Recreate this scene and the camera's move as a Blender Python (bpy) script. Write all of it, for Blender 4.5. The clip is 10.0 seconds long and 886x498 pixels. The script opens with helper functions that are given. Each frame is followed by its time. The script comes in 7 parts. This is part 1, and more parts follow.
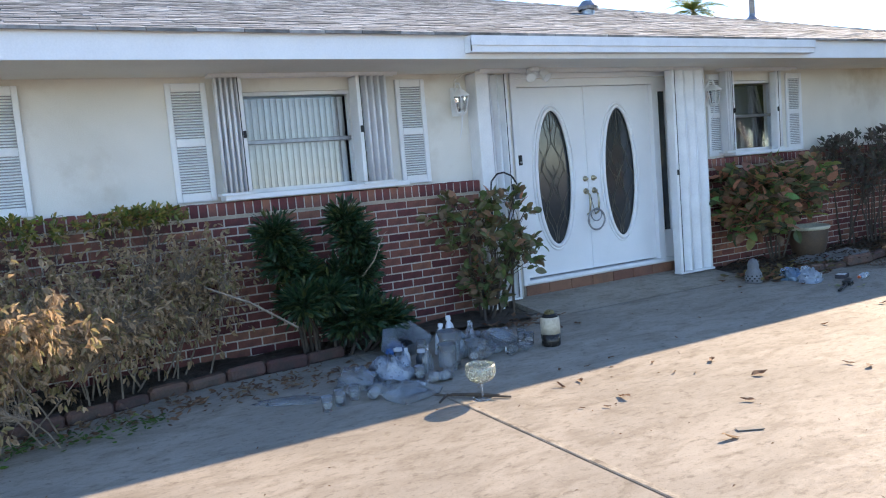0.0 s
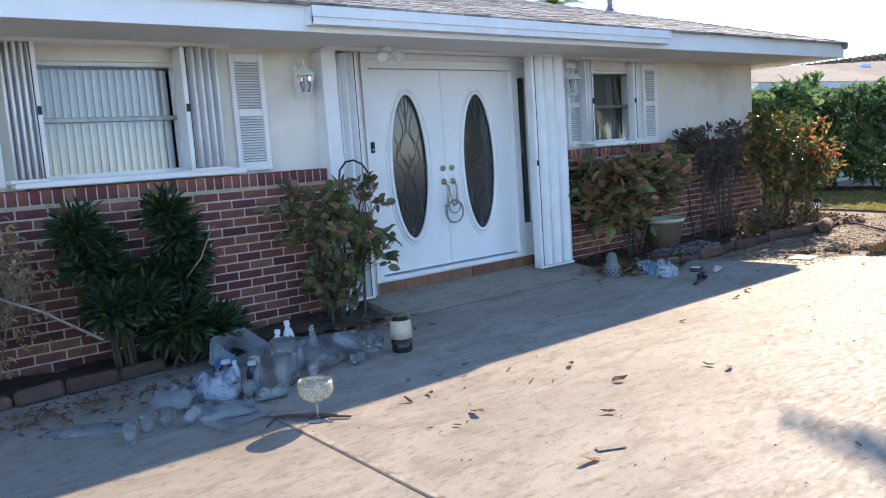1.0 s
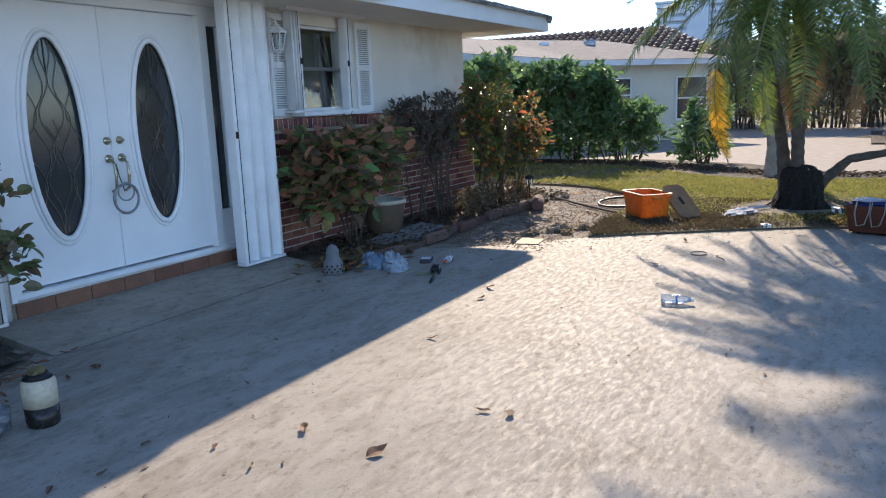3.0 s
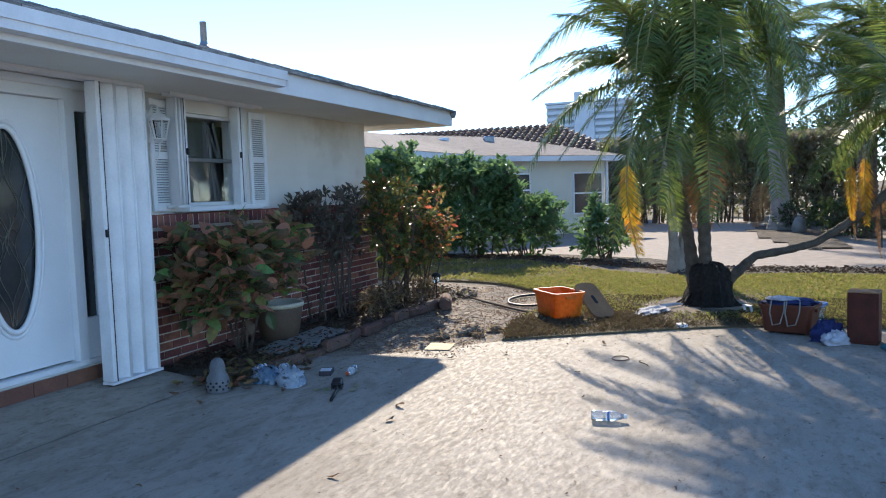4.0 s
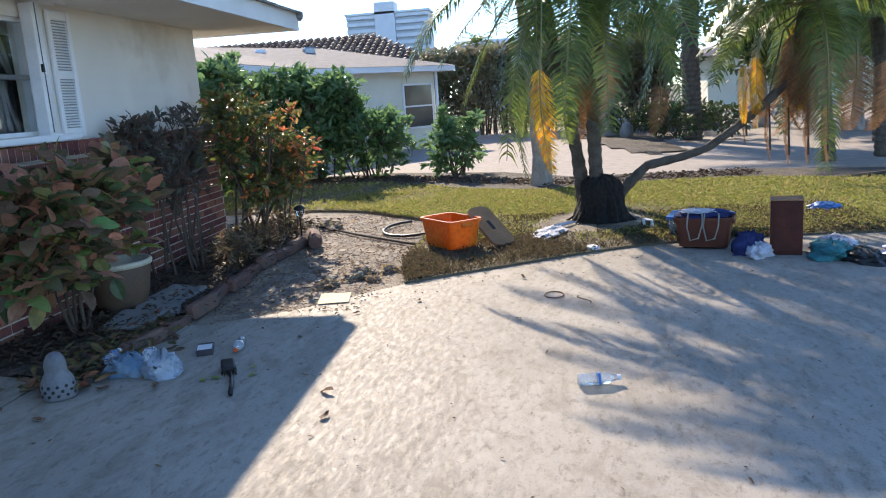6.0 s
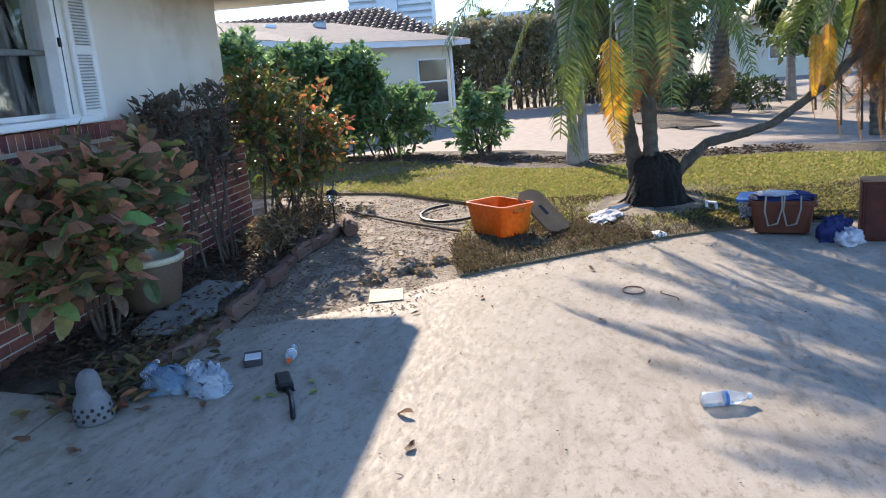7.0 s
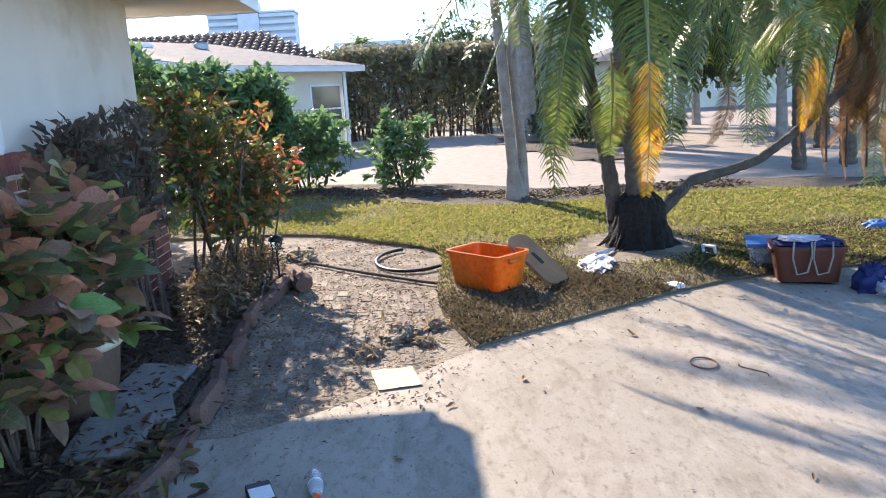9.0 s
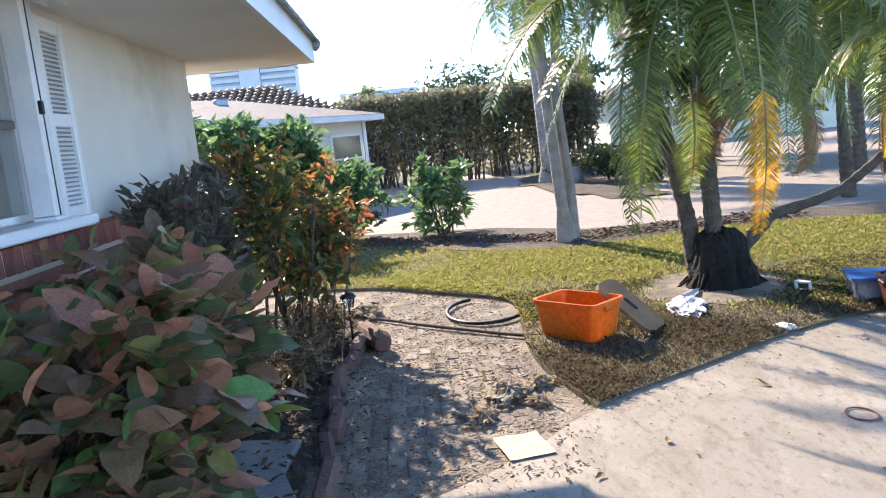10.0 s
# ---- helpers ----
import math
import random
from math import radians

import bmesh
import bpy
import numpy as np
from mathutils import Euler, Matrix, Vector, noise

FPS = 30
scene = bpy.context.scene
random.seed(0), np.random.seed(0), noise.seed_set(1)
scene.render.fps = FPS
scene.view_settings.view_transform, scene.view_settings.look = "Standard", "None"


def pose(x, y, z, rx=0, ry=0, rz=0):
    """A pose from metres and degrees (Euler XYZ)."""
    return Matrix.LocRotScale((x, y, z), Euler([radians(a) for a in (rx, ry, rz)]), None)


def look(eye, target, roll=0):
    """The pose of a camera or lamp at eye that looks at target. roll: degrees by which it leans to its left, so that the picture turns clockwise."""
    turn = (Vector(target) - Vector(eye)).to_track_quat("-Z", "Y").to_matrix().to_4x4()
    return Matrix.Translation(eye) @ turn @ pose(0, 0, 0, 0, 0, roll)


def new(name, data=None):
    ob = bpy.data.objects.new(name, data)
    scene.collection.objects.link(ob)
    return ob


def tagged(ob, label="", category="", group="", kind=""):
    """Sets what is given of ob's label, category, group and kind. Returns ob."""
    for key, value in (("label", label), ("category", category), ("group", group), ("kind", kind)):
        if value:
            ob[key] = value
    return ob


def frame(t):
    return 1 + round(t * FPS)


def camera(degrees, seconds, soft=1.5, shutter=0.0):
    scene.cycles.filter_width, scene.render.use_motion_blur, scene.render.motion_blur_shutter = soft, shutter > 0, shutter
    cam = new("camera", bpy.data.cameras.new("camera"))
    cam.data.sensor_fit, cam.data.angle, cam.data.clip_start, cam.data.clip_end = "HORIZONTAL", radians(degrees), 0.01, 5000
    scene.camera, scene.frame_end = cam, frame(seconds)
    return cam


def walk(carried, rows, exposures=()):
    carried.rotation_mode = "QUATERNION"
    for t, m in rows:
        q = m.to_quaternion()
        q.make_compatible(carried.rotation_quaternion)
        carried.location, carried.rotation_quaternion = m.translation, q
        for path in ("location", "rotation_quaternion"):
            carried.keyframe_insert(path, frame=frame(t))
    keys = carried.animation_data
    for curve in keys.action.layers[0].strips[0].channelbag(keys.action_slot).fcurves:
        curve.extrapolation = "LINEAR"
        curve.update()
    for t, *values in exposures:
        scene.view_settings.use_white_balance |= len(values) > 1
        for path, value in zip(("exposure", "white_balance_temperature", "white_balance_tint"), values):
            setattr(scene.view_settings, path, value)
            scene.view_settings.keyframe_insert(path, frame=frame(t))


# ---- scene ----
cam = camera(60.4, 10.0, soft=1.1)
PATH = [
    (0, (0.373, -0.356, 1.442), (1.312, 1.399, 1.247), -4.8),
    (0.5, (0.654, -0.166, 1.427), (1.732, 1.507, 1.223), -4.3),
    (1, (0.853, 0.064, 1.409), (2.073, 1.63, 1.162), -4.0),
    (1.5, (1.025, 0.364, 1.412), (2.468, 1.708, 1.078), -4.7),
    (2, (1.333, 0.577, 1.406), (2.933, 1.711, 1.015), -5.1),
    (2.2, (1.467, 0.663, 1.435), (3.093, 1.755, 1.03), -4.9),
    (3.3, (2.006, 1.29, 1.455), (3.753, 2.206, 1.122), -1.6),
    (3.5, (2.123, 1.33, 1.446), (3.889, 2.233, 1.19), -1.9),
    (4, (2.411, 1.486, 1.478), (4.267, 2.218, 1.328), -1.8),
    (4.5, (2.6, 1.762, 1.506), (4.533, 2.242, 1.315), -1.5),
    (5, (2.873, 2.012, 1.462), (4.812, 2.433, 1.213), -2.7),
    (5.5, (3.173, 2.229, 1.504), (5.113, 2.606, 1.198), -3.9),
    (5.7, (3.262, 2.346, 1.498), (5.211, 2.65, 1.168), -3.8),
    (6.8, (3.84, 2.95, 1.503), (5.77, 3.211, 1.047), -4.3),
    (7, (3.942, 3.021, 1.515), (5.872, 3.291, 1.066), -4.5),
    (7.5, (4.182, 3.287, 1.529), (6.125, 3.444, 1.082), -5.1),
    (8, (4.491, 3.502, 1.513), (6.437, 3.6, 1.063), -5.3),
    (8.5, (4.823, 3.715, 1.522), (6.777, 3.795, 1.105), -3.9),
    (9, (5.02, 4.034, 1.552), (6.978, 3.952, 1.151), -3.3),
    (9.5, (5.183, 4.369, 1.559), (7.151, 4.292, 1.211), -4.6),
    (10, (5.374, 4.617, 1.597), (7.352, 4.541, 1.31), -6.0),
]
EXPOSURES = [(0.0, 1.73, 6850, 12), (1.0, 1.71, 6650, 12), (2.0, 1.36, 6500, 12), (3.5, 1.26, 6200, 10), (4.5, 1.24, 6000, 8), (5.5, 1.44, 6150, 9), (7.0, 1.68, 6280, 11), (8.0, 1.83, 6280, 12), (10.0, 2.07, 6350, 12)]
walk(cam, [(t, look(eye, target, roll)) for t, eye, target, roll in PATH], EXPOSURES)

# ---- light ----
world = bpy.data.worlds.new("sky")
scene.world = world
world.use_nodes = True
wn = world.node_tree
sky = wn.nodes.new("ShaderNodeTexSky")
sky.sky_type = "NISHITA"
sky.sun_disc = False
SUN_DIR = Vector((4.42, 1.47, 2.60)).normalized()
sky.sun_elevation = math.asin(SUN_DIR.z)
sky.sun_rotation = math.atan2(SUN_DIR.x, SUN_DIR.y)
sky.air_density, sky.dust_density, sky.ozone_density = 0.75, 0.0, 3.2
wn.nodes["Background"].inputs["Strength"].default_value = 0.15
wn.links.new(sky.outputs[0], wn.nodes["Background"].inputs["Color"])
sun = new("sun", bpy.data.lights.new("sun", "SUN"))
sun.data.energy, sun.data.angle, sun.data.color = 3.65, radians(0.53), (1.0, 0.83, 0.63)
sun.matrix_world = look(SUN_DIR * 50, (0, 0, 0))


# ---- materials ----
def mat(name, a, b=None, scale=6.0, rough=0.7, bump=0.2, fine=60.0, metal=0.0, spec=0.4, trans=0.0, pieces=0.0, island=False, stain=None, stain_scale=1.2, stain_at=0.55, warp=0.0, dist=0.01):
    """Two-scale procedural surface: colour a to b by noise, fine grain in bump and colour, optional stains, optional random per piece."""
    m = bpy.data.materials.new(name)
    m.use_nodes = True
    nt = m.node_tree
    n, l = nt.nodes, nt.links
    p = n["Principled BSDF"]
    b = b or tuple(c * 0.75 for c in a)
    tc = n.new("ShaderNodeTexCoord")
    no = n.new("ShaderNodeTexNoise")
    no.inputs["Scale"].default_value, no.inputs["Detail"].default_value, no.inputs["Distortion"].default_value = scale, 7, warp
    l.new(tc.outputs["Object"], no.inputs["Vector"])
    mix = n.new("ShaderNodeMixRGB")
    mix.inputs[1].default_value, mix.inputs[2].default_value = (*a, 1), (*b, 1)
    ramp = n.new("ShaderNodeValToRGB")
    ramp.color_ramp.elements[0].position, ramp.color_ramp.elements[1].position = 0.35, 0.65
    l.new(no.outputs["Fac"], ramp.inputs[0])
    l.new(ramp.outputs[0], mix.inputs[0])
    out = mix.outputs[0]
    fn = n.new("ShaderNodeTexNoise")
    fn.inputs["Scale"].default_value, fn.inputs["Detail"].default_value = fine, 4
    l.new(tc.outputs["Object"], fn.inputs["Vector"])
    g = n.new("ShaderNodeMixRGB")
    g.blend_type = "OVERLAY"
    g.inputs[0].default_value = 0.35
    l.new(out, g.inputs[1])
    l.new(fn.outputs["Fac"], g.inputs[2])
    out = g.outputs[0]
    if stain:
        sn = n.new("ShaderNodeTexNoise")
        sn.inputs["Scale"].default_value, sn.inputs["Detail"].default_value, sn.inputs["Roughness"].default_value = stain_scale, 8, 0.65
        l.new(tc.outputs["Object"], sn.inputs["Vector"])
        sr = n.new("ShaderNodeValToRGB")
        sr.color_ramp.elements[0].position, sr.color_ramp.elements[1].position = stain_at, stain_at + 0.16
        l.new(sn.outputs["Fac"], sr.inputs[0])
        sm = n.new("ShaderNodeMixRGB")
        sm.inputs[2].default_value = (*stain, 1)
        l.new(sr.outputs[0], sm.inputs[0])
        l.new(out, sm.inputs[1])
        out = sm.outputs[0]
    if pieces:
        rnd = n.new("ShaderNodeNewGeometry") if island else n.new("ShaderNodeObjectInfo")
        hs = n.new("ShaderNodeHueSaturation")
        mr = n.new("ShaderNodeMapRange")
        mr.inputs[3].default_value, mr.inputs[4].default_value = 1 - pieces, 1 + pieces
        l.new(rnd.outputs["Random Per Island" if island else "Random"], mr.inputs[0])
        l.new(mr.outputs[0], hs.inputs["Value"])
        mh = n.new("ShaderNodeMapRange")
        mh.inputs[3].default_value, mh.inputs[4].default_value = 0.5 - pieces * 0.05, 0.5 + pieces * 0.05
        l.new(rnd.outputs["Random Per Island" if island else "Random"], mh.inputs[0])
        l.new(mh.outputs[0], hs.inputs["Hue"])
        l.new(out, hs.inputs["Color"])
        out = hs.outputs[0]
    l.new(out, p.inputs["Base Color"])
    rr = n.new("ShaderNodeMapRange")
    rr.inputs[3].default_value, rr.inputs[4].default_value = max(rough - 0.12, 0.02), min(rough + 0.12, 1)
    l.new(fn.outputs["Fac"], rr.inputs[0])
    l.new(rr.outputs[0], p.inputs["Roughness"])
    p.inputs["Metallic"].default_value = metal
    p.inputs["Specular IOR Level"].default_value = spec
    p.inputs["Transmission Weight"].default_value = trans
    if bump:
        bp = n.new("ShaderNodeBump")
        bp.inputs["Strength"].default_value, bp.inputs["Distance"].default_value = bump, dist
        ad = n.new("ShaderNodeMath")
        l.new(fn.outputs["Fac"], ad.inputs[0])
        l.new(no.outputs["Fac"], ad.inputs[1])
        l.new(ad.outputs[0], bp.inputs["Height"])
        l.new(bp.outputs[0], p.inputs["Normal"])
    return m


def leaf_mat(name, colours, rough=0.42, through_light=0.35):
    """Leaf: colour picked per piece from a ramp, veins of noise, light shining through."""
    m = bpy.data.materials.new(name)
    m.use_nodes = True
    nt = m.node_tree
    n, l = nt.nodes, nt.links
    p = n["Principled BSDF"]
    geo = n.new("ShaderNodeNewGeometry")
    oi = n.new("ShaderNodeObjectInfo")
    ad = n.new("ShaderNodeMath")
    ad.operation = "ADD"
    l.new(geo.outputs["Random Per Island"], ad.inputs[0])
    l.new(oi.outputs["Random"], ad.inputs[1])
    fr = n.new("ShaderNodeMath")
    fr.operation = "FRACT"
    l.new(ad.outputs[0], fr.inputs[0])
    ramp = n.new("ShaderNodeValToRGB")
    e = ramp.color_ramp.elements
    for i, c in enumerate(colours):
        pos = i / max(len(colours) - 1, 1)
        if i == 0:
            el = e[0]
        elif i == len(colours) - 1:
            el = e[-1]
        else:
            el = e.new(pos)
        el.position = pos
        el.color = (*c, 1)
    l.new(fr.outputs[0], ramp.inputs[0])
    tc = n.new("ShaderNodeTexCoord")
    no = n.new("ShaderNodeTexNoise")
    no.inputs["Scale"].default_value = 25
    l.new(tc.outputs["Object"], no.inputs["Vector"])
    ov = n.new("ShaderNodeMixRGB")
    ov.blend_type = "OVERLAY"
    ov.inputs[0].default_value = 0.5
    l.new(ramp.outputs[0], ov.inputs[1])
    l.new(no.outputs["Fac"], ov.inputs[2])
    l.new(ov.outputs[0], p.inputs["Base Color"])
    p.inputs["Roughness"].default_value = rough
    p.inputs["Specular IOR Level"].default_value = 0.4
    tr = n.new("ShaderNodeBsdfTranslucent")
    hs = n.new("ShaderNodeHueSaturation")
    hs.inputs["Value"].default_value = 1.6
    l.new(ov.outputs[0], hs.inputs["Color"])
    l.new(hs.outputs[0], tr.inputs["Color"])
    ms = n.new("ShaderNodeMixShader")
    ms.inputs[0].default_value = through_light
    l.new(p.outputs[0], ms.inputs[1])
    l.new(tr.outputs[0], ms.inputs[2])
    l.new(ms.outputs[0], n["Material Output"].inputs["Surface"])
    return m


def glass_mat(name, tint=(0.95, 0.98, 1.0), rough=0.02):
    m = bpy.data.materials.new(name)
    m.use_nodes = True
    p = m.node_tree.nodes["Principled BSDF"]
    p.inputs["Base Color"].default_value = (*tint, 1)
    p.inputs["Roughness"].default_value = rough
    p.inputs["Transmission Weight"].default_value = 1.0
    p.inputs["IOR"].default_value = 1.45
    return m


def concrete_mat():
    """Old weathered concrete: worn pale and dirty streaks, pitted grain, polished patches that catch the light."""
    m = bpy.data.materials.new("concrete")
    m.use_nodes = True
    n, l = m.node_tree.nodes, m.node_tree.links
    p = n["Principled BSDF"]
    tc = n.new("ShaderNodeTexCoord")

    def field(scale, detail, rough, stretch, turn, lo, hi, warp=0.0):
        mp = n.new("ShaderNodeMapping")
        mp.inputs["Scale"].default_value, mp.inputs["Rotation"].default_value = stretch, (0, 0, turn)
        l.new(tc.outputs["Object"], mp.inputs["Vector"])
        nz = n.new("ShaderNodeTexNoise")
        nz.inputs["Scale"].default_value, nz.inputs["Detail"].default_value = scale, detail
        nz.inputs["Roughness"].default_value, nz.inputs["Distortion"].default_value = rough, warp
        l.new(mp.outputs[0], nz.inputs["Vector"])
        mr = n.new("ShaderNodeMapRange")
        mr.inputs[1].default_value, mr.inputs[2].default_value = lo, hi
        l.new(nz.outputs["Fac"], mr.inputs[0])
        return mr.outputs[0]

    def blend(fac, amount, a, colour, kind="MIX"):
        f = n.new("ShaderNodeMath")
        f.operation = "MULTIPLY"
        f.inputs[1].default_value = amount
        l.new(fac, f.inputs[0])
        mx = n.new("ShaderNodeMixRGB")
        mx.blend_type = kind
        l.new(f.outputs[0], mx.inputs[0])
        if isinstance(a, tuple):
            mx.inputs[1].default_value = (*a, 1)
        else:
            l.new(a, mx.inputs[1])
        mx.inputs[2].default_value = (*colour, 1)
        return mx.outputs[0]

    broad = field(0.8, 5, 0.55, (1, 1, 1), 0.0, 0.42, 0.62, 0.8)
    streak = field(4.2, 9, 0.72, (0.55, 1.25, 1), 0.45, 0.47, 0.62, 0.6)
    fleck = field(17.0, 8, 0.72, (0.7, 1.2, 1), 0.3, 0.53, 0.64)
    pale = field(6.5, 8, 0.7, (0.7, 1.2, 1), 0.7, 0.55, 0.68)
    pit = field(70.0, 5, 0.7, (1, 1, 1), 0.0, 0.56, 0.68)
    worn = field(24.0, 9, 0.75, (0.45, 1.3, 1), 0.5, 0.42, 0.60, 0.3)
    c = blend(broad, 0.55, (0.340, 0.303, 0.253), (0.240, 0.214, 0.178))
    c = blend(streak, 0.6, c, (0.195, 0.165, 0.128))
    c = blend(pale, 0.45, c, (0.41, 0.37, 0.31))
    c = blend(fleck, 0.6, c, (0.145, 0.122, 0.094))
    c = blend(pit, 0.55, c, (0.10, 0.088, 0.072))
    l.new(c, p.inputs["Base Color"])
    rr = n.new("ShaderNodeMapRange")
    rr.inputs[3].default_value, rr.inputs[4].default_value = 0.80, 0.58
    l.new(worn, rr.inputs[0])
    l.new(rr.outputs[0], p.inputs["Roughness"])
    p.inputs["Specular IOR Level"].default_value = 0.12
    grain = field(120.0, 4, 0.6, (1, 1, 1), 0.0, 0.0, 1.0)
    hs = None
    for src, k in ((streak, -0.1), (fleck, -0.5), (pit, -0.6), (worn, 0.3), (grain, 0.8)):
        mu = n.new("ShaderNodeMath")
        mu.operation = "MULTIPLY_ADD"
        mu.inputs[1].default_value = k
        l.new(src, mu.inputs[0])
        if hs is not None:
            l.new(hs, mu.inputs[2])
        hs = mu.outputs[0]
    bp = n.new("ShaderNodeBump")
    bp.inputs["Strength"].default_value, bp.inputs["Distance"].default_value = 0.22, 0.0035
    l.new(hs, bp.inputs["Height"])
    l.new(bp.outputs[0], p.inputs["Normal"])
    return m


CONCRETE = concrete_mat()
STUCCO = mat("cream_stucco", (0.81, 0.78, 0.715), (0.72, 0.69, 0.625), 1.3, 0.85, 0.5, 120, dist=0.005, stain=(0.60, 0.545, 0.46), stain_scale=0.9, stain_at=0.52, warp=0.6)
WHITE = mat("white_paint", (0.84, 0.85, 0.86), (0.79, 0.80, 0.81), 2.5, 0.45, 0.12, 90, dist=0.003)
SOFFIT = mat("soffit_paint", (0.80, 0.77, 0.70), (0.75, 0.72, 0.65), 2.0, 0.7, 0.15, 80, dist=0.003)
ALU = mat("white_aluminium", (0.82, 0.83, 0.84), (0.74, 0.75, 0.76), 5, 0.4, 0.08, 60, dist=0.002)
MORTAR = mat("mortar", (0.60, 0.54, 0.47), (0.50, 0.45, 0.39), 8, 0.9, 0.5, 140)
BRICK = mat("red_brick", (0.235, 0.075, 0.06), (0.14, 0.052, 0.045), 14, 0.75, 0.5, 150, pieces=0.45, dist=0.004)
BRICK_JOINED = mat("red_brick_far", (0.235, 0.075, 0.06), (0.14, 0.052, 0.045), 14, 0.75, 0.5, 150, pieces=0.45, island=True, dist=0.004)
SHINGLE = mat("grey_shingle", (0.30, 0.312, 0.315), (0.155, 0.162, 0.165), 9, 0.9, 0.7, 220, pieces=0.5, dist=0.004)
SHINGLE_JOINED = mat("grey_shingle_far", (0.30, 0.312, 0.315), (0.155, 0.162, 0.165), 9, 0.9, 0.7, 220, pieces=0.5, island=True, dist=0.004)
SOIL = mat("dark_soil", (0.055, 0.042, 0.032), (0.10, 0.08, 0.06), 7, 0.95, 1.0, 40, dist=0.04)
SAND = mat("sandy_dirt", (0.30, 0.25, 0.19), (0.17, 0.14, 0.11), 3.5, 0.95, 1.0, 50, dist=0.03, stain=(0.11, 0.09, 0.07), stain_scale=4, stain_at=0.5)
LAWN = mat("lawn_soil", (0.10, 0.083, 0.045), (0.13, 0.105, 0.065), 2.2, 0.95, 1.0, 60, dist=0.03)
TERRACOTTA = mat("terracotta_tile", (0.23, 0.105, 0.065), (0.17, 0.082, 0.054), 6, 0.6, 0.25, 80, pieces=0.15)
# near black that paints in the shade of rooms and openings
DARK = mat("interior_shade", (0.03, 0.03, 0.032), (0.02, 0.02, 0.02), 3, 0.9, 0.1, 30)
IRON = mat("black_metal", (0.02, 0.02, 0.022), (0.035, 0.035, 0.035), 12, 0.45, 0.1, 80, metal=0.6)
BRASS = mat("worn_brass", (0.52, 0.45, 0.30), (0.42, 0.38, 0.28), 20, 0.3, 0.1, 80, metal=1.0)
GLASS = glass_mat("clear_glass")
PANE = mat("dark_window_pane", (0.035, 0.04, 0.045), (0.025, 0.03, 0.035), 2, 0.08, 0.0, 30, spec=0.8)
LEAD = mat("leaded_came", (0.20, 0.19, 0.155), (0.14, 0.135, 0.11), 10, 0.5, 0.1, 50, metal=0.5)
BARK = mat("palm_bark", (0.145, 0.118, 0.09), (0.085, 0.07, 0.055), 9, 0.95, 1.0, 60, dist=0.03)
GREYBARK = mat("grey_bark", (0.34, 0.30, 0.26), (0.24, 0.21, 0.18), 6, 0.9, 0.8, 50, dist=0.02)
TWIG = mat("brown_twig", (0.105, 0.078, 0.058), (0.065, 0.05, 0.04), 12, 0.9, 0.5, 80)
PALETWIG = mat("pale_twig", (0.30, 0.24, 0.18), (0.20, 0.16, 0.12), 12, 0.9, 0.5, 80)
BLIND = mat("vertical_blind", (0.66, 0.66, 0.66), (0.58, 0.58, 0.58), 3, 0.75, 0.1, 90)
PAVER = mat("pale_paver", (0.30, 0.25, 0.215), (0.235, 0.20, 0.172), 5, 0.9, 0.4, 70, pieces=0.15, island=True)


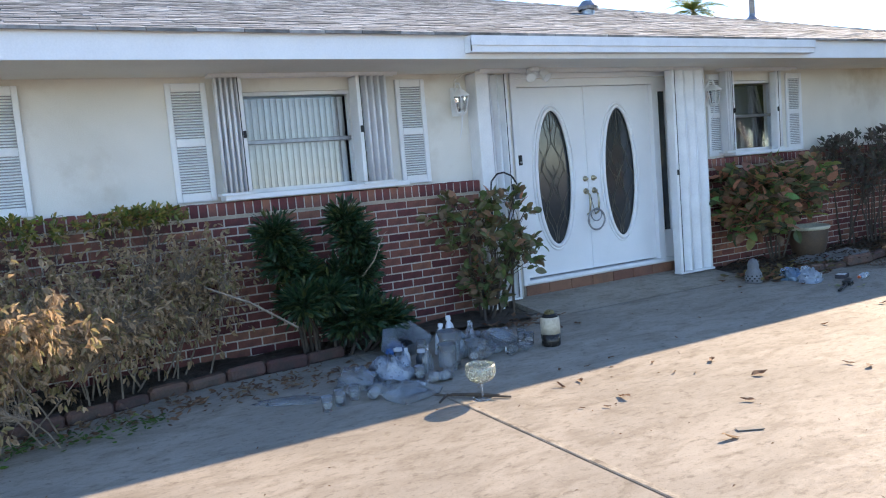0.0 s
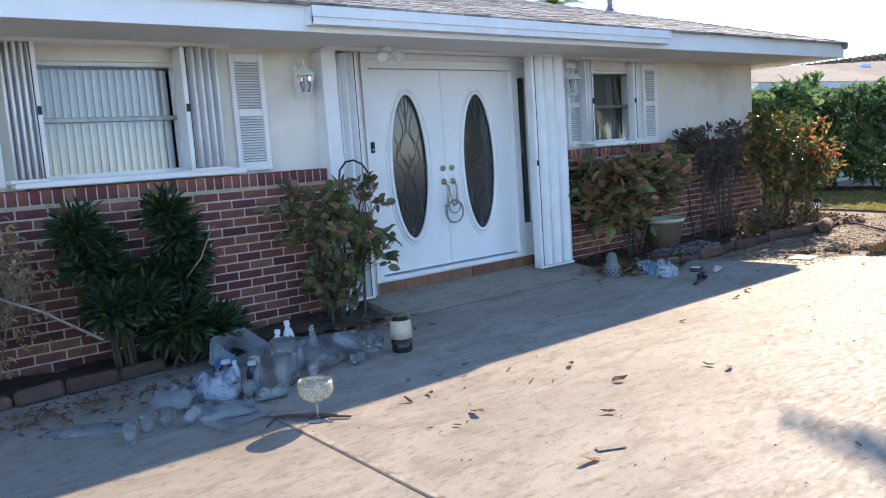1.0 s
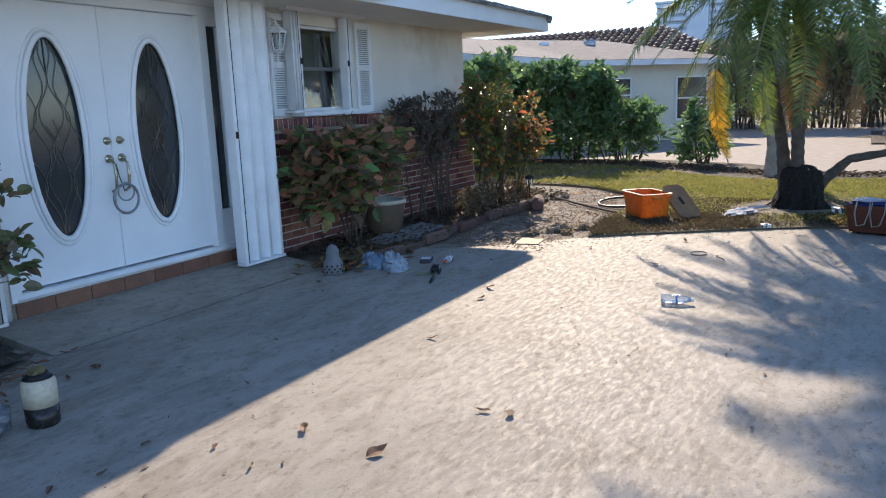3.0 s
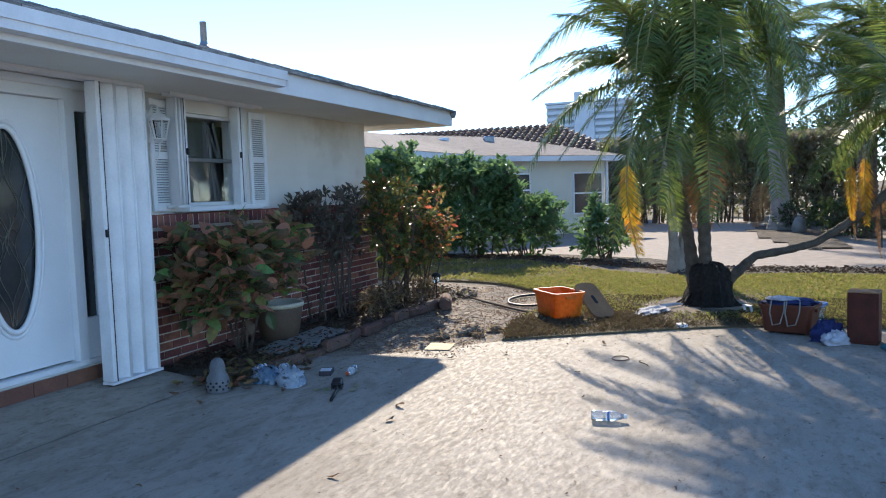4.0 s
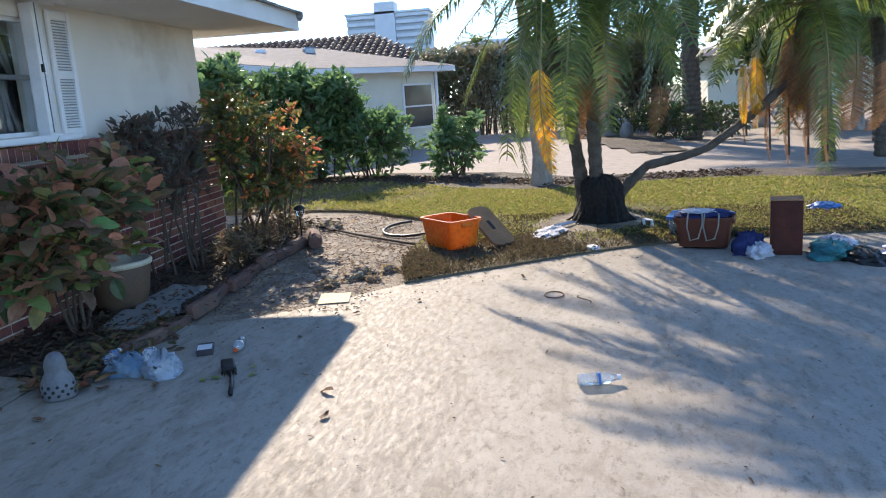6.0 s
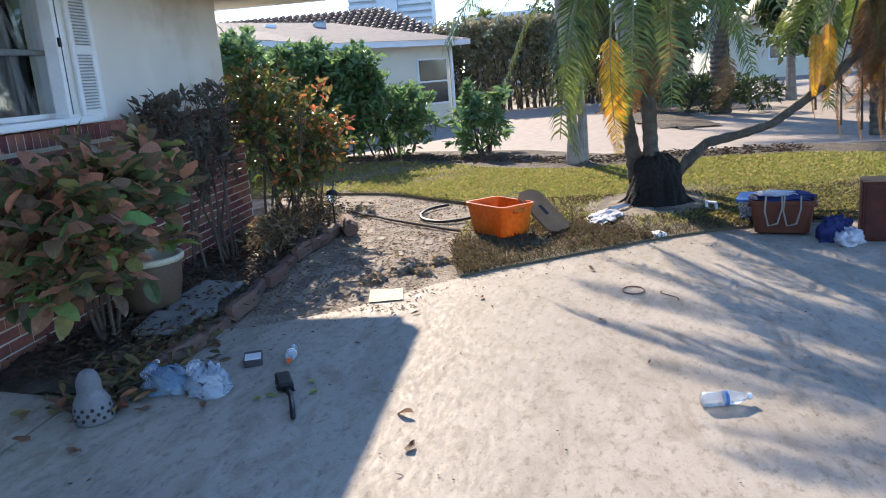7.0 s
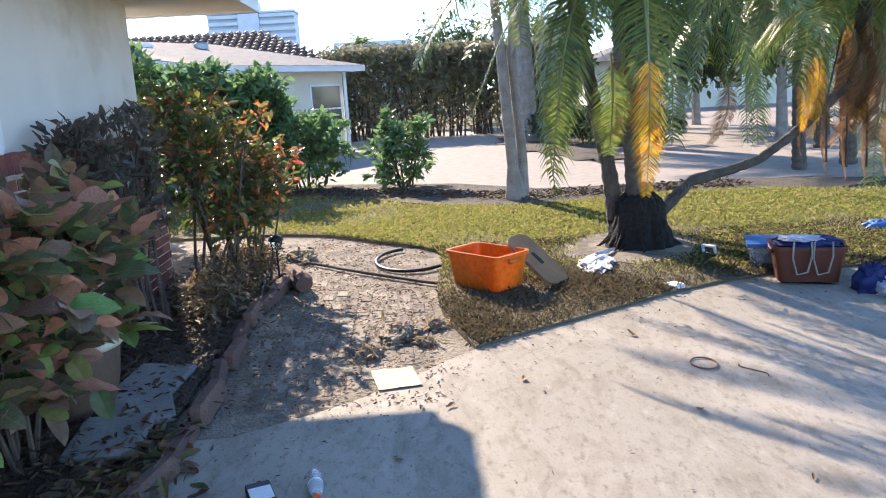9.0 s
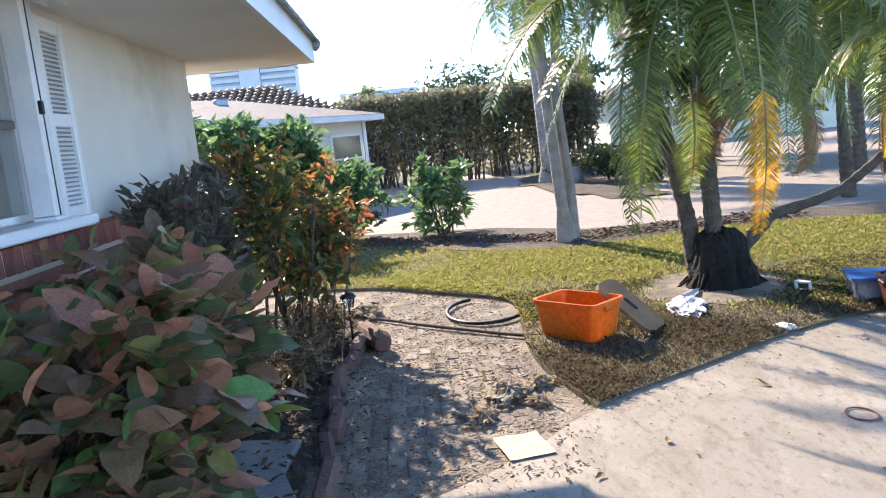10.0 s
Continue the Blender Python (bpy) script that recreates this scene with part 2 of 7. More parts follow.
# ---- mesh building ----
class Shape:
    """Gathers vertices and faces of one part."""

    def __init__(self):
        self.v, self.f = [], []

    def add(self, verts, faces):
        k = len(self.v)
        self.v += [tuple(p) for p in verts]
        self.f += [tuple(k + i for i in f) for f in faces]
        return self

    def box(self, x0, x1, y0, y1, z0, z1, bevel=0.0, m=None):
        if bevel:
            b = min(bevel, (x1 - x0) / 3, (y1 - y0) / 3, (z1 - z0) / 3)
            vs, fs = [], []
            ax = ((x0, x1), (y0, y1), (z0, z1))
            idx = {}
            for sx in (0, 1):
                for sy in (0, 1):
                    for sz in (0, 1):
                        s = (sx, sy, sz)
                        for a in range(3):
                            p = [ax[i][s[i]] + (0 if i == a else (b if s[i] == 0 else -b)) for i in range(3)]
                            idx[s, a] = len(vs)
                            vs.append(p)
            for a in range(3):
                u, w = (a + 1) % 3, (a + 2) % 3
                for sa in (0, 1):
                    q = []
                    for su, sw in ((0, 0), (1, 0), (1, 1), (0, 1)):
                        s = [0, 0, 0]
                        s[a], s[u], s[w] = sa, su, sw
                        q.append(idx[tuple(s), a])
                    fs.append(q if sa else q[::-1])
                for su in (0, 1):
                    for sw in (0, 1):
                        s0, s1 = [0, 0, 0], [0, 0, 0]
                        s0[u] = s1[u] = su
                        s0[w] = s1[w] = sw
                        s1[a] = 1
                        q = [idx[tuple(s0), u], idx[tuple(s1), u], idx[tuple(s1), w], idx[tuple(s0), w]]
                        fs.append(q if su == sw else q[::-1])
            for sx in (0, 1):
                for sy in (0, 1):
                    for sz in (0, 1):
                        q = [idx[(sx, sy, sz), a] for a in range(3)]
                        fs.append(q if (sx + sy + sz) % 2 else q[::-1])
        else:
            vs = [(x, y, z) for z in (z0, z1) for y in (y0, y1) for x in (x0, x1)]
            fs = [(0, 2, 3, 1), (4, 5, 7, 6), (0, 1, 5, 4), (2, 6, 7, 3), (0, 4, 6, 2), (1, 3, 7, 5)]
        if m is not None:
            vs = [m @ Vector(p) for p in vs]
        return self.add(vs, fs)

    def tube(self, pts, radii, n=8, caps=True):
        pts = [Vector(p) for p in pts]
        if not isinstance(radii, (list, tuple)):
            radii = [radii] * len(pts)
        vs, fs = [], []
        side = None
        for i, p in enumerate(pts):
            d = (pts[min(i + 1, len(pts) - 1)] - pts[max(i - 1, 0)]).normalized()
            if side is None:
                side = d.orthogonal().normalized()
            side = (side - d * side.dot(d)).normalized()
            up = d.cross(side)
            for k in range(n):
                a = 2 * math.pi * k / n
                vs.append(p + radii[i] * (math.cos(a) * side + math.sin(a) * up))
        for i in range(len(pts) - 1):
            for k in range(n):
                fs.append((i * n + k, i * n + (k + 1) % n, (i + 1) * n + (k + 1) % n, (i + 1) * n + k))
        if caps:
            fs.append(tuple(range(n))[::-1])
            fs.append(tuple((len(pts) - 1) * n + k for k in range(n)))
        return self.add(vs, fs)

    def lathe(self, prof, n=20, centre=(0, 0, 0), m=None, sx=1.0, sy=1.0, wob=0.0):
        vs, fs = [], []
        for r, z in prof:
            for k in range(n):
                a = 2 * math.pi * k / n
                rr = r * (1 + wob * math.sin(3 * a + 7 * z))
                vs.append(Vector((rr * math.cos(a) * sx, rr * math.sin(a) * sy, z)))
        for i in range(len(prof) - 1):
            for k in range(n):
                fs.append((i * n + k, i * n + (k + 1) % n, (i + 1) * n + (k + 1) % n, (i + 1) * n + k))
        if prof[0][0] > 1e-4:
            fs.append(tuple(range(n))[::-1])
        if prof[-1][0] > 1e-4:
            fs.append(tuple((len(prof) - 1) * n + k for k in range(n)))
        if m is not None:
            vs = [m @ p for p in vs]
        c = Vector(centre)
        return self.add([p + c for p in vs], fs)

    def prism(self, outline, z0, z1):
        n = len(outline)
        vs = [(x, y, z0) for x, y in outline] + [(x, y, z1) for x, y in outline]
        fs = [tuple(range(n))[::-1], tuple(range(n, 2 * n))] + [(i, (i + 1) % n, n + (i + 1) % n, n + i) for i in range(n)]
        return self.add(vs, fs)


def part(name, shape, material, parent=None, label="", smooth=False, kind="", share=None):
    me = share
    if me is None:
        me = bpy.data.meshes.new(name)
        me.from_pydata(shape.v, [], shape.f)
        me.materials.append(material)
        if smooth:
            me.polygons.foreach_set("use_smooth", [True] * len(me.polygons))
    ob = new(name, me)
    if parent is not None:
        ob.parent = parent
    if label or kind:
        tagged(ob, label=label, kind=kind)
    return ob


def thing(name, m, label, category, group="", kind=""):
    ob = new(name)
    ob.empty_display_size = 0.1
    ob.matrix_basis = m
    return tagged(ob, label, category, group, kind)


def structure(name, shape, material, label, category):
    ob = part(name, shape, material)
    return tagged(ob, label, category, kind="structure")


# ---- house: main dimensions ----
WALL_Y, CORNER_X, SOFFIT_Z = 6.30, 11.81, 2.42
EAVE_Y, EAVE_X, EAVE_Z = 5.34, 12.69, 2.60
LEFT_X, BACK_Y = -6.0, 17.0
SLOPE = 0.31
CAP_Z = 1.36


def wall_with_holes(x0, x1, z0, z1, y0, y1, holes):
    s = Shape()
    xs = sorted({x0, x1, *[h[0] for h in holes], *[h[1] for h in holes]})
    for a, b in zip(xs, xs[1:]):
        cuts = sorted((h[2], h[3]) for h in holes if h[0] <= a and h[1] >= b)
        z = z0
        for c0, c1 in cuts:
            if c0 > z:
                s.box(a, b, y0, y1, z, c0)
            z = c1
        if z < z1:
            s.box(a, b, y0, y1, z, z1)
    return s


W1 = (2.04, 3.12, 1.42, 2.29)
W2 = (8.18, 8.98, 1.42, 2.29)
DOOR = (4.90, 7.22, 0.20, 2.36)
wall_front = structure("wall_front", wall_with_holes(LEFT_X, CORNER_X, 0, SOFFIT_Z, WALL_Y, WALL_Y + 0.2, [W1, W2, DOOR]), STUCCO, "cream painted stucco front wall above brick wainscot", "wall")
structure("wall_east", Shape().box(CORNER_X - 0.2, CORNER_X, WALL_Y + 0.2, BACK_Y - 0.9, 0, SOFFIT_Z), STUCCO, "cream painted stucco side wall of house", "wall")
structure("wall_back", Shape().box(LEFT_X, CORNER_X, BACK_Y - 0.9, BACK_Y - 0.7, 0, SOFFIT_Z), STUCCO, "plain stucco back wall of house", "wall")
structure("wall_west", Shape().box(LEFT_X - 0.2, LEFT_X, WALL_Y, BACK_Y - 0.7, 0, SOFFIT_Z), STUCCO, "plain stucco side wall of house", "wall")
structure("soffit", Shape().box(LEFT_X - 1, EAVE_X - 0.03, EAVE_Y + 0.03, BACK_Y - 0.03, SOFFIT_Z, SOFFIT_Z + 0.03), SOFFIT, "pale painted soffit boards under the eaves", "soffit")
fas = Shape().box(LEFT_X - 1, EAVE_X, EAVE_Y - 0.0, EAVE_Y + 0.03, SOFFIT_Z - 0.015, EAVE_Z)
fas.box(EAVE_X - 0.03, EAVE_X, EAVE_Y + 0.03, BACK_Y, SOFFIT_Z - 0.015, EAVE_Z)
structure("fascia_trim", fas, WHITE, "white painted fascia boards along the eave", "fascia")
# room surfaces coloured near black to stand in for unlit indoors
structure("room_floor", Shape().box(LEFT_X, CORNER_X - 0.2, WALL_Y + 0.2, BACK_Y - 0.9, 0.1, 0.2), DARK, "floor inside the house, near black in place of indoor shade", "floor")
structure("room_wall", Shape().box(LEFT_X, CORNER_X - 0.2, WALL_Y + 1.6, WALL_Y + 1.7, 0.2, SOFFIT_Z), DARK, "wall inside the house, near black in place of indoor shade", "wall")

# roof: hip with its slopes under the shingles
RUN = (BACK_Y - EAVE_Y) / 2
RIDGE_Z = EAVE_Z + RUN * SLOPE
RY = EAVE_Y + RUN
r0, r1 = Vector((LEFT_X - 1 + RUN, RY, RIDGE_Z)), Vector((EAVE_X - RUN, RY, RIDGE_Z))
c = [Vector((LEFT_X - 1, EAVE_Y - 0.03, EAVE_Z)), Vector((EAVE_X + 0.03, EAVE_Y - 0.03, EAVE_Z)), Vector((EAVE_X + 0.03, BACK_Y, EAVE_Z)), Vector((LEFT_X - 1, BACK_Y, EAVE_Z))]
rf = Shape().add([*c, r0, r1], [(0, 1, 5, 4), (1, 2, 5), (2, 3, 4, 5), (3, 0, 4), (3, 2, 1, 0)])
roof = structure("roof", rf, SHINGLE_JOINED, "weathered grey asphalt shingle hip roof", "roof")
g = thing("rain_gutter", pose(0, 0, 0), "white aluminium rain gutter on the fascia over the entrance", "gutter")
part("trough", Shape().box(3.79, 8.27, EAVE_Y - 0.11, EAVE_Y - 0.004, 2.445, 2.455), ALU, g)
part("front_wall", Shape().box(3.79, 8.27, EAVE_Y - 0.11, EAVE_Y - 0.10, 2.455, 2.50), ALU, g)
part("front_lip", Shape().box(3.79, 8.27, EAVE_Y - 0.125, EAVE_Y - 0.10, 2.50, 2.58), ALU, g)
for gx in (3.79, 8.26):
    part("end_cap", Shape().box(gx, gx + 0.01, EAVE_Y - 0.11, EAVE_Y - 0.004, 2.455, 2.58), ALU, g)
hip = Shape()
for k in range(30):
    f0, f1 = k / 30, (k + 1.25) / 30
    a, b = c[1].lerp(r1, f0), c[1].lerp(r1, min(f1, 1))
    hip.tube([a + Vector((0, 0, -0.03)), b + Vector((0, 0, -0.022))], [0.06, 0.064], 8)
part("hip_cap", hip, SHINGLE_JOINED, roof)

# ---- ground ----
def arc(points, n=6):
    """Smooth line through the points."""
    out = []
    P = [Vector((*p, 0)) for p in points]
    for i in range(len(P) - 1):
        p0, p1, p2, p3 = P[max(i - 1, 0)], P[i], P[i + 1], P[min(i + 2, len(P) - 1)]
        for k in range(n):
            t = k / n
            q = 0.5 * (2 * p1 + (p2 - p0) * t + (2 * p0 - 5 * p1 + 4 * p2 - p3) * t * t + (3 * p1 - p0 - 3 * p2 + p3) * t ** 3)
            out.append((q.x, q.y))
    out.append(tuple(points[-1]))
    return out


structure("ground", Shape().add([(-600, -600, -0.12), (600, -600, -0.12), (600, 600, -0.12), (-600, 600, -0.12)], [(0, 1, 2, 3)]), LAWN, "patchy grass and soil ground reaching the horizon", "ground")
EDGE = arc([(8.45, 4.95), (8.75, 4.45), (9.05, 4.1), (9.47, 3.68), (9.95, 2.88), (10.42, 2.06), (10.72, 1.25), (10.82, 0.2), (10.8, -0.8), (10.6, -2.5), (10.0, -5), (9.0, -9)], 5)
def clip_poly(poly, axis, value, keep_less):
    """The part of a polygon on one side of a line along an axis."""
    out = []
    for p, q in zip(poly, poly[1:] + poly[:1]):
        ip, iq = (p[axis] <= value) == keep_less, (q[axis] <= value) == keep_less
        if ip:
            out.append(p)
        if ip != iq:
            t = (value - p[axis]) / (q[axis] - p[axis])
            out.append((p[0] + t * (q[0] - p[0]), p[1] + t * (q[1] - p[1])))
    return out


SLAB = [(-14, -9), *EDGE[::-1], (8.45, 6.28), (-14, 6.28)]
drive = structure("driveway", Shape().prism([(-14, -9), (8.0, -9), (8.4, 6.28), (-14, 6.28)], -0.115, -0.006), SAND, "stained pale concrete driveway in front of house", "driveway")
for xa, xb in ((-14.1, 2.594), (2.606, 11.5)):
    for ya, yb in ((-9.1, 5.494), (5.506, 6.4)):
        piece = clip_poly(clip_poly(clip_poly(clip_poly(SLAB, 0, xa, False), 0, xb, True), 1, ya, False), 1, yb, True)
        if len(piece) > 2:
            part("slab", Shape().prism(piece, -0.11, 0.0), CONCRETE, drive)
part("joint_edge", Shape().box(2.612, 2.650, -8.9, 5.49, -0.01, 0.003, 0.0015), mat("worn_joint_edge", (0.40, 0.35, 0.28), (0.27, 0.23, 0.18), 11, 0.85, 0.6, 90, stain=(0.16, 0.13, 0.10), stain_scale=7, stain_at=0.5), drive, "pale chipped mortar along the joint")
WALK_FAR = arc([(9.47, 3.68), (10.3, 3.84), (11.1, 3.84), (12.0, 3.75), (12.6, 3.85), (13.2, 4.45), (13.8, 5.1), (14.1, 6.2), (14.2, 9)], 4)
structure("walkway", Shape().prism([*WALK_FAR[::-1][:-1], *[p for p in EDGE[:16]][::-1], (8.45, 6.28), (12.0, 6.28), (12.0, 9)], -0.1, -0.012), SAND, "dirt-covered old paver walkway beside the house", "walkway")
LAWN_LINE = [*EDGE[15:], (9.2, -9), (14.0, -9), (14.4, -4), *arc([(14.75, -1.6), (15.3, -0.2), (15.2, 1.2), (15.0, 2.4), (15.5, 3.6), (16.9, 5.0), (17.4, 6.3), (17.4, 9)], 3), *WALK_FAR[::-1][:-1]]
structure("dirt_ring", Shape().prism([(12.02 + (0.72 + 0.06 * math.sin(3 * k)) * math.cos(k * math.pi / 14), 1.95 + (0.66 + 0.05 * math.sin(5 * k)) * math.sin(k * math.pi / 14)) for k in range(28)], 0.0, 0.026), SAND, "bare sandy ring of dirt round the palm", "bed")
structure("lawn", Shape().prism(LAWN_LINE, -0.1, 0.02), LAWN, "patchy yellow-green lawn beside the driveway", "lawn")

# ---- paving beyond the lawn ----
structure("mulch_bed", Shape().prism([(14.75, -1.6), (15.3, -0.2), (15.2, 1.2), (15.0, 2.4), (15.5, 3.6), (16.9, 5.0), (17.4, 6.3), (17.4, 9), (19.0, 9), (19.0, 5.6), (17.9, 3.2), (16.6, 2.0), (16.4, 0.6), (16.4, -0.8), (15.4, -3)], -0.11, 0.035), SOIL, "dark mulch bed along the lawn", "bed")
structure("road", Shape().prism([(15.0, -40), (16.4, -0.8), (16.4, 0.6), (16.6, 2.0), (17.9, 3.2), (19.0, 5.6), (19.0, 40), (27, 40), (27, 6.8), (36, 6.0), (36, 1.5), (30, 0.6), (60, -14), (60, -40)], -0.1, 0.0), PAVER, "pale sunlit paver driveway and road", "road")


def palm_frond(length, droop, width, rng, leaflets=46, stiff=0.3):
    """Feathered frond from the origin, growing along x and bending down."""
    ra, le = Shape(), Shape()
    pts = []
    n = 14
    for i in range(n + 1):
        t = i / n
        pts.append(Vector((length * (t - 0.18 * droop * t * t), 0, length * (0.45 * t * (1 - t) * stiff * 2 - droop * 0.75 * t ** 2.2))))
    ra.tube(pts, [0.014 * (1 - 0.85 * i / n) for i in range(n + 1)], 5)
    for side in (-1, 1):
        for k in range(leaflets):
            t = 0.14 + 0.85 * (k + rng.random() * 0.6) / leaflets
            f = t * n
            i = min(int(f), n - 1)
            p = pts[i].lerp(pts[i + 1], f - i)
            d = (pts[i + 1] - pts[i]).normalized()
            ln = width * (0.55 + 0.75 * math.sin(math.pi * min(t * 0.95 + 0.05, 1))) * rng.uniform(0.8, 1.1) * (1.15 - 0.45 * t)
            out = (Vector((0, side, 0)) + d * rng.uniform(0.5, 0.8) + Vector((0, 0, rng.uniform(-0.1, 0.28)))).normalized()
            w = 0.0056
            nrm = d
            mid = p + out * ln * 0.55
            tip = p + out * ln + Vector((0, 0, -ln * rng.uniform(0.25, 0.55)))
            le.add([p - nrm * w * 0.6, p + nrm * w * 0.6, mid + nrm * w, mid - nrm * w, tip], [(0, 1, 2, 3), (3, 2, 4)])
    return ra, le


FROND = leaf_mat("palm_leaf", [(0.075, 0.115, 0.03), (0.11, 0.16, 0.035), (0.085, 0.13, 0.035), (0.19, 0.22, 0.045), (0.13, 0.145, 0.045)], 0.38, 0.40)
FROND_YELLOW = leaf_mat("yellow_palm_leaf", [(0.58, 0.33, 0.02), (0.62, 0.40, 0.025), (0.50, 0.18, 0.02), (0.6, 0.36, 0.02)], 0.5, 0.4)
FROND_BROWN = leaf_mat("brown_palm_leaf", [(0.22, 0.11, 0.05), (0.30, 0.16, 0.07), (0.16, 0.08, 0.04)], 0.7, 0.25)
RACHIS = mat("frond_stalk", (0.16, 0.17, 0.05), (0.2, 0.16, 0.06), 10, 0.5, 0.2, 60)
FRONDS = []
for k in range(6):
    rr = random.Random(40 + k)
    ra, le = palm_frond(1.0, (0.55, 0.85, 1.1, 0.7, 1.3, 0.3)[k], 0.20, rr, 84)
    for w, frond_m in ((0, FROND), (1, FROND_YELLOW), (2, FROND_BROWN)):
        m1, m2 = bpy.data.meshes.new("stalk"), bpy.data.meshes.new("leaflets")
        m1.from_pydata(ra.v, [], ra.f)
        m2.from_pydata(le.v, [], le.f)
        m1.materials.append(RACHIS)
        m2.materials.append(frond_m)
        FRONDS.append((m1, m2))


def add_frond(palm, at, azimuth, rise, length, kind, tone=0):
    ms, ml = FRONDS[kind * 3 + tone]
    m = Matrix.Translation(at) @ Matrix.Rotation(azimuth, 4, "Z") @ Matrix.Rotation(-rise, 4, "Y") @ Matrix.Scale(length, 4)
    fr = part("frond", None, None, palm, share=ml, label=("", "yellowed drooping frond", "dead brown frond")[tone])
    fr.matrix_basis = m
    part("stalk", None, None, fr, share=ms)
    return fr


def sun_gap_frond(palm, at, azimuth, rise, length, kind):
    """A frond, unless it stands in the sunward gap left to light bands of driveway."""
    # sector towards the sun is left empty to shape the crown's shadow
    off = (azimuth - 0.30 + math.pi) % (2 * math.pi) - math.pi
    if abs(off) > 1.0:
        add_frond(palm, at, azimuth, rise, length, kind)


def trunk_shape(pts, radii, rings=0.06, rough=0.09, n=12):
    s = Shape()
    P, R = [], []
    for (a, b), (ra, rb) in zip(zip(pts, pts[1:]), zip(radii, radii[1:])):
        a, b = Vector(a), Vector(b)
        k = max(int((b - a).length / rings), 1)
        for i in range(k):
            P.append(a.lerp(b, i / k))
            R.append((ra + (rb - ra) * i / k) * (1 + rough * (1 if i % 2 else -0.5)))
    P.append(Vector(pts[-1]))
    R.append(radii[-1])
    return s.tube(P, R, n)


def palm(m, trunks, crowns, label, bark, seed, length=1.7, count=26, sag=0.0, sun_gap=False):
    p = thing("palm_tree", m, label, "palm tree")
    rng = random.Random(seed)
    for pts, radii in trunks:
        part("trunk", trunk_shape(pts, radii, 0.06, 0.09 if bark is BARK else 0.02), bark, p)
    for at in crowns:
        for k in range(count):
            az = 2 * math.pi * (k * 0.381966)
            u = k / count
            rise = radians(72 - 105 * u + rng.uniform(-8, 8) - sag)
            (sun_gap_frond if sun_gap else add_frond)(p, at, az + rng.uniform(-0.15, 0.15), rise, length * rng.uniform(0.8, 1.12), rng.choice((0, 1, 3, 3, 5)) if u < 0.6 else rng.choice((0, 1, 2, 4)))
    return p


p1 = palm(pose(12.06, 1.8, 0.0), [
    ([(0.0, 0.05, 0.0), (0.02, 0.1, 0.5), (0.05, 0.12, 1.2), (0.0, 0.1, 2.1), (0.0, 0.2, 3.9)], [0.10, 0.075, 0.075, 0.12, 0.15]),
    ([(0.15, 0.2, 0.0), (0.2, 0.3, 0.8), (0.25, 0.5, 1.8), (0.2, 0.65, 2.7)], [0.10, 0.07, 0.065, 0.09]),
    ([(0.1, -0.1, 0.22), (0.05, -0.22, 0.38), (0.04, -0.46, 0.61), (0.04, -0.80, 0.675), (0.04, -1.10, 0.76), (0.04, -1.41, 0.97), (0.04, -1.72, 1.22), (0.04, -1.97, 1.47), (0.1, -2.12, 2.15)], [0.075, 0.062, 0.05, 0.045, 0.043, 0.043, 0.046, 0.05, 0.075]),
], [(0.0, 0.2, 3.95)], "clump of pygmy date palms with thin leaning trunks", BARK, 3, 2.2, 27, 8, True)
for k in range(22):
    sun_gap_frond(p1, (0.2, 0.65, 2.75), k * 2.4 + 0.4, radians(62 - 4.0 * k + (k % 3) * 7), 1.35 + 0.14 * (k % 5), (0, 1, 3, 5, 1, 0, 2)[k % 7])
for k in range(9):
    sun_gap_frond(p1, (0.2, 0.65, 2.8), k * 2.4 + 1.7, radians(70 - 5.5 * k), 1.7 + 0.1 * (k % 4), (0, 5, 3, 0)[k % 4])
for k in range(7):
    sun_gap_frond(p1, (0.0, 0.15, 2.75), k * 2.4 + 1.1, radians(-14 - 5 * (k % 5)), 1.2 + 0.1 * (k % 4), (1, 0, 3)[k % 3])
for k in range(18):
    add_frond(p1, (0.1, -2.1, 2.2), k * 2.4, radians(70 - 4.6 * k + (k % 3) * 6), 1.3 + 0.13 * (k % 4), (0, 5, 3, 5, 1, 0, 3)[k % 7])
for k in range(20):
    sun_gap_frond(p1, (0.02, 0.15, 2.62 + 0.03 * (k % 4)), k * 2.4 + 0.2, radians(40 - 4.2 * k + (k % 4) * 5), 1.45 + 0.13 * (k % 5), (2, 4, 1, 4, 2)[k % 5])
for k in range(9):
    add_frond(p1, (0.05, -2.12, 2.25), k * 2.4 + 1.3, radians(34 - 9 * k + (k % 3) * 6), 1.15 + 0.14 * (k % 4), (1, 2, 4, 1, 3)[k % 5])
for k in range(14):
    skirt = add_frond(p1, (0.08, -2.10, 2.1 - 0.02 * k), k * 2.4 + 0.7, radians(-58 - 2.0 * (k % 8)), 0.75 + 0.09 * (k % 5), (0, 1, 3)[k % 3], 2 if k % 5 else 1)
    skirt.scale.y *= 0.7
for yy, zz, ln in ((-1.5, 1.35, 0.6), (-1.75, 1.3, 0.75), (-1.95, 1.2, 0.7), (-2.15, 1.15, 0.65), (-2.35, 1.3, 0.8)):
    dead = add_frond(p1, (0.05, yy, zz), 2.6 + yy, radians(-86), ln, 5, 2)
    dead.scale = (ln, ln * 0.3, ln * 0.4)
    part("dead_stalk", Shape().tube([(0.1, -2.1, 2.15), (0.07, yy * 0.6 - 0.84, 1.95), (0.05, yy, zz), (0.05, yy - 0.02, zz - ln * 0.8)], [0.01, 0.009, 0.008, 0.012], 5), TWIG, p1)
